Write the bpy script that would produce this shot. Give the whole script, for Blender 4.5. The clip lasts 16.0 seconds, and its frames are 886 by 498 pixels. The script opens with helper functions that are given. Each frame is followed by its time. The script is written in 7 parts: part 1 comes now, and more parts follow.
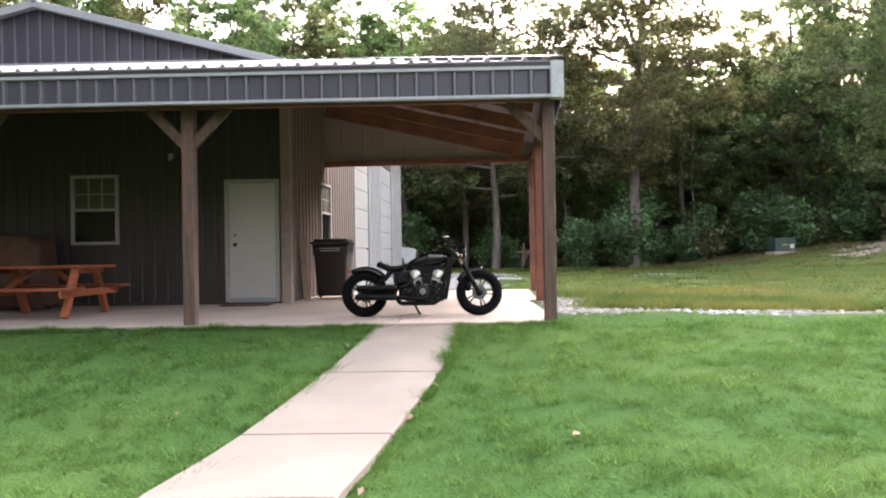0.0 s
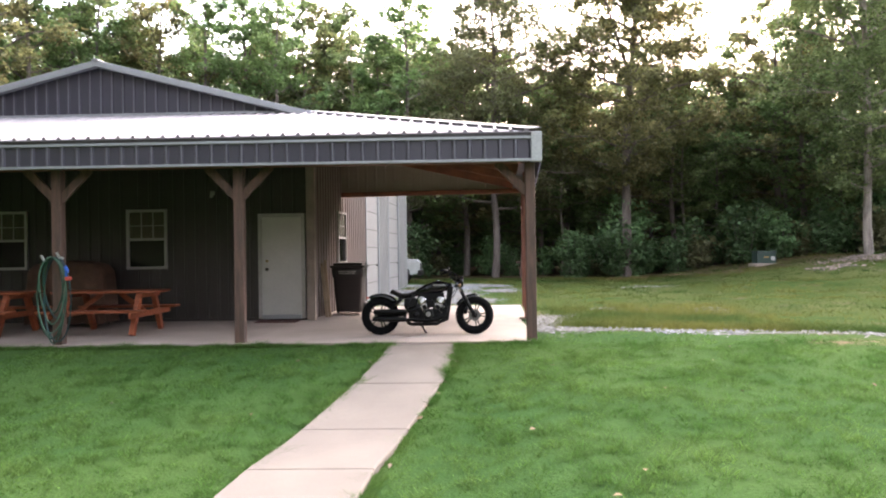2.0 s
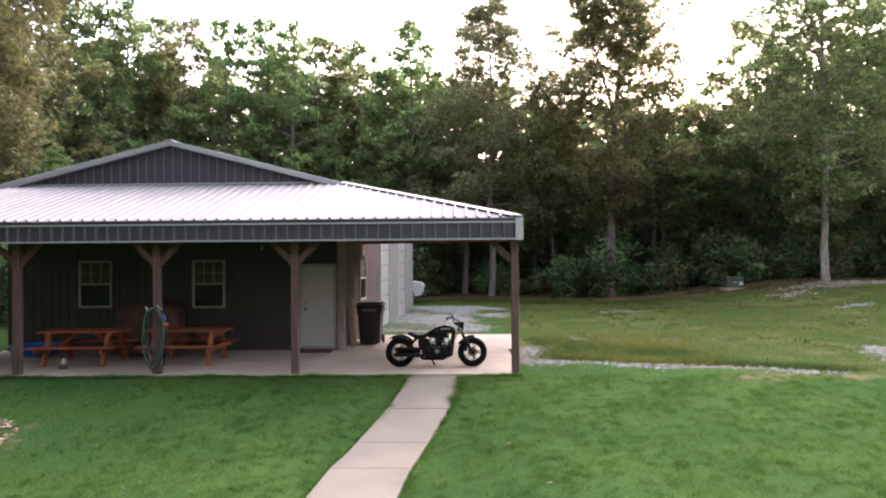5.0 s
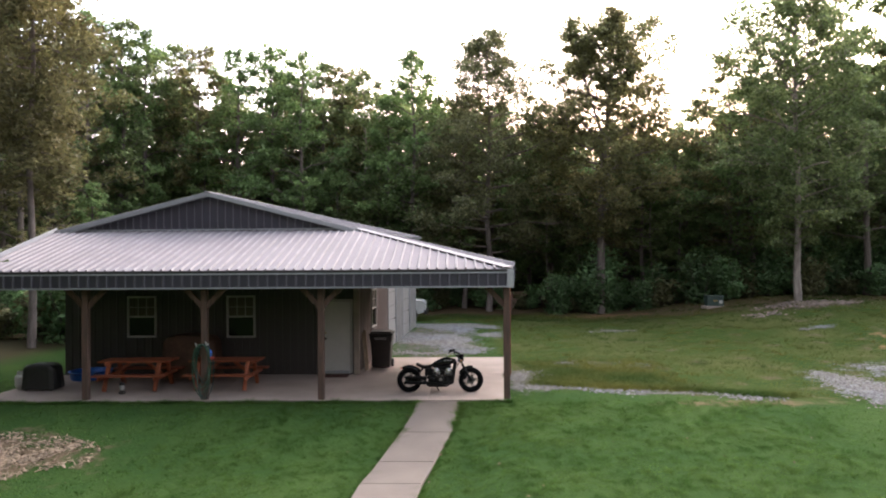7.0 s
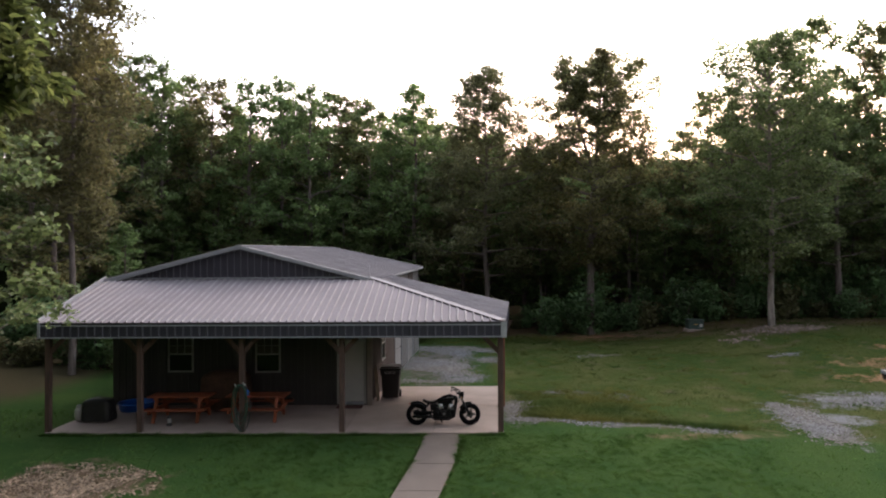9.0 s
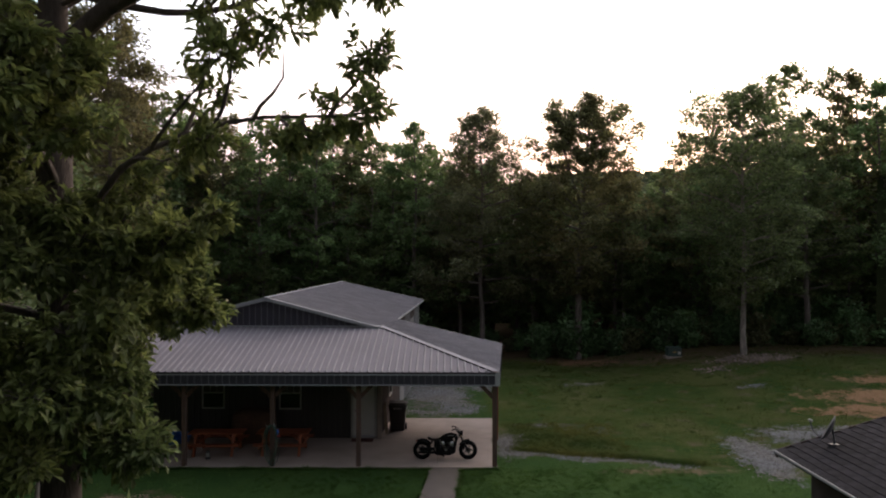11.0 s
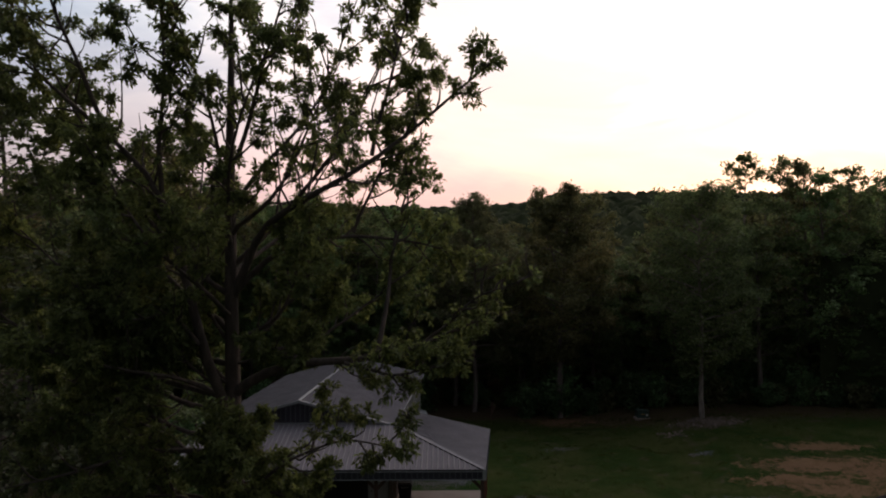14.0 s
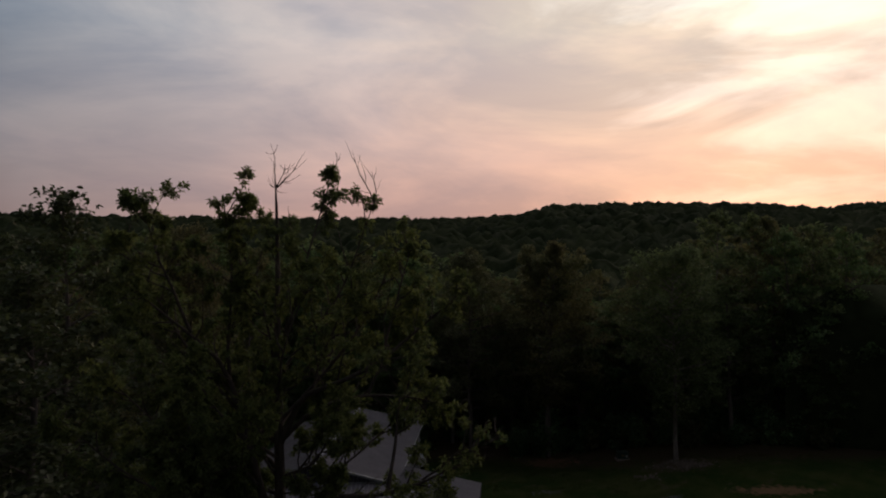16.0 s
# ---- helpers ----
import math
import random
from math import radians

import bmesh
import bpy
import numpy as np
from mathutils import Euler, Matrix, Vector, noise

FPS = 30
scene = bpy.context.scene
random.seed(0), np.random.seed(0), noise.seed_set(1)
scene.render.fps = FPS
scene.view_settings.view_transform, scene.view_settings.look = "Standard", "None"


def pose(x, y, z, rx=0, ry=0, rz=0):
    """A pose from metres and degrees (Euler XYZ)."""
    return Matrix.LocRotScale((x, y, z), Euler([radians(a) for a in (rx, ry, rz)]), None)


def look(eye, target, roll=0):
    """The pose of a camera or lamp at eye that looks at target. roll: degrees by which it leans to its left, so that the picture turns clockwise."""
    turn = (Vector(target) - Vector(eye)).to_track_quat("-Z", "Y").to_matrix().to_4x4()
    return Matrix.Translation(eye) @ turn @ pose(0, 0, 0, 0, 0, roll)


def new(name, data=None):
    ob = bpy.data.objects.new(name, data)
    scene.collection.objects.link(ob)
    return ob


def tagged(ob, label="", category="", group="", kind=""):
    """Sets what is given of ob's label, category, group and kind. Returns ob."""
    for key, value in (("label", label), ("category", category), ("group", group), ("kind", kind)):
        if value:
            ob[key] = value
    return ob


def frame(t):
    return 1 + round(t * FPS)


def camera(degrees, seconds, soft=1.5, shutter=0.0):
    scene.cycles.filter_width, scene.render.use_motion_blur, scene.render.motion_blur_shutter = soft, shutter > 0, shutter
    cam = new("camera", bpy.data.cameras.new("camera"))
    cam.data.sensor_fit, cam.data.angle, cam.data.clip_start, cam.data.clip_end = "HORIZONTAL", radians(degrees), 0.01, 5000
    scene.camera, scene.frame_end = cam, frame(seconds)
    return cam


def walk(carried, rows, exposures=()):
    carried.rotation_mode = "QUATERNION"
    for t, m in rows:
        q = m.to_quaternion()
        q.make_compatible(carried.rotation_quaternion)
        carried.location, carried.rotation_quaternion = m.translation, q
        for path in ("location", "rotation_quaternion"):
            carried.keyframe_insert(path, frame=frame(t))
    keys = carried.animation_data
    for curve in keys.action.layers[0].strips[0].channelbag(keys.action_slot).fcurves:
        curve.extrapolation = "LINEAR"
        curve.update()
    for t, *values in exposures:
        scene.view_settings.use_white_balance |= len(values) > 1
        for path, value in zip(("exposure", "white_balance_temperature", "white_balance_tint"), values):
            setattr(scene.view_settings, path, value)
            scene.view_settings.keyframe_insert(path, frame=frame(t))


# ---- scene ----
cam = camera(64.8, 16.0, soft=2.0)
PATH = [
    (0, (-1.129, -8.679, 0.873), (-1.174, -6.679, 0.88), -0.9),
    (0.5, (-1.085, -9.2, 0.935), (-1.134, -7.201, 0.94), -1.0),
    (1, (-1.069, -9.708, 1.038), (-1.121, -7.709, 1.043), -0.9),
    (1.5, (-1.053, -10.24, 1.195), (-1.106, -8.241, 1.202), -0.9),
    (2, (-1.055, -10.723, 1.356), (-1.109, -8.723, 1.365), -0.8),
    (2.5, (-1.044, -11.252, 1.507), (-1.099, -9.252, 1.517), -0.8),
    (3, (-1.019, -11.822, 1.683), (-1.076, -9.823, 1.696), -0.8),
    (3.5, (-1.007, -12.41, 1.851), (-1.064, -10.41, 1.866), -0.8),
    (4, (-1.046, -13.004, 1.988), (-1.099, -11.005, 2.006), -0.6),
    (6.5, (-1.124, -16.209, 3.176), (-1.172, -14.209, 3.195), -0.4),
    (7, (-1.134, -16.891, 3.442), (-1.18, -14.892, 3.463), -0.4),
    (7.5, (-1.157, -17.56, 3.777), (-1.202, -15.56, 3.798), -0.3),
    (8, (-1.173, -18.281, 4.112), (-1.216, -16.282, 4.136), -0.4),
    (10.5, (-1.406, -22.239, 6.387), (-1.432, -20.239, 6.409), -0.0),
    (11, (-1.462, -23.111, 6.852), (-1.483, -21.111, 6.879), 0.0),
    (11.5, (-1.455, -24.027, 7.33), (-1.475, -22.027, 7.364), -0.0),
    (12, (-1.464, -25.024, 7.995), (-1.482, -23.025, 8.035), -0.1),
    (12.5, (-1.444, -26.192, 8.691), (-1.463, -24.192, 8.739), -0.0),
    (13, (-1.405, -27.400, 9.550), (-1.422, -25.401, 9.602), 0.0),
    (13.5, (-1.406, -28.605, 10.520), (-1.421, -26.606, 10.575), -0.1),
    (14, (-1.448, -29.811, 11.530), (-1.459, -27.812, 11.588), -0.3),
    (14.5, (-1.355, -31.056, 12.464), (-1.365, -29.057, 12.526), -0.3),
    (15, (-1.323, -32.327, 13.526), (-1.332, -30.328, 13.589), -0.4),
    (15.5, (-1.255, -33.617, 14.621), (-1.264, -31.618, 14.687), -0.5),
    (16, (-1.193, -34.946, 15.670), (-1.202, -32.947, 15.737), -0.6),
]
EXPOSURES = [(0.0, 5.35), (1.5, 5.17), (3.5, 4.88), (7.0, 4.10), (8.0, 3.70), (10.5, 2.55), (11.0, 2.34), (12.0, 1.86),
             (12.5, 1.67), (13.0, 1.5), (14.0, 0.95), (14.5, 0.6), (15.0, 0.3), (15.5, 0.02), (16.0, -0.1)]
walk(cam, [(t, look(eye, target, roll)) for t, eye, target, roll in PATH], EXPOSURES)


# ---- dusk sky: a low sun behind the woods, thin lit cloud ----
SUN_AZ, SUN_EL = radians(27.0), radians(6.0)      # azimuth from +y towards +x
SUN_DIR = Vector((math.sin(SUN_AZ) * math.cos(SUN_EL), math.cos(SUN_AZ) * math.cos(SUN_EL), math.sin(SUN_EL)))


def dusk_world():
    w = bpy.data.worlds.new("dusk")
    scene.world = w
    w.use_nodes = True
    nt = w.node_tree
    nt.nodes.clear()
    n, l = nt.nodes.new, nt.links.new
    out, bg = n("ShaderNodeOutputWorld"), n("ShaderNodeBackground")
    sky = n("ShaderNodeTexSky")
    sky.sky_type = "NISHITA"
    sky.sun_disc = False
    sky.sun_elevation, sky.sun_rotation = SUN_EL, SUN_AZ
    sky.air_density, sky.dust_density = 1.2, 2.0
    co = n("ShaderNodeTexCoord")
    sep = n("ShaderNodeSeparateXYZ")
    l(co.outputs["Generated"], sep.inputs[0])
    dot = n("ShaderNodeVectorMath")
    dot.operation = "DOT_PRODUCT"
    l(co.outputs["Generated"], dot.inputs[0])
    glow = Vector((math.sin(SUN_AZ + 0.06) * math.cos(0.36), math.cos(SUN_AZ + 0.06) * math.cos(0.36), math.sin(0.36)))
    dot.inputs[1].default_value = glow      # the lit cloud stands above the hidden sun
    # veil of cloud, coloured by its distance from the sun
    veil = n("ShaderNodeValToRGB")
    els = veil.color_ramp.elements
    els[0].position, els[0].color = 0.0, (0.092, 0.095, 0.104, 1)
    els[1].position, els[1].color = 1.0, (1.6, 1.4, 1.15, 1)
    for p, c in ((0.5, (0.095, 0.100, 0.112, 1)), (0.66, (0.110, 0.120, 0.140, 1)), (0.74, (0.32, 0.365, 0.42, 1)), (0.83, (0.50, 0.51, 0.55, 1)), (0.90, (0.74, 0.67, 0.66, 1)),
                 (0.95, (0.92, 0.77, 0.68, 1)), (0.982, (1.1, 0.92, 0.74, 1))):
        e = els.new(p)
        e.color = c
    half = n("ShaderNodeMath")
    half.operation = "MULTIPLY_ADD"
    half.inputs[1].default_value = half.inputs[2].default_value = 0.5
    l(dot.outputs["Value"], half.inputs[0])
    # streaks: noise on the direction, flattened
    mapp = n("ShaderNodeMapping")
    mapp.inputs["Scale"].default_value = (1.4, 1.4, 5.0)
    mapp.inputs["Rotation"].default_value = (0.0, radians(26), 0.0)
    l(co.outputs["Generated"], mapp.inputs["Vector"])
    noi = n("ShaderNodeTexNoise")
    noi.inputs["Scale"].default_value = 2.2
    noi.inputs["Detail"].default_value = 7.0
    noi.inputs["Roughness"].default_value = 0.55
    noi.inputs["Distortion"].default_value = 0.6
    l(mapp.outputs[0], noi.inputs["Vector"])
    bend = n("ShaderNodeMath")
    bend.operation = "MULTIPLY_ADD"
    bend.inputs[1].default_value = 0.11
    bend.inputs[2].default_value = -0.055
    l(noi.outputs["Fac"], bend.inputs[0])
    add = n("ShaderNodeMath")
    add.operation = "ADD"
    l(half.outputs[0], add.inputs[0])
    l(bend.outputs[0], add.inputs[1])
    l(add.outputs[0], veil.inputs[0])
    # rosy belt near the horizon
    belt = n("ShaderNodeMapRange")
    belt.inputs["From Min"].default_value, belt.inputs["From Max"].default_value = 0.06, 0.32
    belt.inputs["To Min"].default_value, belt.inputs["To Max"].default_value = 1.0, 0.0
    l(sep.outputs["Z"], belt.inputs["Value"])
    rose = n("ShaderNodeMix")
    rose.data_type, rose.blend_type = "RGBA", "MULTIPLY"
    l(belt.outputs[0], rose.inputs[0])
    l(veil.outputs[0], rose.inputs[6])
    rose.inputs[7].default_value = (0.95, 0.62, 0.56, 1)
    # a lower bank of cloud drawn across the veil in slanting bars
    map2 = n("ShaderNodeMapping")
    map2.inputs["Scale"].default_value = (0.9, 0.9, 2.6)
    map2.inputs["Rotation"].default_value = (0.0, radians(36), 0.0)
    l(co.outputs["Generated"], map2.inputs["Vector"])
    bank = n("ShaderNodeTexNoise")
    bank.inputs["Scale"].default_value = 2.4
    bank.inputs["Detail"].default_value = 9.0
    bank.inputs["Roughness"].default_value = 0.58
    bank.inputs["Distortion"].default_value = 0.5
    l(map2.outputs[0], bank.inputs["Vector"])
    tone = n("ShaderNodeValToRGB")
    tone.color_ramp.elements[0].position, tone.color_ramp.elements[0].color = 0.40, (0.78, 0.80, 0.86, 1)
    tone.color_ramp.elements[1].position, tone.color_ramp.elements[1].color = 0.60, (1.16, 1.10, 1.05, 1)
    l(bank.outputs["Fac"], tone.inputs[0])
    barred = n("ShaderNodeMix")
    barred.data_type, barred.blend_type = "RGBA", "MULTIPLY"
    barred.inputs[0].default_value = 1.0
    l(rose.outputs[2], barred.inputs[6])
    l(tone.outputs[0], barred.inputs[7])
    scale = n("ShaderNodeMix")
    scale.data_type, scale.blend_type = "RGBA", "MULTIPLY"
    scale.inputs[0].default_value = 1.0
    l(sky.outputs[0], scale.inputs[6])
    scale.inputs[7].default_value = (0.035, 0.035, 0.035, 1)
    mix = n("ShaderNodeMix")
    mix.data_type = "RGBA"
    mix.inputs[0].default_value = 0.85
    l(scale.outputs[2], mix.inputs[6])
    l(barred.outputs[2], mix.inputs[7])
    l(mix.outputs[2], bg.inputs["Color"])
    bg.inputs["Strength"].default_value = 1.0
    l(bg.outputs[0], out.inputs[0])


dusk_world()
sun = new("sun", bpy.data.lights.new("sun", "SUN"))
sun.data.energy, sun.data.angle, sun.data.color = 0.5, radians(12), (1.0, 0.72, 0.5)
sun.matrix_world = look(SUN_DIR * 100, (0, 0, 0))


# ---- materials ----
def material(name, colour, rough=0.8, metal=0.0, vary=0.25, scale=3.0, bump=0.0, bump_scale=40.0, second=None, spread=0.5,
             island=0.0, stretch=(1, 1, 1), objvar=0.0, translucent=0.0, spec=0.5, detail=6.0):
    """A surface with two scales of noise in its colour, fine relief, and an optional second colour in patches."""
    m = bpy.data.materials.new(name)
    m.use_nodes = True
    nt = m.node_tree
    n, l = nt.nodes.new, nt.links.new
    b = nt.nodes["Principled BSDF"]
    out = nt.nodes["Material Output"]
    b.inputs["Roughness"].default_value, b.inputs["Metallic"].default_value = rough, metal
    b.inputs["Specular IOR Level"].default_value = spec
    co = n("ShaderNodeTexCoord")
    mp = n("ShaderNodeMapping")
    mp.inputs["Scale"].default_value = stretch
    l(co.outputs["Object"], mp.inputs["Vector"])
    big, fine = n("ShaderNodeTexNoise"), n("ShaderNodeTexNoise")
    for t, s in ((big, scale), (fine, bump_scale)):
        t.inputs["Scale"].default_value = s
        t.inputs["Detail"].default_value = detail
        l(mp.outputs[0], t.inputs["Vector"])
    base = n("ShaderNodeMix")
    base.data_type = "RGBA"
    base.inputs[6].default_value = (*colour, 1)
    base.inputs[7].default_value = (*(second or [c * (1 - vary) for c in colour]), 1)
    ramp = n("ShaderNodeMapRange")
    ramp.inputs["From Min"].default_value, ramp.inputs["From Max"].default_value = 0.5 - 0.3 * spread, 0.5 + 0.3 * spread
    l(big.outputs["Fac"], ramp.inputs["Value"])
    l(ramp.outputs[0], base.inputs[0])
    val = n("ShaderNodeHueSaturation")
    l(base.outputs[2], val.inputs["Color"])
    amount = n("ShaderNodeMapRange")
    amount.inputs["From Min"].default_value, amount.inputs["From Max"].default_value = 0.25, 0.75
    amount.inputs["To Min"].default_value, amount.inputs["To Max"].default_value = 1 - vary * 0.7, 1 + vary * 0.7
    l(fine.outputs["Fac"], amount.inputs["Value"])
    last = amount.outputs[0]
    for src, k in (("island", island), ("object", objvar)):
        if k:
            g = n("ShaderNodeNewGeometry") if src == "island" else n("ShaderNodeObjectInfo")
            r = n("ShaderNodeMapRange")
            r.inputs["To Min"].default_value, r.inputs["To Max"].default_value = 1 - k, 1 + k
            l(g.outputs["Random Per Island" if src == "island" else "Random"], r.inputs["Value"])
            x = n("ShaderNodeMath")
            x.operation = "MULTIPLY"
            l(last, x.inputs[0])
            l(r.outputs[0], x.inputs[1])
            last = x.outputs[0]
    l(last, val.inputs["Value"])
    l(val.outputs[0], b.inputs["Base Color"])
    if bump:
        bp = n("ShaderNodeBump")
        bp.inputs["Strength"].default_value = bump
        bp.inputs["Distance"].default_value = 0.02
        l(fine.outputs["Fac"], bp.inputs["Height"])
        l(bp.outputs[0], b.inputs["Normal"])
    if translucent:
        tr, ms = n("ShaderNodeBsdfTranslucent"), n("ShaderNodeMixShader")
        l(val.outputs[0], tr.inputs["Color"])
        ms.inputs[0].default_value = translucent
        l(b.outputs[0], ms.inputs[1])
        l(tr.outputs[0], ms.inputs[2])
        l(ms.outputs[0], out.inputs["Surface"])
    return m


def plain(name, colour, rough=0.5, metal=0.0, **more):
    return material(name, colour, rough, metal, vary=0.12, scale=8, bump=0.05, bump_scale=60, **more)


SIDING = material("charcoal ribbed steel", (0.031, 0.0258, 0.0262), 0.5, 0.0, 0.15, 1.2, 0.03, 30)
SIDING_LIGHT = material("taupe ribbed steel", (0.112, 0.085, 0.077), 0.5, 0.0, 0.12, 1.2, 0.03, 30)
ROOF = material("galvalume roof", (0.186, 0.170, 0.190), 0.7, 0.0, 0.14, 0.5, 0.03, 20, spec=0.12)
# Paler copy of ROOF: sky light on the ribs is put into their colour.
ROOF_RIB_LIT = material("sky-lit roof ribs", (0.240, 0.224, 0.240), 0.65, 0.0, 0.2, 1.5, 0.03, 20, spec=0.15)
TRIM = material("pale grey metal trim", (0.27, 0.28, 0.30), 0.45, 0.2, 0.1, 3, 0.02, 30)
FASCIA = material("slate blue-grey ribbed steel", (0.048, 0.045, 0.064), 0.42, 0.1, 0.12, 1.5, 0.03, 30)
POST = material("weathered treated timber", (0.112, 0.064, 0.048), 0.85, 0, 0.45, 3, 0.35, 26, stretch=(6, 6, 0.7), second=(0.066, 0.043, 0.035))
BEAM = material("red-stained timber", (0.20, 0.072, 0.040), 0.8, 0, 0.35, 3, 0.25, 24, second=(0.12, 0.045, 0.03))
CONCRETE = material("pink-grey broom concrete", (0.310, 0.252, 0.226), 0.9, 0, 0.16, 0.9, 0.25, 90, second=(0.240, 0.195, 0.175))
WHITE = material("white painted steel", (0.40, 0.39, 0.375), 0.45, 0, 0.08, 2, 0.02, 40)
VINYL = plain("white vinyl frame", (0.30, 0.293, 0.28), 0.4)
GLASS = plain("dark window glass", (0.008, 0.009, 0.009), 0.08, spec=0.25)
BLIND = plain("cream curtain", (0.085, 0.078, 0.060), 0.9)
PAPER = plain("pale garage door", (0.235, 0.226, 0.225), 0.5)
BARK_DARK = material("dark oak bark", (0.088, 0.070, 0.060), 0.95, 0, 0.5, 2.5, 0.9, 20, stretch=(3, 3, 0.6), second=(0.045, 0.036, 0.032))
# Lighter copy of FASCIA: the light that the ribs catch is painted in.
RIB_LIT = material("sky-lit slate steel ribs", (0.118, 0.115, 0.140), 0.4, 0.1, 0.1, 3, 0.02, 30)
REDWOOD = material("redwood-stained planks", (0.29, 0.076, 0.032), 0.6, 0, 0.35, 3, 0.2, 22, stretch=(1, 8, 8), objvar=0.15)
BLACK = plain("black plastic", (0.018, 0.016, 0.017), 0.45)
BROWN_BIN = plain("dark brown plastic", (0.011, 0.0085, 0.009), 0.45)
COVER = material("brown canvas cover", (0.085, 0.045, 0.030), 0.9, 0, 0.3, 3, 0.3, 14)
BARK = material("grey-brown bark", (0.165, 0.138, 0.130), 0.95, 0, 0.5, 2.5, 0.9, 20, stretch=(3, 3, 0.6), second=(0.085, 0.070, 0.064))
BARK_PALE = material("pale bark", (0.27, 0.235, 0.21), 0.95, 0, 0.45, 2.5, 0.8, 20, stretch=(3, 3, 0.6), second=(0.13, 0.11, 0.10))
LEAF = [material("oak leaves", (0.170, 0.208, 0.084), 0.6, 0, 0.2, 0.35, island=0.5, translucent=0.52, second=(0.118, 0.164, 0.066)),
        material("sweetgum leaves", (0.150, 0.222, 0.080), 0.6, 0, 0.2, 0.35, island=0.45, translucent=0.5, second=(0.104, 0.172, 0.064)),
        material("dusty oak leaves", (0.176, 0.160, 0.072), 0.65, 0, 0.2, 0.35, island=0.5, translucent=0.52, second=(0.122, 0.136, 0.056)),
        material("pine needles", (0.158, 0.160, 0.078), 0.65, 0, 0.2, 0.35, island=0.45, translucent=0.4, second=(0.108, 0.122, 0.056))]
LEAF.append(material("shaded oak leaves", (0.168, 0.192, 0.058), 0.55, 0, 0.2, 0.5, island=0.5, translucent=0.55, second=(0.098, 0.132, 0.048)))
LEAF.append(material("drooping oak leaves", (0.165, 0.150, 0.068), 0.65, 0, 0.2, 0.5, island=0.5, translucent=0.45, second=(0.110, 0.112, 0.050)))
LEAF.append(material("understorey leaves", (0.165, 0.275, 0.122), 0.6, 0, 0.2, 0.5, island=0.4, objvar=0.35, translucent=0.5, second=(0.105, 0.190, 0.084)))
# Darker copy of the oak leaves: the trees' shade is put into the colour.
LEAF.append(material("shaded deep green oak leaves", (0.080, 0.095, 0.040), 0.6, 0, 0.2, 0.5, island=0.5, translucent=0.45, second=(0.052, 0.070, 0.030)))
HIP = material("pale hip flashing", (0.205, 0.195, 0.22), 0.6, 0.15, 0.1, 3, 0.02, 30)
JOINT = plain("shadowed door joints", (0.13, 0.126, 0.122), 0.7)
GABLE = material("pale taupe ribbed steel", (0.26, 0.215, 0.19), 0.5, 0.0, 0.12, 1.2, 0.03, 30)
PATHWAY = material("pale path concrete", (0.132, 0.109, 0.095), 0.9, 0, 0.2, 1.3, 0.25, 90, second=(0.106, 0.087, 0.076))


# ---- mesh helpers ----
def link(name, mesh, mat, parent=None, label="", at=(0, 0, 0)):
    if mat:
        mesh.materials.append(mat)
    ob = new(name, mesh)
    ob.location = at
    if parent:
        ob.parent = parent
    if label:
        tagged(ob, label)
    return ob


def part(name, bm, mat, parent=None, label="", smooth=False, at=(0, 0, 0)):
    """A bmesh as one mesh object under a thing or under a part."""
    me = bpy.data.meshes.new(name)
    bmesh.ops.recalc_face_normals(bm, faces=bm.faces)
    bm.to_mesh(me)
    bm.free()
    if smooth:
        me.shade_smooth()
    return link(name, me, mat, parent, label, at)


def raw(name, verts, faces, mat, parent=None, label="", smooth=False, at=(0, 0, 0)):
    """A mesh from arrays of corners and of equal-sized faces."""
    verts, faces = np.asarray(verts, dtype=np.float32), np.asarray(faces, dtype=np.int32)
    me = bpy.data.meshes.new(name)
    me.vertices.add(len(verts))
    me.vertices.foreach_set("co", verts.ravel())
    k = faces.shape[1]
    me.loops.add(faces.size)
    me.loops.foreach_set("vertex_index", faces.ravel())
    me.polygons.add(len(faces))
    me.polygons.foreach_set("loop_start", np.arange(0, faces.size, k, dtype=np.int32))
    me.update(calc_edges=True)
    if smooth:
        me.shade_smooth()
    return link(name, me, mat, parent, label, at)


def thing(name, at, label, category, group="", kind="", turn=0.0):
    e = new(name)
    e.matrix_world = pose(*at, 0, 0, turn)
    return tagged(e, label, category, group, kind)


def box(bm, x0, x1, y0, y1, z0, z1, bevel=0.0, m=None):
    """Adds a box, bevelled, turned by m."""
    c = Matrix.Translation(((x0 + x1) / 2, (y0 + y1) / 2, (z0 + z1) / 2)) @ Matrix.Diagonal((x1 - x0, y1 - y0, z1 - z0, 1))
    got = bmesh.ops.create_cube(bm, size=1.0, matrix=(m @ c if m else c))
    if bevel:
        edges = {e for v in got["verts"] for e in v.link_edges}
        bmesh.ops.bevel(bm, geom=list(edges), offset=bevel, segments=2, affect="EDGES", profile=0.6)
    return bm


def boxes(*specs, bevel=0.0):
    bm = bmesh.new()
    for s in specs:
        box(bm, *s, bevel=bevel)
    return bm


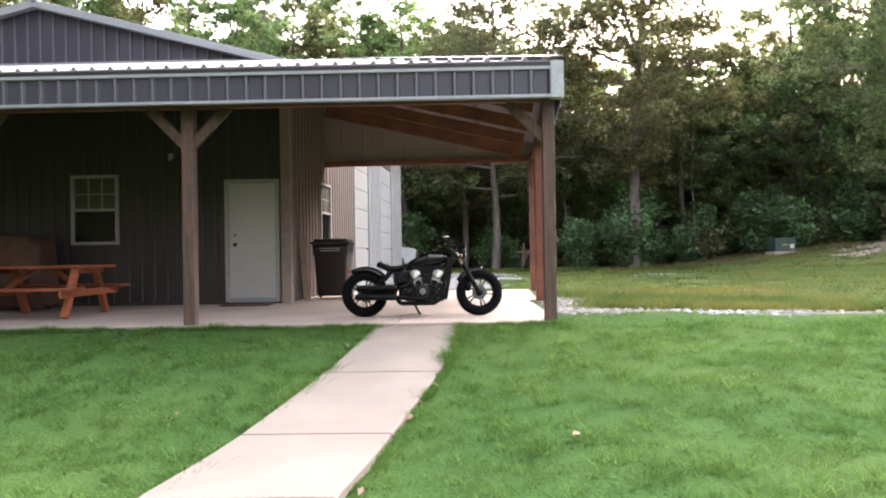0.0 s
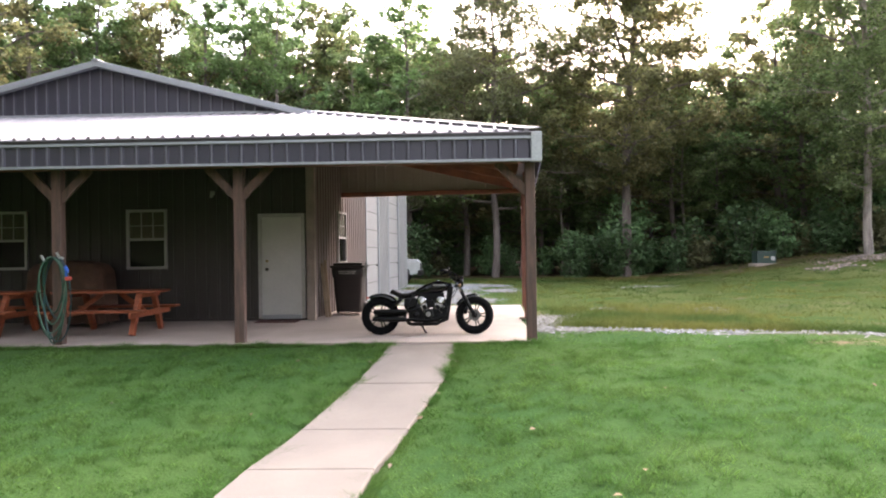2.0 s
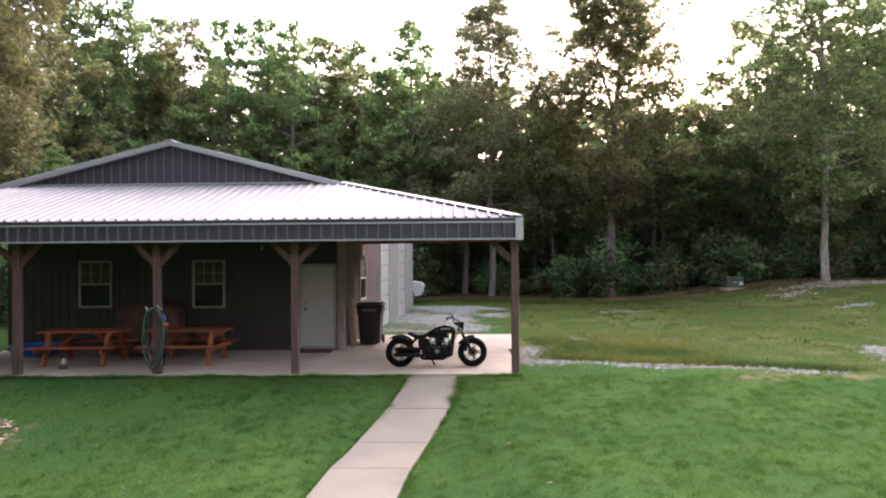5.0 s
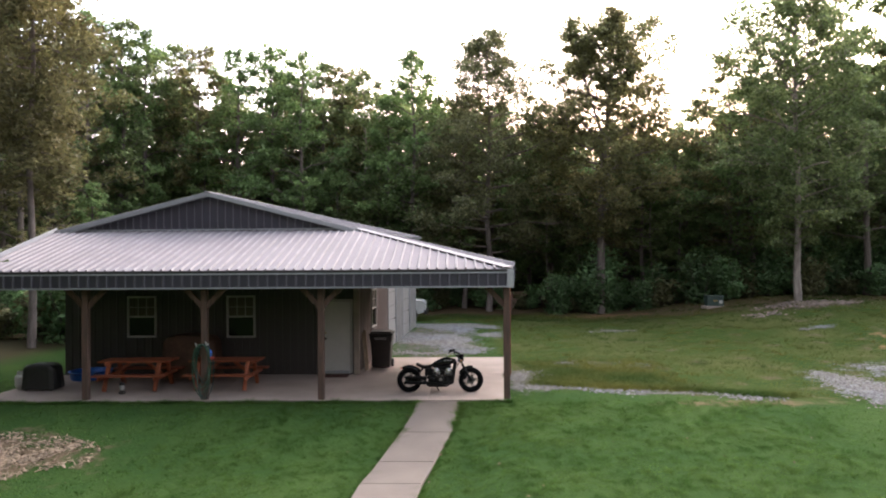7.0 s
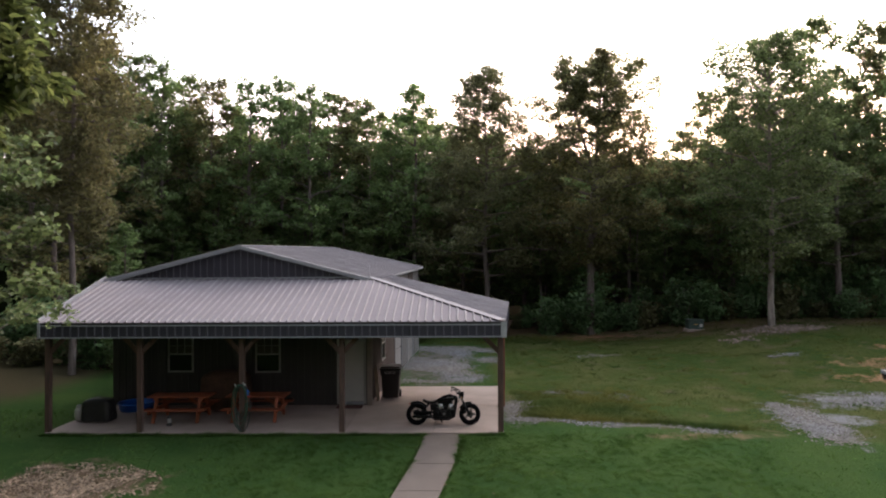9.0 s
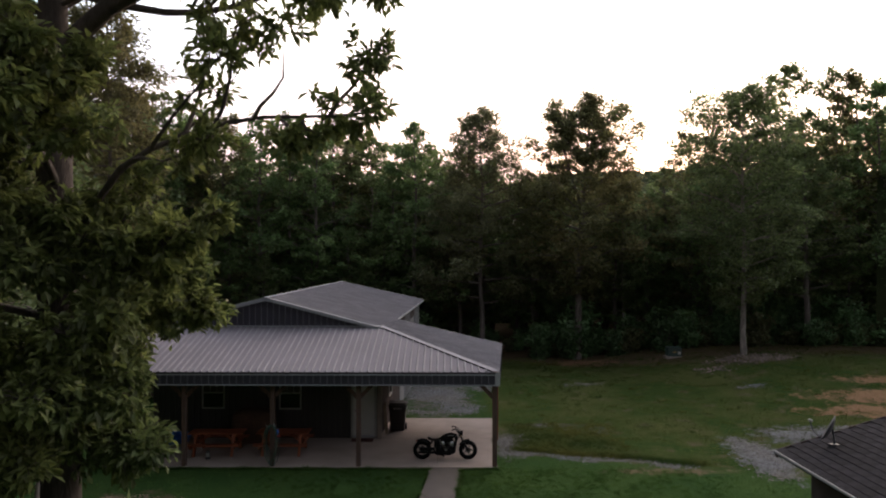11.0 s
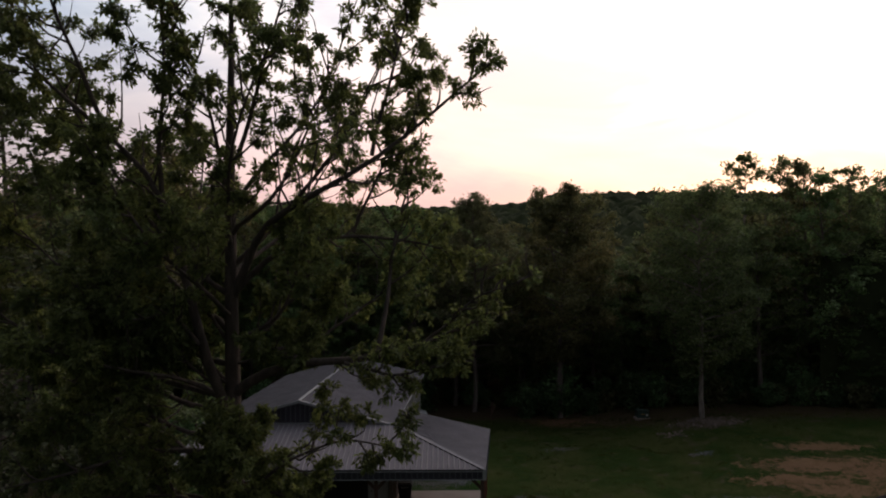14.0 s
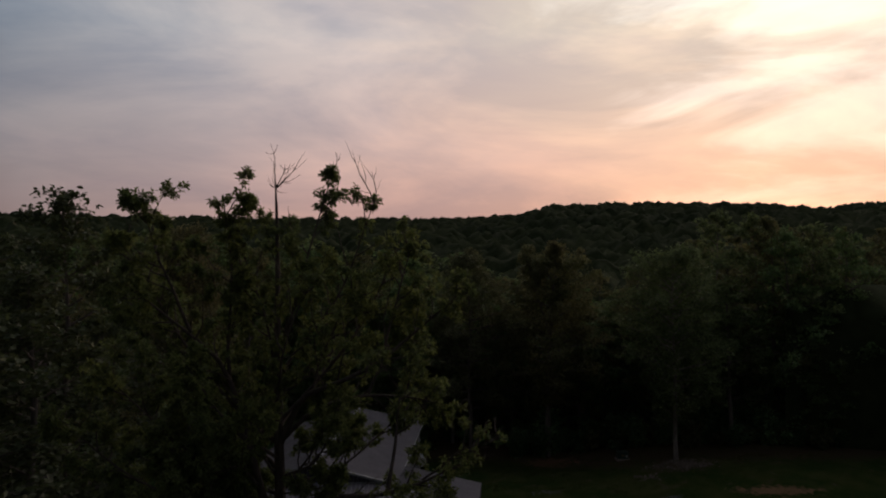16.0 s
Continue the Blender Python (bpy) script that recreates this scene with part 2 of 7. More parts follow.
def tube(bm, points, radii, sides=8, cap=True):
    """A tapering tube along points."""
    pts = [Vector(p) for p in points]
    if not hasattr(radii, "__len__"):
        radii = [radii] * len(pts)
    rings, side = [], None
    for i, p in enumerate(pts):
        d = (pts[min(i + 1, len(pts) - 1)] - pts[max(i - 1, 0)]).normalized()
        if side is None:
            side = d.cross(Vector((0, 0, 1)) if abs(d.z) < 0.9 else Vector((1, 0, 0))).normalized()
        side = (side - d * side.dot(d)).normalized()
        up = d.cross(side)
        rings.append([bm.verts.new(p + (side * math.cos(a) + up * math.sin(a)) * radii[i])
                      for a in (2 * math.pi * k / sides for k in range(sides))])
    for a, b in zip(rings, rings[1:]):
        for k in range(sides):
            bm.faces.new((a[k], a[(k + 1) % sides], b[(k + 1) % sides], b[k]))
    if cap:
        bm.faces.new(rings[0][::-1])
        bm.faces.new(rings[-1])
    return bm


def lathe(bm, profile, m, sides=32, close=False):
    """Turns a profile of (radius, along) about the z axis of m."""
    rings = []
    for r, h in profile:
        rings.append([bm.verts.new(m @ Vector((r * math.cos(2 * math.pi * k / sides), r * math.sin(2 * math.pi * k / sides), h)))
                      for k in range(sides)])
    pairs = list(zip(rings, rings[1:])) + ([(rings[-1], rings[0])] if close else [])
    for a, b in pairs:
        for k in range(sides):
            bm.faces.new((a[k], a[(k + 1) % sides], b[(k + 1) % sides], b[k]))
    if not close:
        for r in (rings[0][::-1], rings[-1]):
            bm.faces.new(r)
    return bm


def smooth01(x):
    x = np.clip(x, 0.0, 1.0)
    return x * x * (3 - 2 * x)


def skew(x, y):
    """The building's side walls run slightly outwards of square."""
    return x + 0.045 * (y - 3.5)


def ribbed(bm, a, b, z0, z1, pitch=0.23, depth=0.02, rib=0.045, top=None):
    """A ribbed steel sheet between the ground points a and b, facing to the right of a>b; top(s) may give the upper edge."""
    a, b = Vector((*a, 0)), Vector((*b, 0))
    d = (b - a)
    length = d.length
    d.normalize()
    out = Vector((d.y, -d.x, 0))
    s, profile = 0.0, []
    while s < length:
        for ds, h in ((0, 0), (pitch - rib * 1.6, 0), (pitch - rib * 1.3, depth), (pitch - rib * 0.3, depth)):
            if s + ds <= length:
                profile.append((s + ds, h))
        s += pitch
    profile.append((length, 0))
    rows = []
    for s, h in profile:
        p = a + d * s + out * h
        rows.append((bm.verts.new((p.x, p.y, z0)), bm.verts.new((p.x, p.y, top(s) if top else z1))))
    for (p, q), (r, t) in zip(rows, rows[1:]):
        bm.faces.new((p, r, t, q))
    return bm


# ---- ground: one sheet to the horizon ----
def ground_z(x, y):
    x, y = np.asarray(x, dtype=float), np.asarray(y, dtype=float)
    z = -0.04 + 1.05 * smooth01((x - 6.5) / 11.5) * smooth01((y - 4) / 16)
    z = z + 0.25 * smooth01((-x - 14) / 10) * smooth01((y + 2) / 12)
    fall = 0.10 + 0.32 * smooth01((0.6 - x) / 2.4) + 0.25 * smooth01((-4 - x) / 5)
    z = z - fall * smooth01(-y / 4.5)
    wob = np.sin(1.9 * x + 1.3 * np.sin(0.8 * y)) * np.sin(1.6 * y + np.sin(1.1 * x)) + 0.6 * np.sin(4.3 * x + 2 * np.sin(1.7 * y)) * np.sin(3.9 * y + 1.5 * np.sin(2.3 * x))
    open_ = smooth01((np.abs(x + 2.1) - 0.65) / 0.8) * smooth01((-y - 0.05) / 1.2) + smooth01((x - 0.8) / 2.0) * smooth01((y - 1.0) / 3.0)
    z = z + 0.03 * wob * np.clip(open_, 0, 1) * smooth01((70 - np.hypot(x, y)) / 20)
    r = np.hypot(x + 1, y + 30)
    return z + 42 * smooth01((r - 95) / 360) + 0 * x


def ground():
    xs = np.unique(np.concatenate([np.linspace(-2500, -60, 30), np.linspace(-60, -20, 20), np.linspace(-20, 30, 151), np.linspace(30, 70, 20), np.linspace(70, 2500, 30)]))
    ys = np.unique(np.concatenate([np.linspace(-2500, -60, 20), np.linspace(-60, -14, 16), np.linspace(-14, 32, 139), np.linspace(32, 120, 20), np.linspace(120, 600, 30), np.linspace(600, 2500, 10)]))
    X, Y = np.meshgrid(xs, ys)
    Z = ground_z(X, Y)
    V = np.stack([X, Y, Z], -1).reshape(-1, 3)
    i = np.arange(len(ys) - 1)[:, None] * len(xs) + np.arange(len(xs) - 1)[None, :]
    i = i.ravel()
    F = np.stack([i, i + 1, i + 1 + len(xs), i + len(xs)], -1)
    m = ground_material()
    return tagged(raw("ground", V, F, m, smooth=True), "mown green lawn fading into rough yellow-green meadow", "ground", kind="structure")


def ground_material():
    """Lawn in front, rough meadow beyond, worn gravel track, bare earth: told apart by soft masks in plan."""
    m = bpy.data.materials.new("lawn and meadow")
    m.use_nodes = True
    nt = m.node_tree
    n, l = nt.nodes.new, nt.links.new
    b = nt.nodes["Principled BSDF"]
    b.inputs["Roughness"].default_value = 0.95
    b.inputs["Specular IOR Level"].default_value = 0.03
    co = n("ShaderNodeTexCoord")
    sep = n("ShaderNodeSeparateXYZ")
    l(co.outputs["Object"], sep.inputs[0])

    def nz(scale, detail=5.0, rough=0.6):
        t = n("ShaderNodeTexNoise")
        t.inputs["Scale"].default_value, t.inputs["Detail"].default_value, t.inputs["Roughness"].default_value = scale, detail, rough
        l(co.outputs["Object"], t.inputs["Vector"])
        return t.outputs["Fac"]

    def math_(op, a, c=None, d=None):
        t = n("ShaderNodeMath")
        t.operation = op
        for k, v in enumerate((a, c, d)):
            if v is None:
                continue
            if isinstance(v, (int, float)):
                t.inputs[k].default_value = v
            else:
                l(v, t.inputs[k])
        return t.outputs[0]

    def ranged(v, lo, hi, a=0.0, c=1.0):
        t = n("ShaderNodeMapRange")
        t.interpolation_type = "SMOOTHSTEP"
        for key, w in (("From Min", lo), ("From Max", hi), ("To Min", a), ("To Max", c)):
            t.inputs[key].default_value = w
        l(v, t.inputs["Value"])
        return t.outputs[0]

    def mixc(f, a, c):
        t = n("ShaderNodeMix")
        t.data_type = "RGBA"
        l(f, t.inputs[0])
        for k, v in ((6, a), (7, c)):
            if isinstance(v, tuple):
                t.inputs[k].default_value = (*v, 1)
            else:
                l(v, t.inputs[k])
        return t.outputs[2]

    big, mid, fine = nz(0.35), nz(2.2), nz(30.0, 3.0)
    lawn = mixc(ranged(big, 0.35, 0.65), (0.024, 0.054, 0.015), (0.036, 0.066, 0.018))
    meadow = mixc(ranged(nz(0.28), 0.40, 0.60), (0.027, 0.050, 0.012), (0.060, 0.068, 0.022))
    meadow = mixc(ranged(nz(1.1, 4.0), 0.55, 0.70), meadow, (0.078, 0.069, 0.038))
    wob = math_("MULTIPLY_ADD", mid, 1.6, -0.8)
    shift = math_("MULTIPLY", math_("MAXIMUM", math_("SUBTRACT", sep.outputs["X"], 1.5), 0.0), 0.26)
    far = ranged(math_("ADD", math_("ADD", sep.outputs["Y"], shift), wob), 0.8, 1.9)
    right = ranged(sep.outputs["X"], 0.0, 0.6)
    c = mixc(math_("MULTIPLY", far, right), lawn, meadow)
    # leaf litter under the woods
    nearer = math_("MULTIPLY", math_("MINIMUM", math_("MAXIMUM", math_("SUBTRACT", sep.outputs["X"], 3.0), 0.0), 9.0), 0.45)
    litter = ranged(math_("ADD", math_("ADD", sep.outputs["Y"], nearer), math_("MULTIPLY", mid, 6.0)), 25.2, 28.0)
    c = mixc(litter, c, (0.075, 0.055, 0.034))
    # beside the workshop: litter tone darkened further to paint in the trees' shade
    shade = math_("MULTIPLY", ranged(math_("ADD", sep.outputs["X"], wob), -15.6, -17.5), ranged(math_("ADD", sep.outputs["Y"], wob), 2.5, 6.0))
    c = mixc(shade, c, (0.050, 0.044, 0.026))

    def patch(colour, cx, cy, rx, ry, edge=0.35, thresh=0.5):
        nonlocal c
        u = math_("DIVIDE", math_("SUBTRACT", sep.outputs["X"], cx), rx)
        v = math_("DIVIDE", math_("SUBTRACT", sep.outputs["Y"], cy), ry)
        r = math_("SQRT", math_("ADD", math_("MULTIPLY", u, u), math_("MULTIPLY", v, v)))
        f = math_("SUBTRACT", math_("SUBTRACT", 1.0, r), math_("MULTIPLY_ADD", mid, 2.6, -1.3))
        f = ranged(f, -0.05, edge)
        c = mixc(f, c, colour)

    patch((0.120, 0.088, 0.060), -10.6, -3.1, 2.3, 1.2, 0.6)            # bare earth in the lawn
    for cx, cy, rx, ry in ((17.2, 8.0, 3.6, 1.0), (19.5, 10.3, 4.2, 1.3), (21.0, 13.2, 3.2, 0.8), (19.5, 6.6, 3.5, 1.2), (23, 9.0, 3.0, 2.4)):
        patch((0.215, 0.132, 0.078), cx, cy, rx, ry, 0.5)          # scraped red earth in streaks
    patch((0.085, 0.066, 0.046), 16.2, 18.4, 3.2, 1.6, 0.7)       # soil of the stony mound
    patch((0.17, 0.095, 0.062), 7.2, 22.8, 2.4, 1.6, 0.5)
    patch((0.125, 0.095, 0.058), 5.6, -0.35, 2.4, 0.45, 0.8)      # worn turf along the gravel
    grit = (0.11, 0.105, 0.10)
    for cx, cy, rx, ry in ((1.2, 1.6, 1.3, 0.32), (4.4, 0.85, 2.0, 0.28), (-2.2, 13.0, 2.0, 6.5), (0.7, 2.8, 0.7, 2.0), (2.7, 5.9, 1.6, 0.35)):
        patch(grit, cx, cy, rx, ry, 0.7)
    for cx, cy, rx, ry in ((9.3, 1.3, 0.9, 2.8), (12.6, 4.3, 2.4, 1.5), (10.4, 1.6, 1.0, 1.0)):
        patch((0.16, 0.16, 0.17), cx, cy, rx, ry, 0.7)
    fm = n("ShaderNodeHueSaturation")
    l(c, fm.inputs["Color"])
    l(ranged(fine, 0.2, 0.8, 0.8, 1.2), fm.inputs["Value"])
    l(fm.outputs[0], b.inputs["Base Color"])
    bp = n("ShaderNodeBump")
    bp.inputs["Strength"].default_value, bp.inputs["Distance"].default_value = 0.7, 0.05
    l(fine, bp.inputs["Height"])
    l(bp.outputs[0], b.inputs["Normal"])
    return m


ground()


# ---- the workshop with its porch ----
RIDGE_X, RIDGE_Z, EAVE_Z, TOP_Z = -8.47, 5.35, 3.14, 4.25
WALL_L, WALL_R, WALL_Y, BACK_Y = -12.85, -4.2, 3.62, 18.0


def side_x(x, y):
    """Plan position of a point of the right-hand half, which spreads a little to the back."""
    k = min(1.0, max(0.0, (x - RIDGE_X) / 4.2))
    return x + k * 0.045 * max(-4.0, y - 3.5)


def spread(bm):
    for v in bm.verts:
        v.co.x = side_x(v.co.x, v.co.y)
    return bm


def roof_sheet(name, a, b, c, d, parent, label, count, mat=None):
    """A ribbed roof plane: eave a>b, top d>c, ribs from eave to top, with thickness."""
    a, b, c, d = map(Vector, (a, b, c, d))
    nrm = (b - a).cross(d - a).normalized()
    bm = bmesh.new()
    prof = []
    for i in range(count):
        for f, h in ((0.0, 0.0), (0.74, 0.0), (0.82, 0.034), (0.92, 0.034)):
            prof.append(((i + f) / count, h))
    prof.append((1.0, 0.0))
    rows = []
    for s, h in prof:
        p, q = a.lerp(b, s) + nrm * h, d.lerp(c, s) + nrm * h
        rows.append([bm.verts.new(p), bm.verts.new(q), bm.verts.new(p - nrm * (h + 0.02)), bm.verts.new(q - nrm * (h + 0.02))])
    for i, (r, t) in enumerate(zip(rows, rows[1:])):
        # rib faces take the second slot, whose paler tone imitates sky light
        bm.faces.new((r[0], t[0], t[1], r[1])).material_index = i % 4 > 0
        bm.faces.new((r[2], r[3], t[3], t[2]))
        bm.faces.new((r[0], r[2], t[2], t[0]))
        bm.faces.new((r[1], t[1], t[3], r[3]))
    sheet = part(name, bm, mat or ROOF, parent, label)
    sheet.data.materials.append(ROOF_RIB_LIT)
    return sheet


def front_roof(parent):
    """The porch roof: its ribs run straight up the slope and end on the hip."""
    bm = bmesh.new()
    z_at = lambda y: EAVE_Z + (TOP_Z - EAVE_Z) * (y + 0.32) / 3.82
    hip_y = lambda x: 3.5 if x <= -4.14 else 3.5 - 3.82 * (x + 4.14) / 4.06
    xs, x = [], -13.03
    while x < 0.14:
        for f, h in ((0.0, 0.0), (0.158, 0.0), (0.178, 0.038), (0.208, 0.038)):
            if x + f < 0.14:
                xs.append((x + f, h))
        x += 0.228
    xs.append((0.14, 0.0))
    rows = []
    for x, h in xs:
        y1 = max(-0.31, hip_y(x))
        rows.append([bm.verts.new((x, -0.32, z_at(-0.32) + h)), bm.verts.new((x, y1, z_at(y1) + h)),
                     bm.verts.new((x, -0.32, z_at(-0.32) - 0.02)), bm.verts.new((x, y1, z_at(y1) - 0.02))])
    for i, (r, t) in enumerate(zip(rows, rows[1:])):
        # same paler slot for the porch roof's ribs, in place of caught light
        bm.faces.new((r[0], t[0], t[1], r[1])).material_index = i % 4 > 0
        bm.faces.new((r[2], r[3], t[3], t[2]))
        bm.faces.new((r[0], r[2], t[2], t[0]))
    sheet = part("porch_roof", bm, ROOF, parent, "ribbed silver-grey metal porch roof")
    sheet.data.materials.append(ROOF_RIB_LIT)
    return sheet


def beam(parent, name, p, q, w, h, mat, label=""):
    """A timber from p to q, w wide and h high, slightly eased at the edges."""
    p, q = Vector(p), Vector(q)
    d = q - p
    m = Matrix.Translation((p + q) / 2) @ d.to_track_quat("X", "Z").to_matrix().to_4x4()
    bm = bmesh.new()
    L = d.length / 2
    box(bm, -L, L, -w / 2, w / 2, -h / 2, h / 2, 0.008, m)
    return part(name, bm, mat, parent, label)


def window(parent, x0, x1, z0, z1, y, at_side=None, lit=True):
    """A white vinyl single-hung window: frame, upper pane with bars and a curtain behind it, lower pane."""
    turn = Matrix.Identity(4)
    if at_side is not None:
        turn = Matrix.Translation((at_side[0], at_side[1], 0)) @ Matrix.Rotation(radians(90 - 3.4), 4, "Z")
        y = 0.0
    w = part("window", boxes((x0, x1, y + 0.012, y + 0.03, z0, z1)), GLASS, parent, "white single-hung window with a cream curtain in the upper sash")
    w.matrix_basis = turn
    f = 0.055
    zm = z0 + (z1 - z0) * 0.5
    bm = boxes((x0 - f, x1 + f, y - 0.045, y + 0.01, z1, z1 + f), (x0 - f, x1 + f, y - 0.055, y + 0.01, z0 - f, z0),
               (x0 - f, x0, y - 0.045, y + 0.01, z0, z1), (x1, x1 + f, y - 0.045, y + 0.01, z0, z1), bevel=0.006)
    part("window_frame", bm, VINYL, w)
    part("meeting_rail", boxes((x0, x1, y - 0.035, y + 0.01, zm - 0.025, zm + 0.025), bevel=0.004), VINYL, w)
    third = (x1 - x0) / 3
    bars = [(x0 + third * k - 0.008, x0 + third * k + 0.008, y - 0.012, y + 0.008, zm + 0.025, z1) for k in (1, 2)]
    zq = (zm + z1) / 2
    bars += [(x0 + third * k + (0.008 if k else 0), x0 + third * (k + 1) - (0.008 if k < 2 else 0), y - 0.012, y + 0.008, zq - 0.008, zq + 0.008) for k in range(3)]
    part("glazing_bar", boxes(*bars), VINYL, w)
    # curtain with soft folds
    bm = bmesh.new()
    k = 40
    top = [bm.verts.new((x0 + (x1 - x0) * i / k, y + 0.004 - 0.004 * math.sin(i * 1.3), z1)) for i in range(k + 1)]
    low = [bm.verts.new((x0 + (x1 - x0) * i / k, y + 0.004 - 0.006 * math.sin(i * 1.3), zm + 0.02)) for i in range(k + 1)]
    for i in range(k):
        bm.faces.new((low[i], low[i + 1], top[i + 1], top[i]))
    part("curtain", bm, BLIND, w)
    part("pane", boxes((x0, x1, y + 0.002, y + 0.01, z0, zm - 0.025)), GLASS, w)
    return w


def workshop():
    h = thing("workshop_building", (0, 0, 0), "charcoal ribbed steel workshop with a silver metal roof and open porch", "building")
    # front wall with real openings
    holes = [(-5.17, -4.36, 0.12, 2.12), (-7.95, -7.21, 1.14, 2.27), (-10.91, -10.15, 1.16, 2.27)]
    xs = sorted({WALL_L, WALL_R, *[v for o in holes for v in o[:2]]})
    for x0, x1 in zip(xs, xs[1:]):
        hole = [o for o in holes if o[0] <= x0 + 1e-6 and x1 <= o[1] + 1e-6]
        spans = [(0.0, 4.22)] if not hole else [(0.0, hole[0][2]), (hole[0][3], 4.22)]
        for z0, z1 in spans:
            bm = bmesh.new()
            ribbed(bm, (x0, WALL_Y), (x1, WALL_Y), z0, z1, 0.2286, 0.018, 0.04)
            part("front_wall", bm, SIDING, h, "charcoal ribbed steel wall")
            core = bmesh.new()
            box(core, x0, x1, WALL_Y + 0.006, WALL_Y + 0.15, z0, z1)
            part("wall_core", core, SIDING, h)
    # gable above the porch roof
    bm = bmesh.new()
    tri = lambda s: max(4.24, RIDGE_Z - 0.02 - 0.2535 * abs((-12.75 + s) - RIDGE_X))
    ribbed(bm, (-12.75, 3.47), (-4.16, 3.47), 4.22, 0, 0.2286, 0.02, 0.04, top=tri)
    gable = part("gable_wall", bm, FASCIA, h, "slate grey ribbed steel gable")
    # strips over the ribs, paler to stand for the light on them
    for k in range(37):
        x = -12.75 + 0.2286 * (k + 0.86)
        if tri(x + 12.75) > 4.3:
            part("rib", boxes((x - 0.012, x + 0.012, 3.432, 3.452, 4.24, tri(x + 12.75) - 0.05), bevel=0.005), RIB_LIT, gable)
    # right side wall: taupe bays, two garage doors, pale pilasters
    wx = lambda y: WALL_R + 0.06 * (y - 3.5)
    bm = bmesh.new()
    wy0, wy1, wz0, wz1 = 5.95, 6.72, 1.16, 2.32
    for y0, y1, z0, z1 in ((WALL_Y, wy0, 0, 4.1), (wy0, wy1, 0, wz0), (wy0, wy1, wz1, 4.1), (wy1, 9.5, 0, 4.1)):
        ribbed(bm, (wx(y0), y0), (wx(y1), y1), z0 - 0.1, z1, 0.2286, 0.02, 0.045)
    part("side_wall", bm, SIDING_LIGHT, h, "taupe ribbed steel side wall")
    bm = bmesh.new()
    ribbed(bm, (wx(9.5), 9.5), (wx(BACK_Y), BACK_Y), 3.68, 4.32, 0.2286, 0.02, 0.045)
    part("side_wall_top", bm, SIDING_LIGHT, h)
    for y0, y1 in ((11.4, 13.45), (15.6, BACK_Y)):
        bm = bmesh.new()
        ribbed(bm, (wx(y0) + 0.012, y0), (wx(y1) + 0.012, y1), -0.1, 4.32, 0.2286, 0.028, 0.05)
        part("pilaster", bm, PAPER, h, "pale grey ribbed wall between the garage doors")
    for y0, y1 in ((9.5, 11.4), (13.45, 15.6)):
        mid = (y0 + y1) / 2

        def slant(bm):
            for v in bm.verts:
                v.co.x += 0.06 * (v.co.y - mid)
            return bm

        door = part("garage_door", slant(boxes((-0.05, 0.0, y0 - 0.01, y1 + 0.01, -0.08, 3.68))), JOINT, h, "white panelled sectional garage door, closed")
        door.location.x = wx(mid) - 0.02
        door.rotation_euler.z = 0.0
        for k in range(7):
            z0 = -0.06 + k * 0.53
            part("panel", slant(boxes((0.001, 0.018, y0 + 0.02, y1 - 0.02, z0 + 0.014, z0 + 0.516), bevel=0.008)), PAPER, door)
        for yj in (y0 - 0.05, y1 + 0.05):
            part("jamb", slant(boxes((0.0, 0.06, yj - 0.035, yj + 0.035, -0.08, 3.72), bevel=0.006)), TRIM, door, "grey metal door jamb")
        part("door_handle", slant(boxes((0.015, 0.055, y1 - 0.3, y1 - 0.16, 0.95, 1.0), bevel=0.008)), BLACK, door, "black pull handle")
    # remaining walls close the building
    bm = bmesh.new()
    ribbed(bm, (WALL_L, BACK_Y), (WALL_L, WALL_Y), -0.1, 4.2, 0.2286, 0.02, 0.045)
    ribbed(bm, (wx(BACK_Y), BACK_Y), (WALL_L, BACK_Y), -0.1, 4.2, 0.2286, 0.02, 0.045,
           top=lambda s: 4.2 + 1.1 * (1 - abs(s - 4.6) / 4.9))
    part("rear_wall", bm, SIDING, h)
    # corner post and trims
    part("corner_trim", boxes((-4.24, -4.07, 3.50, 3.66, 0, 4.1), bevel=0.01), material("taupe corner trim", (0.24, 0.195, 0.165), 0.6), h, "taupe steel corner trim")
    part("base_trim", boxes((WALL_L, -5.25, 3.585, 3.602, 0.0, 0.06)), SIDING, h)
    # door
    d = part("door", boxes((-5.17, -4.36, 3.56, 3.605, 0.12, 2.12), bevel=0.006), WHITE, h, "white painted steel entrance door, closed")
    part("door_frame", boxes((-5.25, -5.172, 3.54, 3.63, 0.04, 2.2), (-4.358, -4.28, 3.54, 3.63, 0.04, 2.2), (-5.172, -4.358, 3.54, 3.63, 2.122, 2.2), bevel=0.006), VINYL, d)
    part("threshold", boxes((-5.172, -4.358, 3.50, 3.62, 0.03, 0.118), bevel=0.01), TRIM, d, "aluminium threshold")
    bm = bmesh.new()
    lathe(bm, [(0.0, 0), (0.034, 0.0), (0.034, 0.008), (0.013, 0.012), (0.013, 0.035), (0.028, 0.042), (0.031, 0.058), (0.022, 0.072), (0.0, 0.075)],
          Matrix.Translation((-5.07, 3.56, 1.05)) @ Matrix.Rotation(radians(90), 4, "X"), 16)
    part("door_knob", bm, plain("dark bronze", (0.05, 0.04, 0.035), 0.35, 0.8), d, "dark bronze door knob", True)
    bm = bmesh.new()
    lathe(bm, [(0.0, 0), (0.03, 0.0), (0.03, 0.012), (0.0, 0.014)], Matrix.Translation((-5.07, 3.56, 1.22)) @ Matrix.Rotation(radians(90), 4, "X"), 16)
    part("deadbolt", bm, plain("brass lock", (0.3, 0.24, 0.14), 0.35, 0.9), d, "", True)
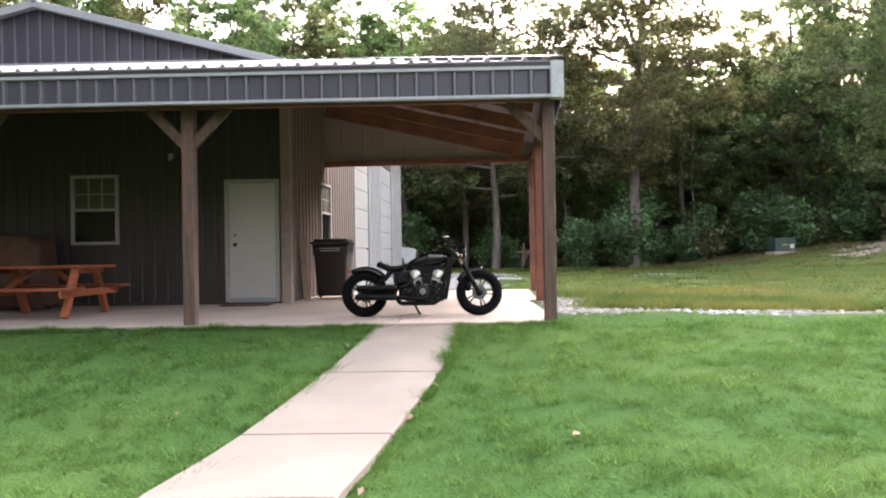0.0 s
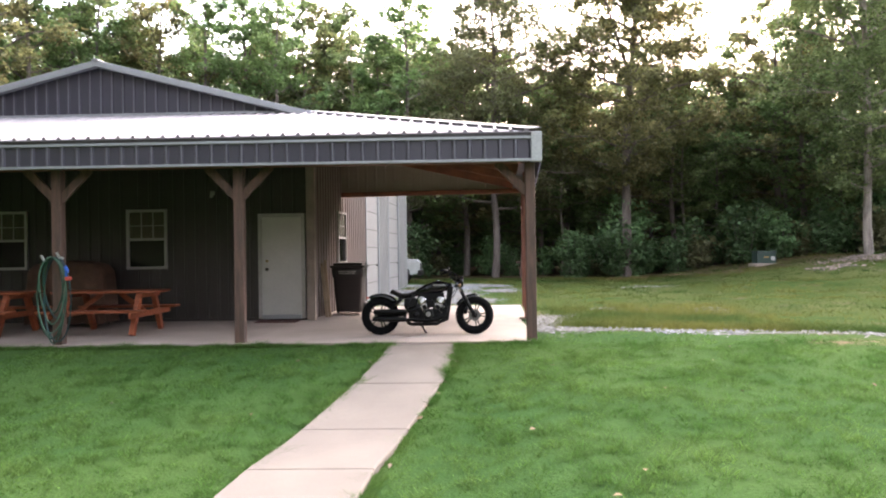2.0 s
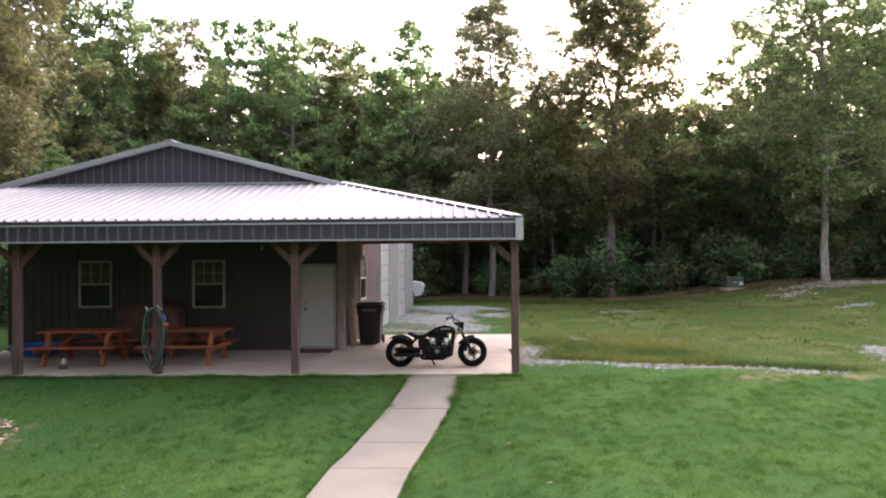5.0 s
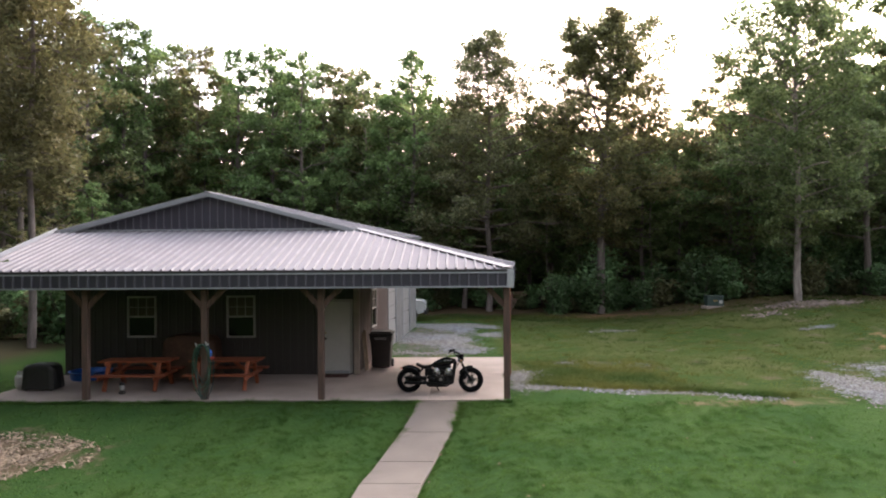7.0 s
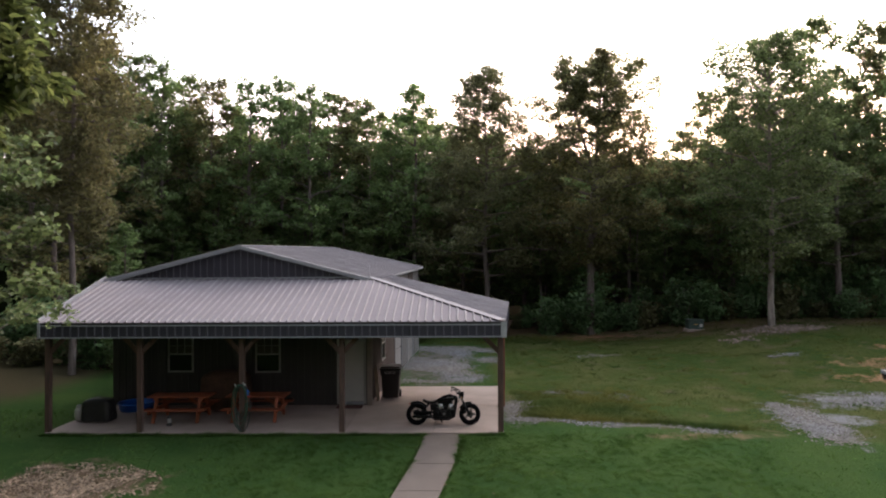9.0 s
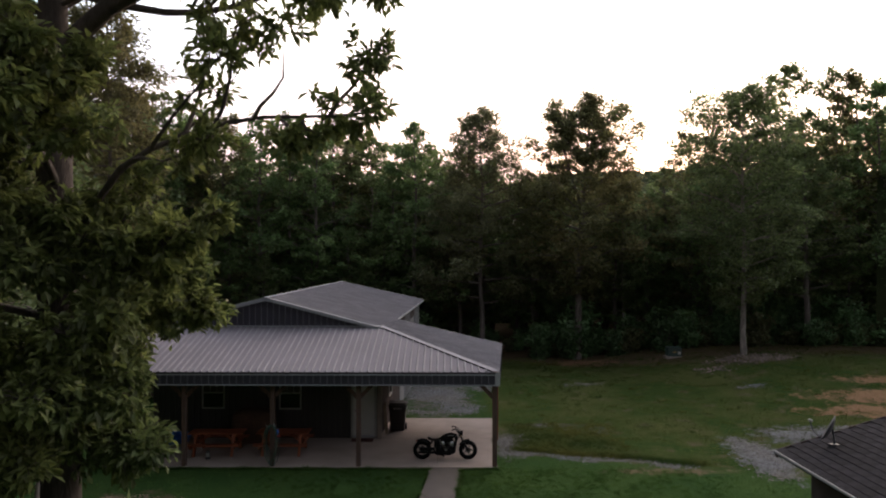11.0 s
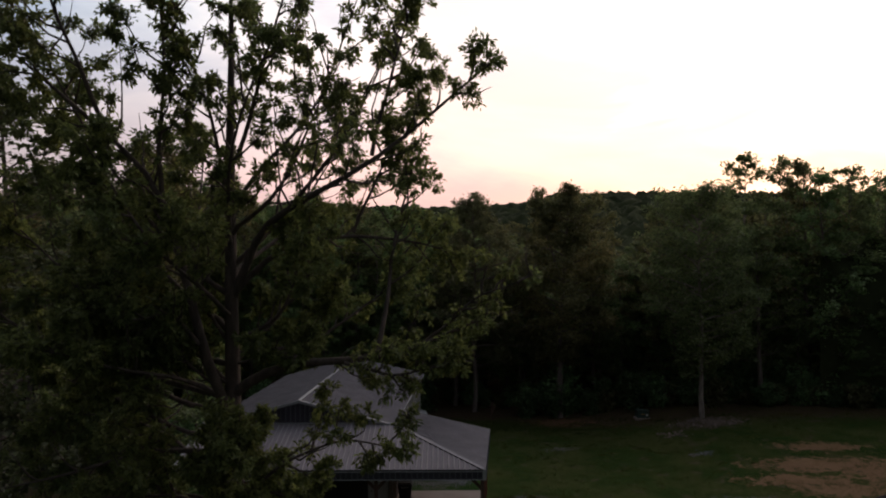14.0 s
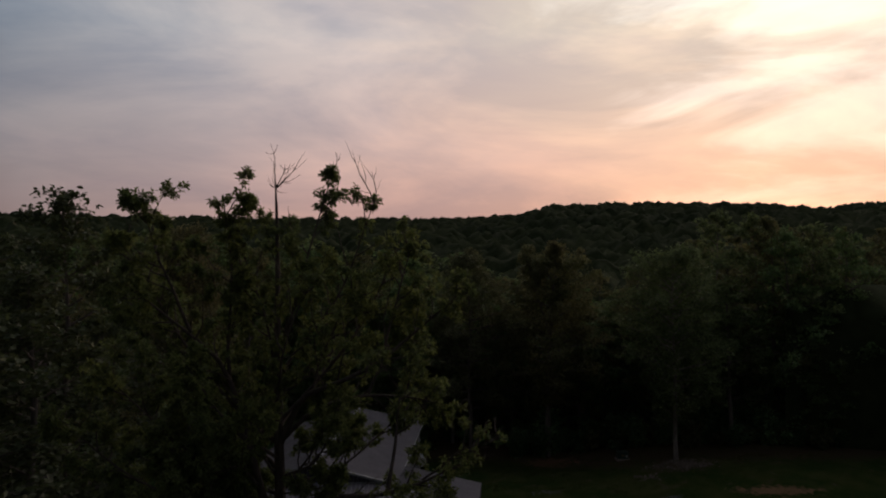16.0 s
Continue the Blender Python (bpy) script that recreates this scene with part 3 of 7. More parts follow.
    window(h, -7.95, -7.21, 1.14, 2.27, 3.6)
    window(h, -10.91, -10.15, 1.16, 2.27, 3.6)
    window(h, 0.0, wy1 - wy0, wz0, wz1, 0, at_side=(wx(wy0) + 0.02, wy0))
    # roofs
    front_roof(h)
    roof_sheet("carport_roof", (0.14, -0.31, 3.15), (0.74, 6.7, 3.2), (-3.72, 6.7, 4.24), (-4.16, 3.5, 4.26), h, "ribbed silver-grey carport roof", 26)
    rear_l, rear_m, rear_r = (-12.4, 18.2, 4.34), (-7.87, 18.2, 5.48), (-3.05, 18.2, 4.41)
    roof_sheet("main_roof", (-3.98, 3.3, 4.21), rear_r, rear_m, (RIDGE_X, 3.3, RIDGE_Z), h, "ribbed silver-grey main roof", 66)
    roof_sheet("main_roof", rear_l, (-13.0, 3.3, 4.23), (RIDGE_X, 3.3, RIDGE_Z), rear_m, h, "ribbed silver-grey main roof", 66)
    beam(h, "ridge_cap", (RIDGE_X, 3.26, RIDGE_Z + 0.02), (-7.87, 18.24, 5.50), 0.15, 0.03, TRIM)
    # the hip: a flat flashing that widens to the corner, over a black strip for the dark gaps
    bm = bmesh.new()
    top = [bm.verts.new(v) for v in ((-4.22, 3.52, 4.295), (-4.02, 3.5, 4.295), (0.15, -0.335, 3.195), (-0.07, -0.335, 3.185))]
    low = [bm.verts.new(v.co - Vector((0, 0, 0.014))) for v in top]
    bm.faces.new(top)
    bm.faces.new(low[::-1])
    for k in range(4):
        bm.faces.new((top[k], low[k], low[(k + 1) % 4], top[(k + 1) % 4]))
    part("hip_cap", bm, HIP, h, "pale metal hip flashing")
    beam(h, "hip_closure", (-4.20, 3.47, 4.265), (-0.10, -0.30, 3.165), 0.03, 0.05, BLACK)
    for x0 in (-12.95, -4.05):
        beam(h, "rake_trim", (x0, 3.36, 4.17), (RIDGE_X, 3.36, RIDGE_Z - 0.04), 0.14, 0.13, TRIM, "pale grey rake trim")
    beam(h, "rear_rake", (-3.06, 18.22, 4.38), (-7.87, 18.22, 5.45), 0.05, 0.10, TRIM)
    beam(h, "carport_rake", (0.75, 6.72, 3.16), (-3.72, 6.72, 4.20), 0.04, 0.10, TRIM)
    beam(h, "flashing", (-12.8, 3.44, 4.27), (-4.1, 3.44, 4.27), 0.06, 0.05, TRIM)
    beam(h, "side_rake", (-13.03, -0.32, 3.16), (-13.03, 3.5, 4.28), 0.05, 0.16, TRIM)
    beam(h, "eave_gutter", (-3.75, 6.75, 4.19), (-3.06, 18.15, 4.36), 0.06, 0.08, TRIM)
    # fascia: dark ribbed band between two pale trims
    bm = bmesh.new()
    ribbed(bm, (-13.0, -0.30), (0.0, -0.30), 2.73, 3.03, 0.2286, 0.02, 0.045)
    box(bm, -13.0, 0.0, -0.295, -0.27, 2.73, 3.10)
    band = part("fascia", bm, FASCIA, h, "slate blue-grey ribbed fascia")
    # rib strips here carry their highlight as a paler colour
    rib = part("rib", boxes((-0.012, 0.012, -0.336, -0.318, 2.736, 3.029), bevel=0.005), RIB_LIT, band, at=(-13.0 + 0.2286 * 0.86, 0, 0))
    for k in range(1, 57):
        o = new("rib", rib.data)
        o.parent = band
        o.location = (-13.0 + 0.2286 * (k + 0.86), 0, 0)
    part("fascia_trim", boxes((-13.03, 0.15, -0.335, -0.26, 2.695, 2.735), bevel=0.006), TRIM, h)
    part("eave_trim", boxes((-13.03, 0.15, -0.335, -0.27, 3.03, 3.07), bevel=0.006), TRIM, h)
    # black strip that draws the shadow line below the roof edge
    part("closure_strip", boxes((-13.03, 0.14, -0.31, -0.27, 3.072, 3.125)), BLACK, h, "black strip standing for the shadow line under the roof edge")
    for x0, x1 in ((0.0, 0.155), (-13.06, -12.98)):
        part("corner_cap", boxes((x0, x1, -0.34, -0.2, 2.69, 3.13), bevel=0.008), material("pale corner cap", (0.36, 0.37, 0.38), 0.5), h, "pale metal fascia corner")
    bm = bmesh.new()
    ribbed(bm, (0.15, -0.2), (0.72, 6.65), 2.73, 3.14, 0.2286, 0.02, 0.045)
    part("side_fascia", bm, FASCIA, h)
    bm = bmesh.new()
    ribbed(bm, (-13.02, 3.5), (-13.02, -0.3), 2.73, 0, 0.2286, 0.02, 0.045, top=lambda s: 3.1 + (3.8 - s) * 1.12 / 3.8)
    part("porch_end", bm, FASCIA, h)
    # timber frame of the porch
    for x, y in ((-12.93, 0.02), (-10.28, 0.02), (-7.35, 0.02), (-4.5, 0.02), (0.0, 0.02), (0.27, 3.4), (0.48, 6.35)):
        front = y < 1
        p = part("porch_post", boxes((-0.075, 0.075, -0.07, 0.07, 0.0 if not front else -0.02, 2.95), bevel=0.012), POST if front else BEAM, h,
                 "weathered square timber post" if front else "red-stained square timber post", at=(x, y, 0))
        if front:
            p.rotation_euler = (0, random.uniform(-0.004, 0.004), random.uniform(-0.05, 0.05))
        for s in ((-1, 1) if x < -0.5 else (-1,)):
            if x < -12 and s < 0:
                continue
            if front:
                beam(h, "knee_brace", (x + s * 0.03, y, 2.24), (x + s * 0.5, y, 2.72), 0.05, 0.13, POST)
        if x > -0.5:
            sy = -1 if y > 6 else 1
            beam(h, "knee_brace", (x, y + sy * 0.03, 2.24), (x + sy * 0.02, y + sy * 0.5, 2.72), 0.05, 0.13, POST if front else BEAM)
    beam(h, "header", (-12.98, 0.02, 2.84), (0.08, 0.02, 2.84), 0.10, 0.26, BEAM, "red-stained timber header")
    beam(h, "header", (0.06, 0.1, 2.90), (0.52, 6.45, 2.92), 0.10, 0.26, BEAM, "red-stained timber header")
    beam(h, "tie_beam", (-4.1, 6.48, 2.80), (0.5, 6.48, 2.84), 0.10, 0.11, BEAM, "red-stained tie beam")
    bm = bmesh.new()
    ribbed(bm, (-4.05, 6.52), (0.55, 6.52), 2.84, 0, 0.2286, 0.015, 0.04, top=lambda s: 4.14 - 0.212 * s)
    part("carport_gable", bm, GABLE, h, "taupe ribbed gable sheet")
    under = lambda x: 4.22 - 0.2267 * (x + 4.12)
    for y in (1.75, 3.35, 4.9, 6.40):
        x0 = -4.1 if y > 3 else -2.1
        beam(h, "rafter", (side_x(x0, y), y, under(x0) - 0.24), (side_x(0.1, y), y, under(0.1) - 0.24), 0.06, 0.22 if y < 6 else 0.28, BEAM, "red-stained rafter")
    beam(h, "hip_rafter", (-4.1, 3.4, 4.0), (0.0, -0.15, 2.98), 0.06, 0.2, BEAM)
    for x in (-3.4, -2.75, -2.1, -1.45, -0.8, -0.15):
        y0 = max(0.2, 3.4 - (x + 4.14) * 0.86)
        beam(h, "purlin", (side_x(x, y0), y0, under(x) - 0.085), (side_x(x, 6.45), 6.45, under(x) - 0.085), 0.09, 0.045, BEAM)
    for k in range(9):
        x = -12.3 + k * 1.0
        if x < -4.0:
            beam(h, "rafter", (x, 3.5, 4.06), (x, 0.1, 3.06), 0.05, 0.15, BEAM)
    # small porch light
    lamp = part("floodlight", boxes((-6.23, -6.15, 3.53, 3.60, 2.6, 2.68), bevel=0.01), VINYL, h, "small white wall sensor light")
    bm = bmesh.new()
    lathe(bm, [(0.0, 0), (0.028, 0.0), (0.036, 0.05), (0.03, 0.055), (0.0, 0.05)], Matrix.Translation((-6.19, 3.53, 2.60)) @ Matrix.Rotation(radians(130), 4, "X"), 12)
    part("lamp_head", bm, VINYL, lamp, "", True)
    return h


workshop()


# ---- porch slab and garden path ----
def slab():
    bm = bmesh.new()
    joints = [-12.98, -10.3, -7.35, -4.45, -1.9, 0.1]
    for x0, x1 in zip(joints, joints[1:]):
        box(bm, x0 + 0.004, x1 - 0.004, -0.12, 3.62, -0.2, 0.0, 0.008)
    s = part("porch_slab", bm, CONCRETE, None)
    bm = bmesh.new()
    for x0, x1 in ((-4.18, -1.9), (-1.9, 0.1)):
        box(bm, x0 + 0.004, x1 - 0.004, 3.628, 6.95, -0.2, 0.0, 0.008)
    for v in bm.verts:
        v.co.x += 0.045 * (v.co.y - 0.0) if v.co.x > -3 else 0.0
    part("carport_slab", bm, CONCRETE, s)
    return tagged(s, "pale pink-grey broom-finished concrete porch slab", "slab", kind="structure")


slab()


def path_mid(y):
    """The path's middle line, half width and height: straight from the porch, then bending to the left and falling."""
    c = float(np.interp(-y, (0, 1, 2, 3.5, 5, 7, 14), (-1.62, -1.67, -1.80, -2.08, -2.31, -2.44, -2.6)))
    return c, 0.53 + 0.05 * max(0.0, 1 + y), -0.03 - 0.36 * float(smooth01(-y / 4.5))


def garden_path():
    t = thing("garden_path", (0, 0, 0), "pale concrete garden path with cut joints", "path", kind="structure")
    ends = [-0.13, -2.31, -3.88, -5.08, -6.5, -8.0, -9.5, -11.0, -12.5]
    for y0, y1 in zip(ends, ends[1:]):
        bm = bmesh.new()
        n = 14
        tops, lows = [], []
        for k in range(n + 1):
            yy = y0 - 0.008 + (y1 - y0 + 0.016) * k / n
            c, w, z = path_mid(yy)
            tops.append([bm.verts.new((c + w * s, yy, z)) for s in (-1, -0.97, 0.97, 1)])
            for s, v in ((0, tops[-1][0]), (3, tops[-1][3])):
                v.co.z -= 0.012
            lows.append([bm.verts.new((c + w * s, yy, z - 0.15)) for s in (-1, 1)])
        for a, b, p, q in zip(tops, tops[1:], lows, lows[1:]):
            for i in range(3):
                bm.faces.new((a[i], a[i + 1], b[i + 1], b[i]))
            bm.faces.new((a[0], b[0], q[0], p[0]))
            bm.faces.new((a[3], p[1], q[1], b[3]))
        for a, p in ((tops[0], lows[0]), (tops[-1], lows[-1])):
            bm.faces.new((a[0], p[0], p[1], a[3], a[2], a[1]))
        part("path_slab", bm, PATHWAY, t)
    return t


garden_path()


# ---- motorcycle ----
def motorcycle():
    gloss = plain("gloss black paint", (0.002, 0.0022, 0.0035), 0.12, spec=0.35)
    satin = plain("satin black metal", (0.0025, 0.0025, 0.003), 0.45, spec=0.14)
    rubber = material("tyre rubber", (0.004, 0.004, 0.0048), 0.9, 0, 0.2, 6, 0.2, 80, spec=0.10)
    chrome = plain("polished aluminium", (0.30, 0.30, 0.295), 0.16, 1.0)
    cast = plain("brushed cast aluminium", (0.20, 0.20, 0.20), 0.35, 1.0)
    steel = plain("dull drilled steel", (0.10, 0.10, 0.10), 0.4, 1.0)
    leather = plain("black saddle leather", (0.005, 0.004, 0.004), 0.6, spec=0.2)
    red = plain("red reflector", (0.35, 0.02, 0.01), 0.3)
    b = thing("motorcycle", (-2.42, 0.83, 0.0), "black cruiser motorcycle with chrome engine covers parked on its stand", "motorcycle")
    b.rotation_euler = (radians(-5), 0, 0)
    R, WB = 0.31, 1.56
    across = Matrix.Rotation(radians(90), 4, "X")

    def wheel(x, wide, rim, name):
        c = Matrix.Translation((x, 0, R)) @ across
        w = wide / 2
        bm = bmesh.new()
        lathe(bm, [(rim - 0.005, -w * 0.75), (rim + 0.03, -w), (R - 0.035, -w * 0.98), (R - 0.008, -w * 0.62), (R, -w * 0.25), (R, w * 0.25), (R - 0.008, w * 0.62),
                   (R - 0.035, w * 0.98), (rim + 0.03, w), (rim - 0.005, w * 0.75)], c, 56, True)
        o = part(name, bm, rubber, b, "black tyre on a dark cast wheel", True)
        bm = bmesh.new()
        for k in range(36):   # tread blocks
            a = k * 2 * math.pi / 36
            for s in (-1, 1):
                m = c @ Matrix.Rotation(a, 4, "Z") @ Matrix.Translation((R - 0.003, 0, s * w * 0.42)) @ Matrix.Rotation(s * 0.5, 4, "X")
                box(bm, -0.006, 0.006, -0.014, 0.014, -w * 0.3, w * 0.3, m=m)
        part("tread", bm, rubber, o)
        bm = bmesh.new()
        lathe(bm, [(rim - 0.022, -w * 0.7), (rim + 0.004, -w * 0.78), (rim, -w * 0.55), (rim - 0.014, 0), (rim, w * 0.55), (rim + 0.004, w * 0.78), (rim - 0.022, w * 0.7), (rim - 0.026, 0)], c, 48, True)
        part("rim", bm, satin, o, "black rim with a bright edge", True)
        bm = bmesh.new()
        lathe(bm, [(rim - 0.008, -w * 0.80), (rim + 0.006, -w * 0.81), (rim + 0.006, -w * 0.76), (rim - 0.008, -w * 0.75)], c, 48, True)
        part("rim_edge", bm, satin, o, "", True)
        bm = bmesh.new()
        for k in range(5):   # split spokes
            for s in (-0.16, 0.16):
                m = c @ Matrix.Rotation(k * 2 * math.pi / 5 + s, 4, "Z")
                box(bm, 0.04, rim - 0.015, -0.011, 0.011, -0.016, 0.016, 0.004, m)
        part("spokes", bm, satin, o, "black split spokes")
        bm = bmesh.new()
        for k in range(5):   # bright machined faces of the spokes
            for s in (-0.16, 0.16):
                m = c @ Matrix.Rotation(k * 2 * math.pi / 5 + s, 4, "Z")
                box(bm, 0.05, rim - 0.02, -0.006, 0.006, 0.0165, 0.019, 0.001, m)
        part("spoke_face", bm, chrome, o, "bright machined spoke edges")
        bm = bmesh.new()
        lathe(bm, [(0.0, -w * 0.9), (0.024, -w * 0.9), (0.03, -w * 0.6), (0.05, -w * 0.5), (0.05, w * 0.5), (0.03, w * 0.7), (0.0, w * 0.7)], c, 20)
        part("hub", bm, satin, o, "", True)
        bm = bmesh.new()
        lathe(bm, [(0.05, w * 0.50), (0.098, w * 0.50), (0.098, w * 0.56), (0.05, w * 0.56)], c, 40, True)
        part("brake_disc", bm, steel, o, "dull steel brake disc")
        return o

    wheel(0.0, 0.15, 0.205, "rear_wheel")
    wheel(WB, 0.13, 0.205, "front_wheel")

    def arc_guard(x, r, a0, a1, wide, name):
        bm = bmesh.new()
        rows, n = [], 22
        for k in range(n + 1):
            a = radians(a0 + (a1 - a0) * k / n)
            taper = 1.0 - 0.25 * max(0.0, abs(k / n - 0.5) * 2 - 0.7) / 0.3
            prof = [(-0.5, -0.055), (-0.49, -0.02), (-0.36, 0.0), (0, 0.012), (0.36, 0.0), (0.49, -0.02), (0.5, -0.055)]
            ring = [(x + (r + h) * math.cos(a), s * wide * taper, R + (r + h) * math.sin(a)) for s, h in prof]
            ring += [(x + (r + h - 0.008) * math.cos(a), s * wide * taper * 0.95, R + (r + h - 0.008) * math.sin(a)) for s, h in reversed(prof)]
            rows.append([bm.verts.new(p) for p in ring])
        for p, q in zip(rows, rows[1:]):
            for i in range(len(p)):
                bm.faces.new((p[i], p[(i + 1) % len(p)], q[(i + 1) % len(q)], q[i]))
        bm.faces.new(rows[0][::-1])
        bm.faces.new(rows[-1])
        return part(name, bm, gloss, b, "gloss black mudguard", True)

    arc_guard(0.0, 0.365, 122, 38, 0.19, "rear_fender")
    arc_guard(WB, 0.345, 150, 82, 0.15, "front_fender")
    bm = bmesh.new()
    box(bm, -0.225, -0.195, -0.05, 0.05, 0.59, 0.63, 0.008)
    part("tail_light", bm, red, b, "red tail light")

    def blob(name, stations, mat, label="", seg=20, power=2.4):
        """A rounded body along x: stations of (x, z middle, half height, half width)."""
        bm = bmesh.new()
        rings = []
        for x, z, hh, hw in stations:
            ring = []
            for k in range(seg):
                a = 2 * math.pi * k / seg
                c, s = math.cos(a), math.sin(a)
                ring.append(bm.verts.new((x, hw * math.copysign(abs(c) ** (2 / power), c), z + hh * math.copysign(abs(s) ** (2 / power), s))))
            rings.append(ring)
        for p, q in zip(rings, rings[1:]):
            for k in range(seg):
                bm.faces.new((p[k], p[(k + 1) % seg], q[(k + 1) % seg], q[k]))
        bm.faces.new(rings[0][::-1])
        bm.faces.new(rings[-1])
        return part(name, bm, mat, b, label, True)

    tank = blob("fuel_tank", [(0.56, 0.685, 0.02, 0.03), (0.62, 0.70, 0.05, 0.07), (0.74, 0.735, 0.088, 0.11), (0.88, 0.765, 0.105, 0.135), (1.00, 0.775, 0.105, 0.135),
                              (1.10, 0.785, 0.07, 0.11), (1.15, 0.78, 0.045, 0.07), (1.165, 0.778, 0.02, 0.03)], gloss, "gloss black teardrop tank with a silver badge")
    bm = bmesh.new()      # badge as a plain band of short bars
    for k in range(6):
        box(bm, 0.885 + k * 0.033, 0.91 + k * 0.033, -0.1385 + 0.0016 * k * k * 0.3, -0.1325, 0.793, 0.822 + (0.004 if k in (0, 5) else 0), 0.002)
    part("badge", bm, cast, tank, "silver badge band")
    bm = bmesh.new()
    lathe(bm, [(0, 0), (0.035, 0), (0.035, 0.012), (0.02, 0.02), (0, 0.02)], Matrix.Translation((0.96, -0.03, 0.872)), 18)
    part("filler_cap", bm, chrome, tank, "", True)
    blob("saddle", [(0.17, 0.70, 0.028, 0.07), (0.21, 0.705, 0.045, 0.11), (0.27, 0.675, 0.045, 0.135), (0.36, 0.645, 0.042, 0.14), (0.46, 0.645, 0.042, 0.12),
                    (0.56, 0.675, 0.042, 0.085), (0.62, 0.70, 0.03, 0.05)], leather, "black leather solo saddle")

    def pipes(name, runs, mat, label="", sides=12, smooth=True):
        bm = bmesh.new()
        for pts, r in runs:
            tube(bm, pts, r, sides)
        return part(name, bm, mat, b, label, smooth)

    # frame
    pipes("frame", [([(1.17, 0, 0.83), (1.0, 0, 0.72), (0.62, 0, 0.66), (0.30, 0, 0.60)], 0.028),
                    ([(1.17, -0.03, 0.82), (1.13, -0.09, 0.55), (1.06, -0.12, 0.24), (0.94, -0.13, 0.17), (0.5, -0.13, 0.17)], 0.026),
                    ([(1.17, 0.03, 0.82), (1.13, 0.09, 0.55), (1.06, 0.12, 0.24), (0.94, 0.13, 0.17), (0.5, 0.13, 0.17)], 0.026),
                    ([(0.56, -0.12, 0.66), (0.45, -0.13, 0.48), (0.40, -0.12, 0.28), (0.5, -0.13, 0.17)], 0.026),
                    ([(0.56, 0.12, 0.66), (0.45, 0.13, 0.48), (0.40, 0.12, 0.28), (0.5, 0.13, 0.17)], 0.026)], satin, "black tubular frame")
    pipes("swingarm", [([(0.42, -0.11, 0.33), (0.0, -0.115, R)], 0.024), ([(0.42, 0.11, 0.33), (0.0, 0.115, R)], 0.024), ([(0.40, -0.11, 0.33), (0.40, 0.11, 0.33)], 0.03)], satin)
    for s in (-1, 1):
        pipes("shock_absorber", [([(0.12, s * 0.135, 0.36), (0.36, s * 0.135, 0.60)], 0.016)] +
              [([(0.15 + k * 0.023, s * 0.135, 0.392 + k * 0.023), (0.158 + k * 0.023, s * 0.135, 0.40 + k * 0.023)], 0.028) for k in range(8)], satin, "black coil shock absorber")
    # radiator shroud and downtube
    shroud = bmesh.new()
    box(shroud, -0.045, 0.045, -0.125, 0.125, -0.27, 0.30, 0.02, Matrix.Translation((1.125, 0, 0.49)) @ Matrix.Rotation(radians(9), 4, "Y"))
    part("radiator", shroud, satin, b, "black radiator")
    for s in (-1, 1):
        part("side_cover", boxes((0.40, 0.60, s * 0.122 - 0.022, s * 0.122 + 0.022, 0.44, 0.60), bevel=0.02), satin, b)
    # engine
    eng = part("engine", boxes((0.55, 1.02, -0.11, 0.11, 0.20, 0.42), (0.47, 0.70, -0.10, 0.10, 0.24, 0.46), bevel=0.03), satin, b, "black V-twin crankcase")
    for x, tilt in ((0.69, -22), (1.0, 22)):
        m = Matrix.Translation((0.845 + (x - 0.845) * 0.55, 0, 0.38)) @ Matrix.Rotation(radians(tilt), 4, "Y")
        bm = bmesh.new()
        for k in range(7):
            box(bm, -0.085, 0.085, -0.095, 0.095, k * 0.02, k * 0.02 + 0.011, 0.003, m)
        box(bm, -0.07, 0.07, -0.08, 0.08, 0.0, 0.15, 0, m)
        part("cylinder", bm, satin, eng)
        bm = bmesh.new()
        box(bm, -0.085, 0.085, -0.10, 0.10, 0.15, 0.235, 0.02, m)
        part("cylinder_head", bm, satin, eng)
        bm = bmesh.new()
        lathe(bm, [(0, 0), (0.075, 0), (0.08, 0.01), (0.072, 0.028), (0.05, 0.036), (0.0, 0.034)], m @ Matrix.Translation((0, -0.10, 0.185)) @ across, 24)
        part("head_cover", bm, chrome, eng, "chrome cylinder head cover", True)
        bm = bmesh.new()
        box(bm, -0.075, 0.075, -0.135, -0.10, 0.10, 0.118, 0.006, m)
        for s in (-0.045, 0.045):
            tube(bm, [m @ Vector((s, -0.118, 0.0)), m @ Vector((s, -0.118, 0.15))], 0.011, 8)
        part("pushrod_tube", bm, chrome, eng, "chrome pushrod covers", True)
    part("air_box", boxes((0.62, 1.06, -0.085, 0.085, 0.44, 0.69), bevel=0.03), satin, eng)
    for x0, x1, z0, z1 in ((0.50, 0.60, 0.22, 0.40), (0.99, 1.08, 0.20, 0.44), (0.70, 0.92, 0.19, 0.25), (0.58, 0.66, 0.42, 0.50), (0.80, 0.90, 0.44, 0.56)):
        part("engine_block", boxes((x0, x1, -0.135, 0.12, z0, z1), bevel=0.015), satin, eng)
    for k, (x, z) in enumerate(((0.56, 0.36), (0.60, 0.24), (0.70, 0.43), (0.92, 0.42), (1.02, 0.36), (1.0, 0.24), (0.74, 0.22), (0.88, 0.21))):
        bm = bmesh.new()
        lathe(bm, [(0, 0), (0.012, 0), (0.012, 0.012), (0.006, 0.016), (0, 0.016)], Matrix.Translation((x, -0.133, z)) @ across, 8)
        part("bolt", bm, chrome, eng)
    for x, z, r in ((0.80, 0.33, 0.088), (0.60, 0.33, 0.055), (0.97, 0.30, 0.05)):
        bm = bmesh.new()
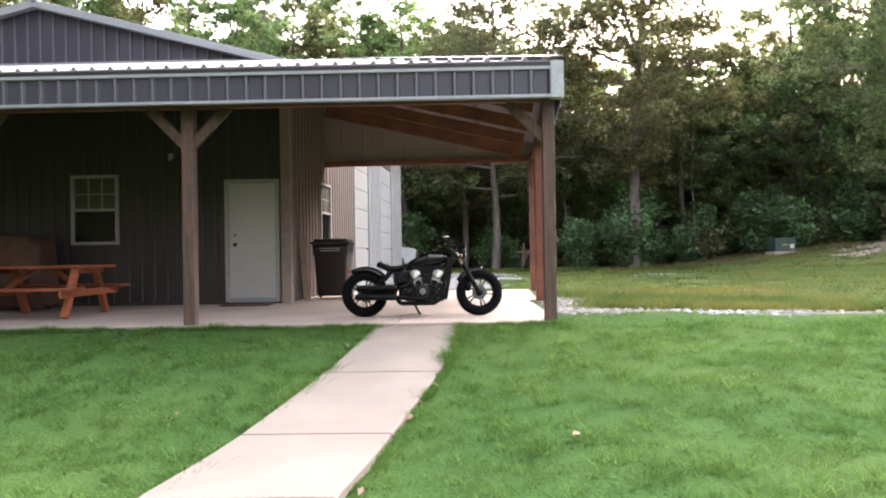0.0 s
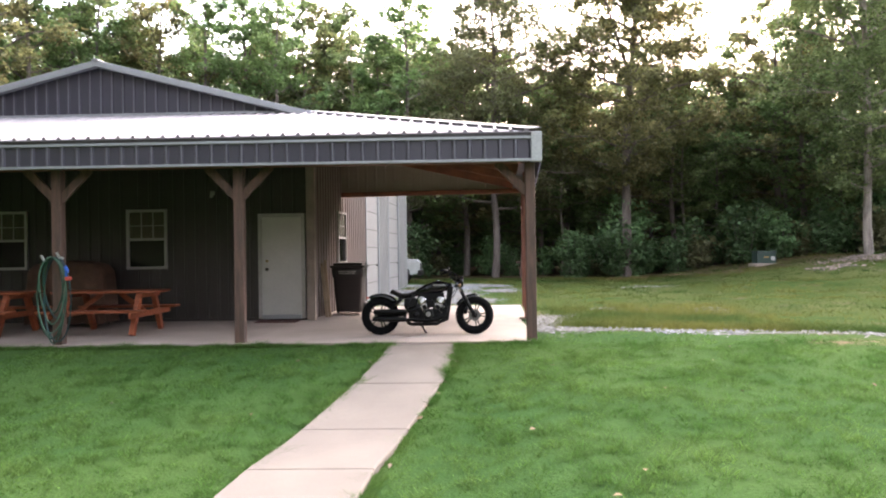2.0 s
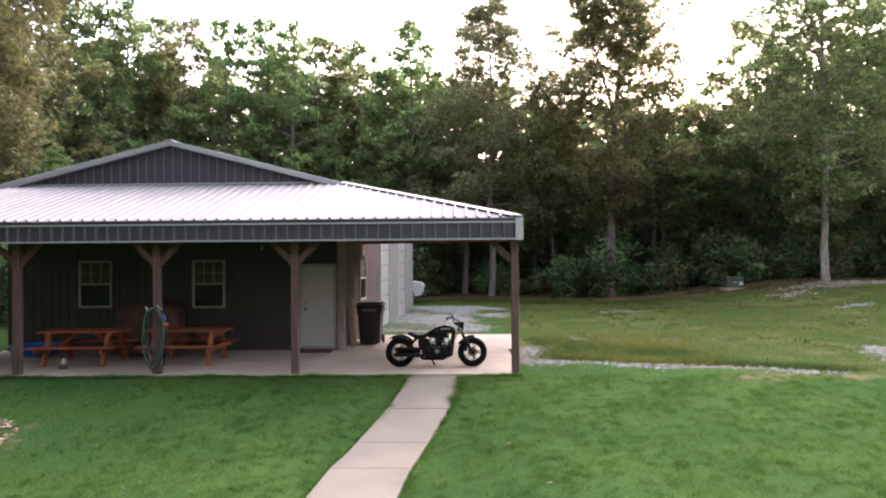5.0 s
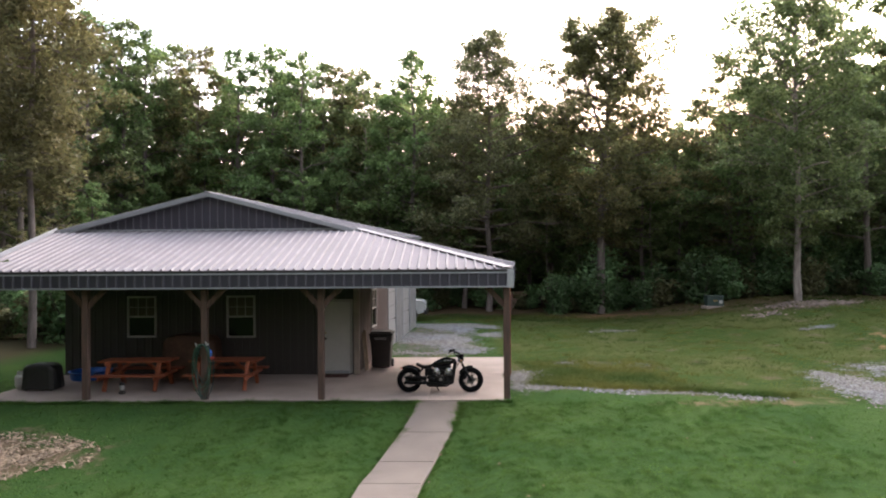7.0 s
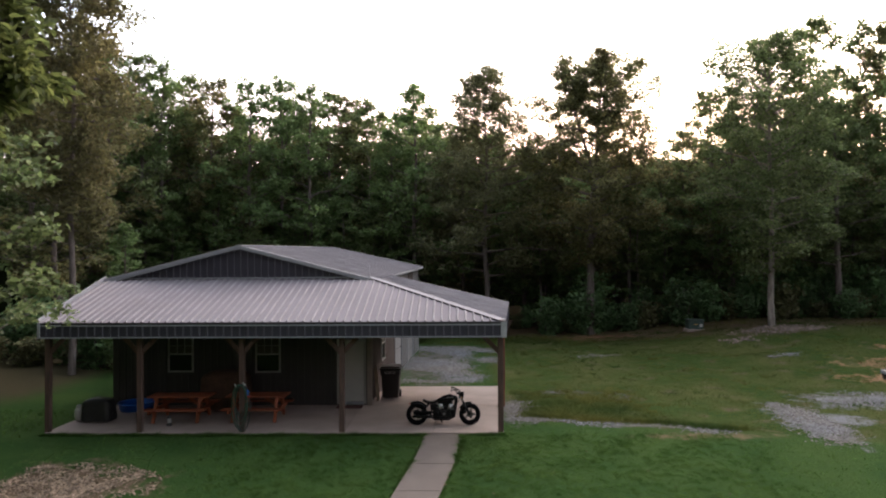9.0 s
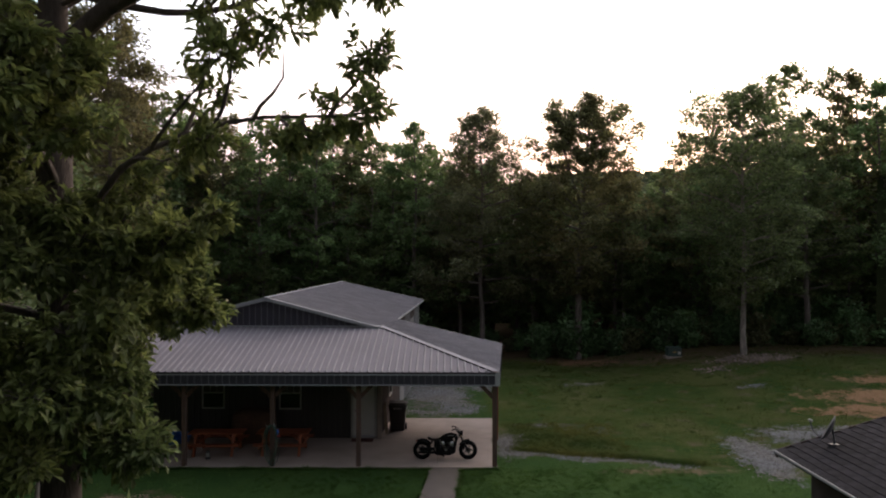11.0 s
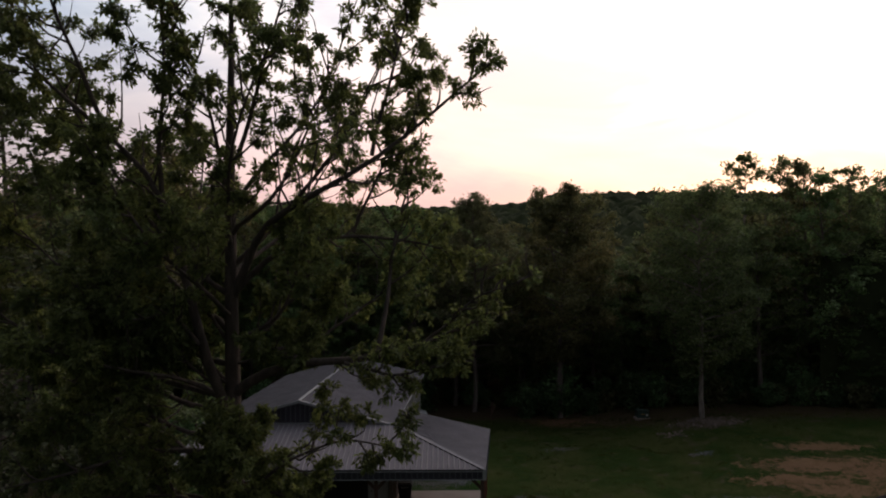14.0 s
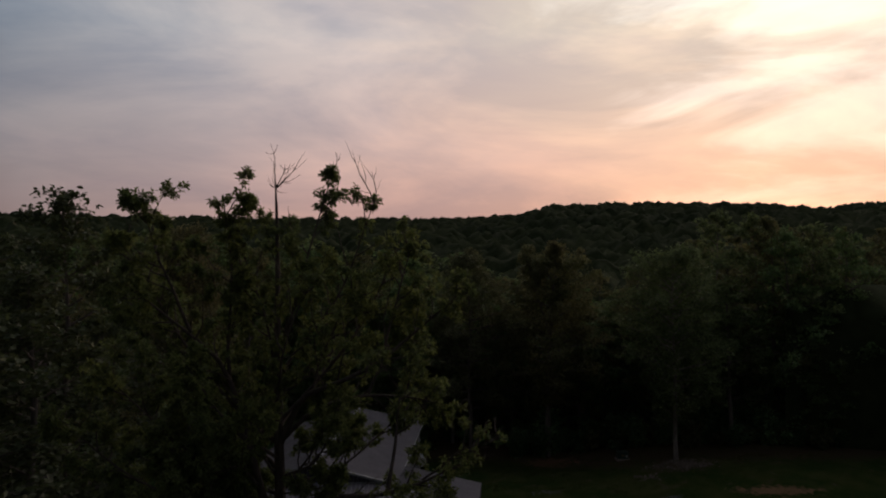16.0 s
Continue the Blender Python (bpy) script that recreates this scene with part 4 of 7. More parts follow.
        lathe(bm, [(0, 0), (r, 0), (r, 0.02), (r * 0.9, 0.035), (r * 0.55, 0.042), (0, 0.042)], Matrix.Translation((x, -0.11, z)) @ across, 28)
        part("engine_cover", bm, satin, eng, "", True)
    bm = bmesh.new()
    lathe(bm, [(0, 0), (0.042, 0), (0.042, 0.006), (0, 0.008)], Matrix.Translation((0.80, -0.153, 0.33)) @ across, 24)
    part("cover_badge", bm, cast, eng, "silver round cover badge")
    for k in range(10):
        a = 2 * math.pi * k / 10
        bm = bmesh.new()
        lathe(bm, [(0, 0), (0.006, 0), (0.006, 0.008), (0, 0.009)], Matrix.Translation((0.80 + 0.078 * math.cos(a), -0.145, 0.33 + 0.078 * math.sin(a))) @ across, 8)
        part("bolt", bm, chrome, eng)
    # exhausts on the near side
    pipes("exhaust", [([(1.07, -0.12, 0.50), (1.11, -0.15, 0.40), (1.05, -0.165, 0.29), (0.85, -0.17, 0.225), (0.55, -0.17, 0.24), (0.45, -0.17, 0.25)], 0.024),
                      ([(0.45, -0.17, 0.25), (0.40, -0.175, 0.252), (-0.08, -0.18, 0.262), (-0.11, -0.18, 0.262)], [0.03, 0.042, 0.042, 0.036])], satin, "black lower exhaust")
    pipes("exhaust", [([(0.66, -0.12, 0.48), (0.60, -0.15, 0.42), (0.52, -0.17, 0.385), (0.45, -0.17, 0.38)], 0.024),
                      ([(0.45, -0.17, 0.38), (0.40, -0.175, 0.378), (-0.06, -0.18, 0.378), (-0.09, -0.18, 0.378)], [0.03, 0.042, 0.042, 0.036])], satin, "black upper exhaust")
    # fork, head lamp, bars
    pipes("fork_tube", [([(1.215, s * 0.085, 0.93), (1.36, s * 0.085, 0.67)], 0.024) for s in (-1, 1)], chrome, "bright fork tubes")
    pipes("fork_leg", [([(1.35, s * 0.085, 0.69), (1.545, s * 0.085, 0.335), (WB, s * 0.085, R - 0.02)], [0.031, 0.031, 0.024]) for s in (-1, 1)], satin, "black fork legs")
    part("fork_yoke", boxes((1.165, 1.27, -0.115, 0.115, 0.905, 0.945), (1.225, 1.33, -0.115, 0.115, 0.77, 0.81), bevel=0.012), satin, b)
    bm = bmesh.new()
    m = Matrix.Translation((1.29, 0, 0.865)) @ Matrix.Rotation(radians(90), 4, "Y")
    lathe(bm, [(0.0, -0.03), (0.05, -0.02), (0.083, 0.02), (0.088, 0.07), (0.092, 0.085), (0.086, 0.092), (0.0, 0.075)], m, 28)
    lamp = part("headlight", bm, gloss, b, "round headlight in a black shell", True)
    bm = bmesh.new()
    lathe(bm, [(0.0, 0.098), (0.05, 0.096), (0.08, 0.088), (0.08, 0.08), (0.0, 0.08)], m, 28)
    part("lens", bm, plain("clear lamp lens", (0.4, 0.4, 0.4), 0.08), lamp, "clear headlight lens", True)
    for s in (-1, 1):
        bm = bmesh.new()
        lathe(bm, [(0.0, -0.03), (0.02, -0.025), (0.028, 0.0), (0.028, 0.02), (0.0, 0.024)], Matrix.Translation((1.32, s * 0.16, 0.80)) @ Matrix.Rotation(radians(90), 4, "Y"), 16)
        part("indicator", bm, plain("amber indicator", (0.22, 0.12, 0.06), 0.25), b, "amber indicator lamp", True)
    pipes("handlebar", [([(1.17, 0, 0.965), (1.16, s * 0.08, 0.985), (1.14, s * 0.2, 1.035), (1.10, s * 0.30, 1.045), (1.02, s * 0.38, 1.03)], 0.013) for s in (-1, 1)], satin, "low black handlebar")
    for s in (-1, 1):
        pipes("grip", [([(1.095, s * 0.31, 1.045), (1.015, s * 0.385, 1.03)], 0.019)], rubber)
        pipes("lever", [([(1.14, s * 0.27, 1.055), (1.16, s * 0.33, 1.045), (1.09, s * 0.40, 1.03)], 0.007)], chrome)
    part("reservoir", boxes((1.12, 1.16, -0.26, -0.21, 1.06, 1.10), bevel=0.008), satin, b)
    for s in (-1, 1):
        part("mirror", boxes((1.005, 1.02, s * 0.41 - 0.05, s * 0.41 + 0.05, 0.985, 1.045), bevel=0.007), satin, b, "black bar-end mirror")
    bm = bmesh.new()
    lathe(bm, [(0, 0), (0.045, 0), (0.05, 0.02), (0.046, 0.03), (0, 0.028)], Matrix.Translation((1.18, 0, 0.985)) @ Matrix.Rotation(radians(-35), 4, "Y"), 22)
    part("gauge", bm, satin, b, "round speedometer", True)
    pipes("cable", [([(1.12, -0.28, 1.05), (1.28, -0.2, 0.98), (1.27, -0.13, 0.75), (1.14, -0.12, 0.60)], 0.006),
                    ([(1.12, 0.28, 1.05), (1.29, 0.2, 0.97), (1.27, 0.13, 0.72), (1.12, 0.12, 0.50)], 0.006),
                    ([(1.13, -0.25, 1.05), (1.30, -0.10, 0.95), (1.40, -0.10, 0.60), (1.52, -0.11, 0.38)], 0.006)], rubber)
    pipes("foot_peg", [([(0.82, s * 0.14, 0.24), (0.84, s * 0.25, 0.25)], 0.014) for s in (-1, 1)], satin)
    pipes("kickstand", [([(0.66, 0.12, 0.18), (0.72, 0.20, 0.06), (0.74, 0.245, 0.026)], [0.018, 0.016, 0.024])], satin, "lowered side stand")
    pipes("brake_caliper", [([(WB - 0.16, -0.10, R + 0.02), (WB - 0.12, -0.10, R + 0.13)], 0.03)], satin)
    pipes("drive_pulley", [([(0, 0.088, R), (0, 0.10, R)], 0.11)], satin, "", 32)
    return b


motorcycle()


# ---- things on the porch ----
def wheelie_bin():
    t = thing("refuse_bin", (-3.55, 4.75, 0.0), "dark brown wheeled refuse bin with a closed lid against the wall", "bin")
    bm = bmesh.new()
    rings = []
    for z, w, d in ((0.06, 0.25, 0.27), (0.10, 0.262, 0.285), (0.78, 0.305, 0.335), (0.80, 0.325, 0.35), (0.90, 0.33, 0.355), (0.98, 0.335, 0.36)):
        r = 0.05
        ring = []
        for cx, cy, a0 in ((w - r, d - r, 0), (-w + r, d - r, 90), (-w + r, -d + r, 180), (w - r, -d + r, 270)):
            for k in range(4):
                a = radians(a0 + 30 * k)
                ring.append(bm.verts.new((cx + r * math.cos(a), cy + r * math.sin(a), z)))
        rings.append(ring)
    for p, q in zip(rings, rings[1:]):
        for k in range(16):
            bm.faces.new((p[k], p[(k + 1) % 16], q[(k + 1) % 16], q[k]))
    bm.faces.new(rings[0][::-1])
    bm.faces.new(rings[-1])
    part("body", bm, BROWN_BIN, t, "", True)
    bm = bmesh.new()
    box(bm, -0.36, 0.36, -0.40, 0.40, 0.985, 1.03, 0.015)
    box(bm, -0.31, 0.31, -0.33, 0.33, 1.03, 1.085, 0.03)
    part("lid", bm, BROWN_BIN, t, "closed domed lid")
    bm = bmesh.new()
    tube(bm, [(-0.30, 0.44, 0.96), (0.30, 0.44, 0.96)], 0.017, 10)
    part("handle", bm, BROWN_BIN, t, "", True)
    for s in (-1, 1):
        bm = bmesh.new()
        lathe(bm, [(0.02, -0.03), (0.115, -0.03), (0.125, -0.015), (0.125, 0.015), (0.115, 0.03), (0.02, 0.03)], Matrix.Translation((s * 0.30, 0.26, 0.125)) @ Matrix.Rotation(radians(90), 4, "Y"), 24, True)
        part("wheel", bm, BLACK, t, "", True)
    bm = bmesh.new()
    for z, w in ((0.90, 0.19), (0.86, 0.17)):
        for k in range(9):
            x0 = -w + 2 * w * k / 9
            box(bm, x0, x0 + 2 * w / 9 * (0.75 if k % 3 else 0.6), -0.3585, -0.352, z, z + 0.022)
    part("stencil", bm, VINYL, t, "two lines of white stencilled lettering, unreadable")
    t.scale = (1.03, 1.03, 1.06)
    return t


wheelie_bin()


def picnic_table(x0, x1, y, turn, label):
    """A-frame table with its benches; built along x about its middle."""
    t = thing("picnic_table", ((x0 + x1) / 2, y, 0.0), label, "picnic table", "picnic tables on the porch", turn=turn)
    L = (x1 - x0) / 2
    for k in range(5):
        part("tabletop_plank", boxes((-L, L, -0.36 + k * 0.145, -0.36 + k * 0.145 + 0.138, 0.715, 0.753), bevel=0.006), REDWOOD, t)
    for s in (-1, 1):
        for k in range(2):
            y0 = s * 0.66 - 0.14 + k * 0.142
            part("bench_plank", boxes((-L, L, y0, y0 + 0.136, 0.405, 0.443), bevel=0.006), REDWOOD, t)
    for sx in (-1, 1):
        xx = sx * (L - 0.28)
        for s in (-1, 1):
            beam(t, "leg", (xx, s * 0.27, 0.715), (xx, s * 0.58, 0.01), 0.085, 0.10, REDWOOD)
        beam(t, "bench_bearer", (xx + 0.066 * sx, -0.80, 0.355), (xx + 0.066 * sx, 0.80, 0.355), 0.042, 0.10, REDWOOD)
        beam(t, "top_bearer", (xx + 0.066 * sx, -0.36, 0.675), (xx + 0.066 * sx, 0.36, 0.675), 0.042, 0.075, REDWOOD)
        beam(t, "brace", (xx - 0.045 * sx, 0, 0.38), (xx - sx * 0.47, 0, 0.70), 0.05, 0.08, REDWOOD)
    return t


picnic_table(-8.25, -6.42, 1.62, 0, "redwood-stained picnic table with benches behind the hose post")
picnic_table(-10.62, -8.75, 1.55, 1.5, "redwood-stained picnic table with benches beside the grill")


def covered(name, at, w, d, h, mat, label, seed, crown=0.25, turn=0):
    """A draped cover over a barbecue: a sagging box with folds and an uneven hem."""
    t = thing(name, at, label, "covered grill", turn=turn)
    bm = bmesh.new()
    n, rows = 48, 12
    rings = []
    for j in range(rows + 1):
        f = j / rows
        z = h * (0.06 + 0.94 * min(1.0, f * 1.15)) if f < 0.87 else h * (1 + 0.0 * f)
        shrink = 1.0 - 0.10 * f - (0 if f < 0.8 else (f - 0.8) * 3.2 * 0.9)
        ring = []
        for k in range(n):
            a = 2 * math.pi * k / n
            c, s = math.cos(a), math.sin(a)
            px = w / 2 * math.copysign(abs(c) ** 0.45, c)
            py = d / 2 * math.copysign(abs(s) ** 0.45, s)
            fold = 1 + 0.035 * math.sin(k * 1.9 + seed + f * 1.5) * (1 - f) + 0.02 * noise.noise((c * 3, s * 3, f * 4 + seed))
            zz = z + h * crown * (-(c * 0.5) ** 2) * (f > 0.5) * 1.2 + 0.03 * h * noise.noise((c * 2, s * 2, f * 3 + seed * 2)) + (0.02 * math.sin(k * 2.7) if j == 0 else 0)
            ring.append(bm.verts.new((px * shrink * fold, py * shrink * fold, max(0.01, zz))))
        rings.append(ring)
    for p, q in zip(rings, rings[1:]):
        for k in range(n):
            bm.faces.new((p[k], p[(k + 1) % n], q[(k + 1) % n], q[k]))
    bm.faces.new(rings[-1])
    part("cover", bm, mat, t, "", True)
    for sx in (-1, 1):
        for sy in (-1, 1):
            bm = bmesh.new()
            tube(bm, [(sx * w * 0.36, sy * d * 0.33, 0.0), (sx * w * 0.36, sy * d * 0.33, h * 0.3)], 0.02, 8)
            part("leg", bm, BLACK, t)
    return t


covered("smoker_grill", (-8.75, 2.85, 0.0), 1.62, 0.85, 1.28, COVER, "large barbecue smoker under a brown canvas cover", 3, 0.12)
covered("gas_grill", (-12.15, 1.35, 0.0), 0.92, 0.62, 0.70, material("black vinyl cover", (0.012, 0.012, 0.013), 0.5, 0, 0.2, 4, 0.2, 10), "small gas grill under a black vinyl cover", 7, 0.15)


def propane(x, y, label):
    t = thing("propane_tank", (x, y, 0), label, "gas cylinder", "gas cylinders by the grill")
    bm = bmesh.new()
    lathe(bm, [(0.0, 0.03), (0.10, 0.03), (0.145, 0.08), (0.155, 0.13), (0.155, 0.29), (0.145, 0.34), (0.10, 0.38), (0.0, 0.40)], Matrix.Identity(4), 28)
    part("body", bm, WHITE, t, "", True)
    bm = bmesh.new()
    lathe(bm, [(0.10, 0.0), (0.11, 0.0), (0.11, 0.05), (0.10, 0.05)], Matrix.Identity(4), 24, True)
    part("foot_ring", bm, WHITE, t)
    bm = bmesh.new()
    lathe(bm, [(0.095, 0.37), (0.103, 0.37), (0.103, 0.47), (0.095, 0.47)], Matrix.Identity(4), 24, True)
    part("collar", bm, WHITE, t)
    bm = bmesh.new()
    lathe(bm, [(0.0, 0.39), (0.02, 0.39), (0.02, 0.43), (0.032, 0.435), (0.032, 0.455), (0.0, 0.455)], Matrix.Identity(4), 14)
    part("valve", bm, plain("blue valve knob", (0.05, 0.18, 0.35), 0.5), t, "blue valve knob")


propane(-12.78, 1.42, "white propane cylinder beside the covered grill")
propane(-12.62, 1.78, "white propane cylinder behind the covered grill")


def paddling_pool():
    t = thing("paddling_pool", (-11.75, 3.0, 0.0), "blue plastic paddling pool leaning against the wall", "paddling pool")
    bm = bmesh.new()
    prof = [(0.0, 0.0), (0.50, 0.0), (0.52, 0.02), (0.55, 0.20), (0.59, 0.22), (0.59, 0.235), (0.54, 0.23), (0.50, 0.035), (0.0, 0.025)]
    lathe(bm, prof, Matrix.Identity(4), 40)
    part("basin", bm, plain("bright blue plastic", (0.01, 0.10, 0.42), 0.4), t, "", True)


paddling_pool()


def hose():
    t = thing("garden_hose", (-7.35, -0.10, 0), "green garden hose coiled over white hooks on the porch post", "hose")
    greens = (plain("green hose", (0.010, 0.045, 0.025), 0.4), plain("teal hose", (0.006, 0.03, 0.04), 0.4), plain("pale green hose", (0.05, 0.11, 0.075), 0.4))
    rng = random.Random(4)
    for k in range(7):
        w = 0.17 + 0.018 * (k % 5) + rng.uniform(-0.015, 0.015)
        low = (0.50, 0.42, 0.10, 0.06, 0.20, 0.04, 0.33, 0.08, 0.05)[k]
        cx = (-0.02, 0.02, -0.05, 0.06, -0.03, 0.02, 0.0, -0.09, 0.08)[k]
        bm = bmesh.new()
        pts = []
        for i in range(29):
            a = 2 * math.pi * i / 28
            zc, hh = (1.36 + low) / 2, (1.36 - low) / 2
            pts.append((cx + w * math.sin(a) * (1 + 0.12 * math.cos(a)), -0.012 * k + 0.03 * math.sin(a * 2 + k), zc + hh * math.cos(a)))
        tube(bm, pts, 0.011, 7, False)
        part("loop", bm, greens[(0, 1, 0, 1, 2, 0, 2, 1, 0)[k]], t, "", True)
    for x, z in ((-0.13, 1.36), (0.11, 1.40)):
        bm = bmesh.new()
        tube(bm, [(x, 0.04, z - 0.06), (x, -0.06, z - 0.05), (x - 0.02, -0.10, z + 0.03)], [0.022, 0.022, 0.018], 8)
        part("hook", bm, VINYL, t, "white hose hook")
    bm = bmesh.new()
    tube(bm, [(0.20, -0.03, 1.05), (0.22, -0.05, 1.16), (0.20, -0.06, 1.22)], [0.02, 0.03, 0.022], 8)
    part("nozzle", bm, plain("blue nozzle", (0.03, 0.12, 0.5), 0.4), t, "blue spray nozzle")
    bm = bmesh.new()
    box(bm, 0.20, 0.29, -0.08, -0.03, 1.00, 1.06, 0.012)
    part("nozzle_grip", bm, plain("red grip", (0.4, 0.06, 0.05), 0.5), t, "red nozzle grip")


hose()


def lantern():
    t = thing("lantern", (-9.75, 0.75, 0), "small black and white lantern standing on the slab", "lantern")
    bm = bmesh.new()
    lathe(bm, [(0, 0), (0.085, 0), (0.09, 0.03), (0.055, 0.06), (0.055, 0.08), (0, 0.08)], Matrix.Identity(4), 20)
    part("base", bm, BLACK, t, "", True)
    bm = bmesh.new()
    lathe(bm, [(0, 0.08), (0.06, 0.08), (0.07, 0.15), (0.055, 0.22), (0, 0.22)], Matrix.Identity(4), 20)
    part("globe", bm, plain("frosted glass", (0.30, 0.30, 0.29), 0.3), t, "frosted globe", True)
    bm = bmesh.new()
    lathe(bm, [(0, 0.22), (0.07, 0.22), (0.06, 0.26), (0.02, 0.29), (0, 0.29)], Matrix.Identity(4), 20)
    part("cap", bm, BLACK, t, "", True)
    bm = bmesh.new()
    tube(bm, [(0.07 * math.cos(a), 0, 0.22 + 0.13 * math.sin(a)) for a in np.linspace(0, math.pi, 10)], 0.004, 6)
    part("handle", bm, BLACK, t)


lantern()


def door_mat():
    t = thing("door_mat", (-4.78, 3.25, 0.0), "dark red-brown door mat before the entrance door", "mat")
    part("pile", boxes((-0.42, 0.42, -0.22, 0.22, 0.0, 0.018), bevel=0.006), material("dark red mat", (0.085, 0.025, 0.022), 0.95, 0, 0.4, 20, 0.6, 120), t)


door_mat()


def tools_by_wall():
    """Lengths of pale timber leaning in the corner behind the bin."""
    for k, (x, y, h) in enumerate(((-4.02, 4.15, 1.15), (-3.98, 4.28, 1.22), (-4.0, 4.40, 1.05))):
        t = thing("timber_offcut", (x, y, 0), "pale timber offcut leaning on the side wall", "timber", "timber offcuts by the bin")
        beam(t, "board", (0.06, 0, 0.0), (-0.04, 0, h), 0.03, 0.06, material("pale timber", (0.25, 0.19, 0.13), 0.8) if k == 0 else bpy.data.materials["pale timber"])


tools_by_wall()


# ---- things in the yard ----
def utility_box():
    x, y = 12.75, 21.6
    z = float(ground_z(x, y)) - 0.02
    t = thing("utility_box", (x, y, z), "dark green metal utility cabinet on a concrete pad", "utility box")
    t.scale = (0.86, 0.86, 0.86)
    green = plain("dark green enamel", (0.022, 0.045, 0.038), 0.45)
    part("pad", boxes((-0.62, 0.62, -0.5, 0.5, -0.1, 0.10), bevel=0.02), CONCRETE, t)
    part("cabinet", boxes((-0.5, 0.5, -0.36, 0.36, 0.10, 0.66), bevel=0.02), green, t)
    part("lid", boxes((-0.52, 0.52, -0.40, 0.38, 0.66, 0.76), bevel=0.03), green, t)
    part("warning_label", boxes((0.22, 0.42, -0.366, -0.361, 0.26, 0.46)), WHITE, t, "white warning label")
    part("name_plate", boxes((-0.15, 0.12, -0.366, -0.361, 0.40, 0.46)), plain("orange label", (0.35, 0.22, 0.06), 0.6), t, "small orange label")


utility_box()


def pickup_truck():
    """Stands behind the garage; its nose shows past the wall."""
    white = plain("white car paint", (0.5, 0.5, 0.5), 0.25)
    glass = plain("tinted glass", (0.02, 0.022, 0.025), 0.08)
    t = thing("pickup_truck", (-5.36, 21.6, -0.06), "white pickup truck parked behind the garage", "truck")
    # side outline, nose to the right, drawn round the wheel arches
    out = [(-2.6, 0.45), (-2.6, 1.05), (-0.55, 1.10), (-0.35, 1.72), (0.75, 1.75), (1.25, 1.22), (2.25, 1.08), (2.38, 0.95), (2.40, 0.5), (2.05, 0.42)]
    for cx in (1.55, -1.75):
        out += [(cx + 0.42 * math.cos(radians(a)), 0.42 + 0.42 * math.sin(radians(a))) for a in range(0, 181, 30)]
        out.append((cx - 0.55, 0.42)) if cx > 0 else None
    bm = bmesh.new()
    a = [bm.verts.new((x, -0.92, z)) for x, z in out]
    c = [bm.verts.new((x, 0.92, z)) for x, z in out]
    bm.faces.new(a)
    bm.faces.new(c[::-1])
    for k in range(len(out)):
        bm.faces.new((a[k], c[k], c[(k + 1) % len(out)], a[(k + 1) % len(out)]))
    part("body", bm, white, t)
    part("side_window", boxes((-0.25, 0.68, -0.928, -0.921, 1.22, 1.62)), glass, t)
    beam(t, "windscreen", (0.83, 0, 1.68), (1.24, 0, 1.25), 1.6, 0.02, glass)
    part("bumper", boxes((2.30, 2.48, -0.93, 0.93, 0.38, 0.62), bevel=0.03), BLACK, t, "black front bumper")
    part("grille", boxes((2.395, 2.42, -0.6, 0.6, 0.66, 0.90), bevel=0.01), BLACK, t)
    for s in (-1, 1):
        part("headlight", boxes((2.33, 2.41, s * 0.78 - 0.13, s * 0.78 + 0.13, 0.70, 0.90), bevel=0.02), plain("lamp lens", (0.6, 0.6, 0.6), 0.15), t)
        for cx in (1.55, -1.75):
            m = Matrix.Translation((cx, s * 0.80, 0.38)) @ Matrix.Rotation(radians(90), 4, "X")
            bm = bmesh.new()
            lathe(bm, [(0.24, -0.11), (0.36, -0.11), (0.38, -0.07), (0.38, 0.07), (0.36, 0.11), (0.24, 0.11)], m, 28, True)
            w = part("wheel", bm, BLACK, t, "", True)
            bm = bmesh.new()
            lathe(bm, [(0, -0.08), (0.10, -0.09), (0.24, -0.10), (0.24, 0.10), (0.10, 0.09), (0, 0.08)], m, 20)
            part("rim", bm, TRIM, w, "", True)


pickup_truck()


def timber_cross():
    """A weathered post with a crooked arm at the edge of the wood."""
    x, y = 1.9, 25.0
    t = thing("timber_post", (x, y, float(ground_z(x, y))), "weathered grey timber post with crossed arms", "post")
    beam(t, "upright", (0, 0, -0.2), (0.12, 0, 1.25), 0.09, 0.09, POST)
    beam(t, "arm", (-0.22, -0.06, 0.82), (0.42, -0.06, 0.86), 0.05, 0.10, POST)
    beam(t, "strut", (0.08, -0.05, 0.35), (0.34, -0.05, 0.80), 0.05, 0.08, POST)


timber_cross()


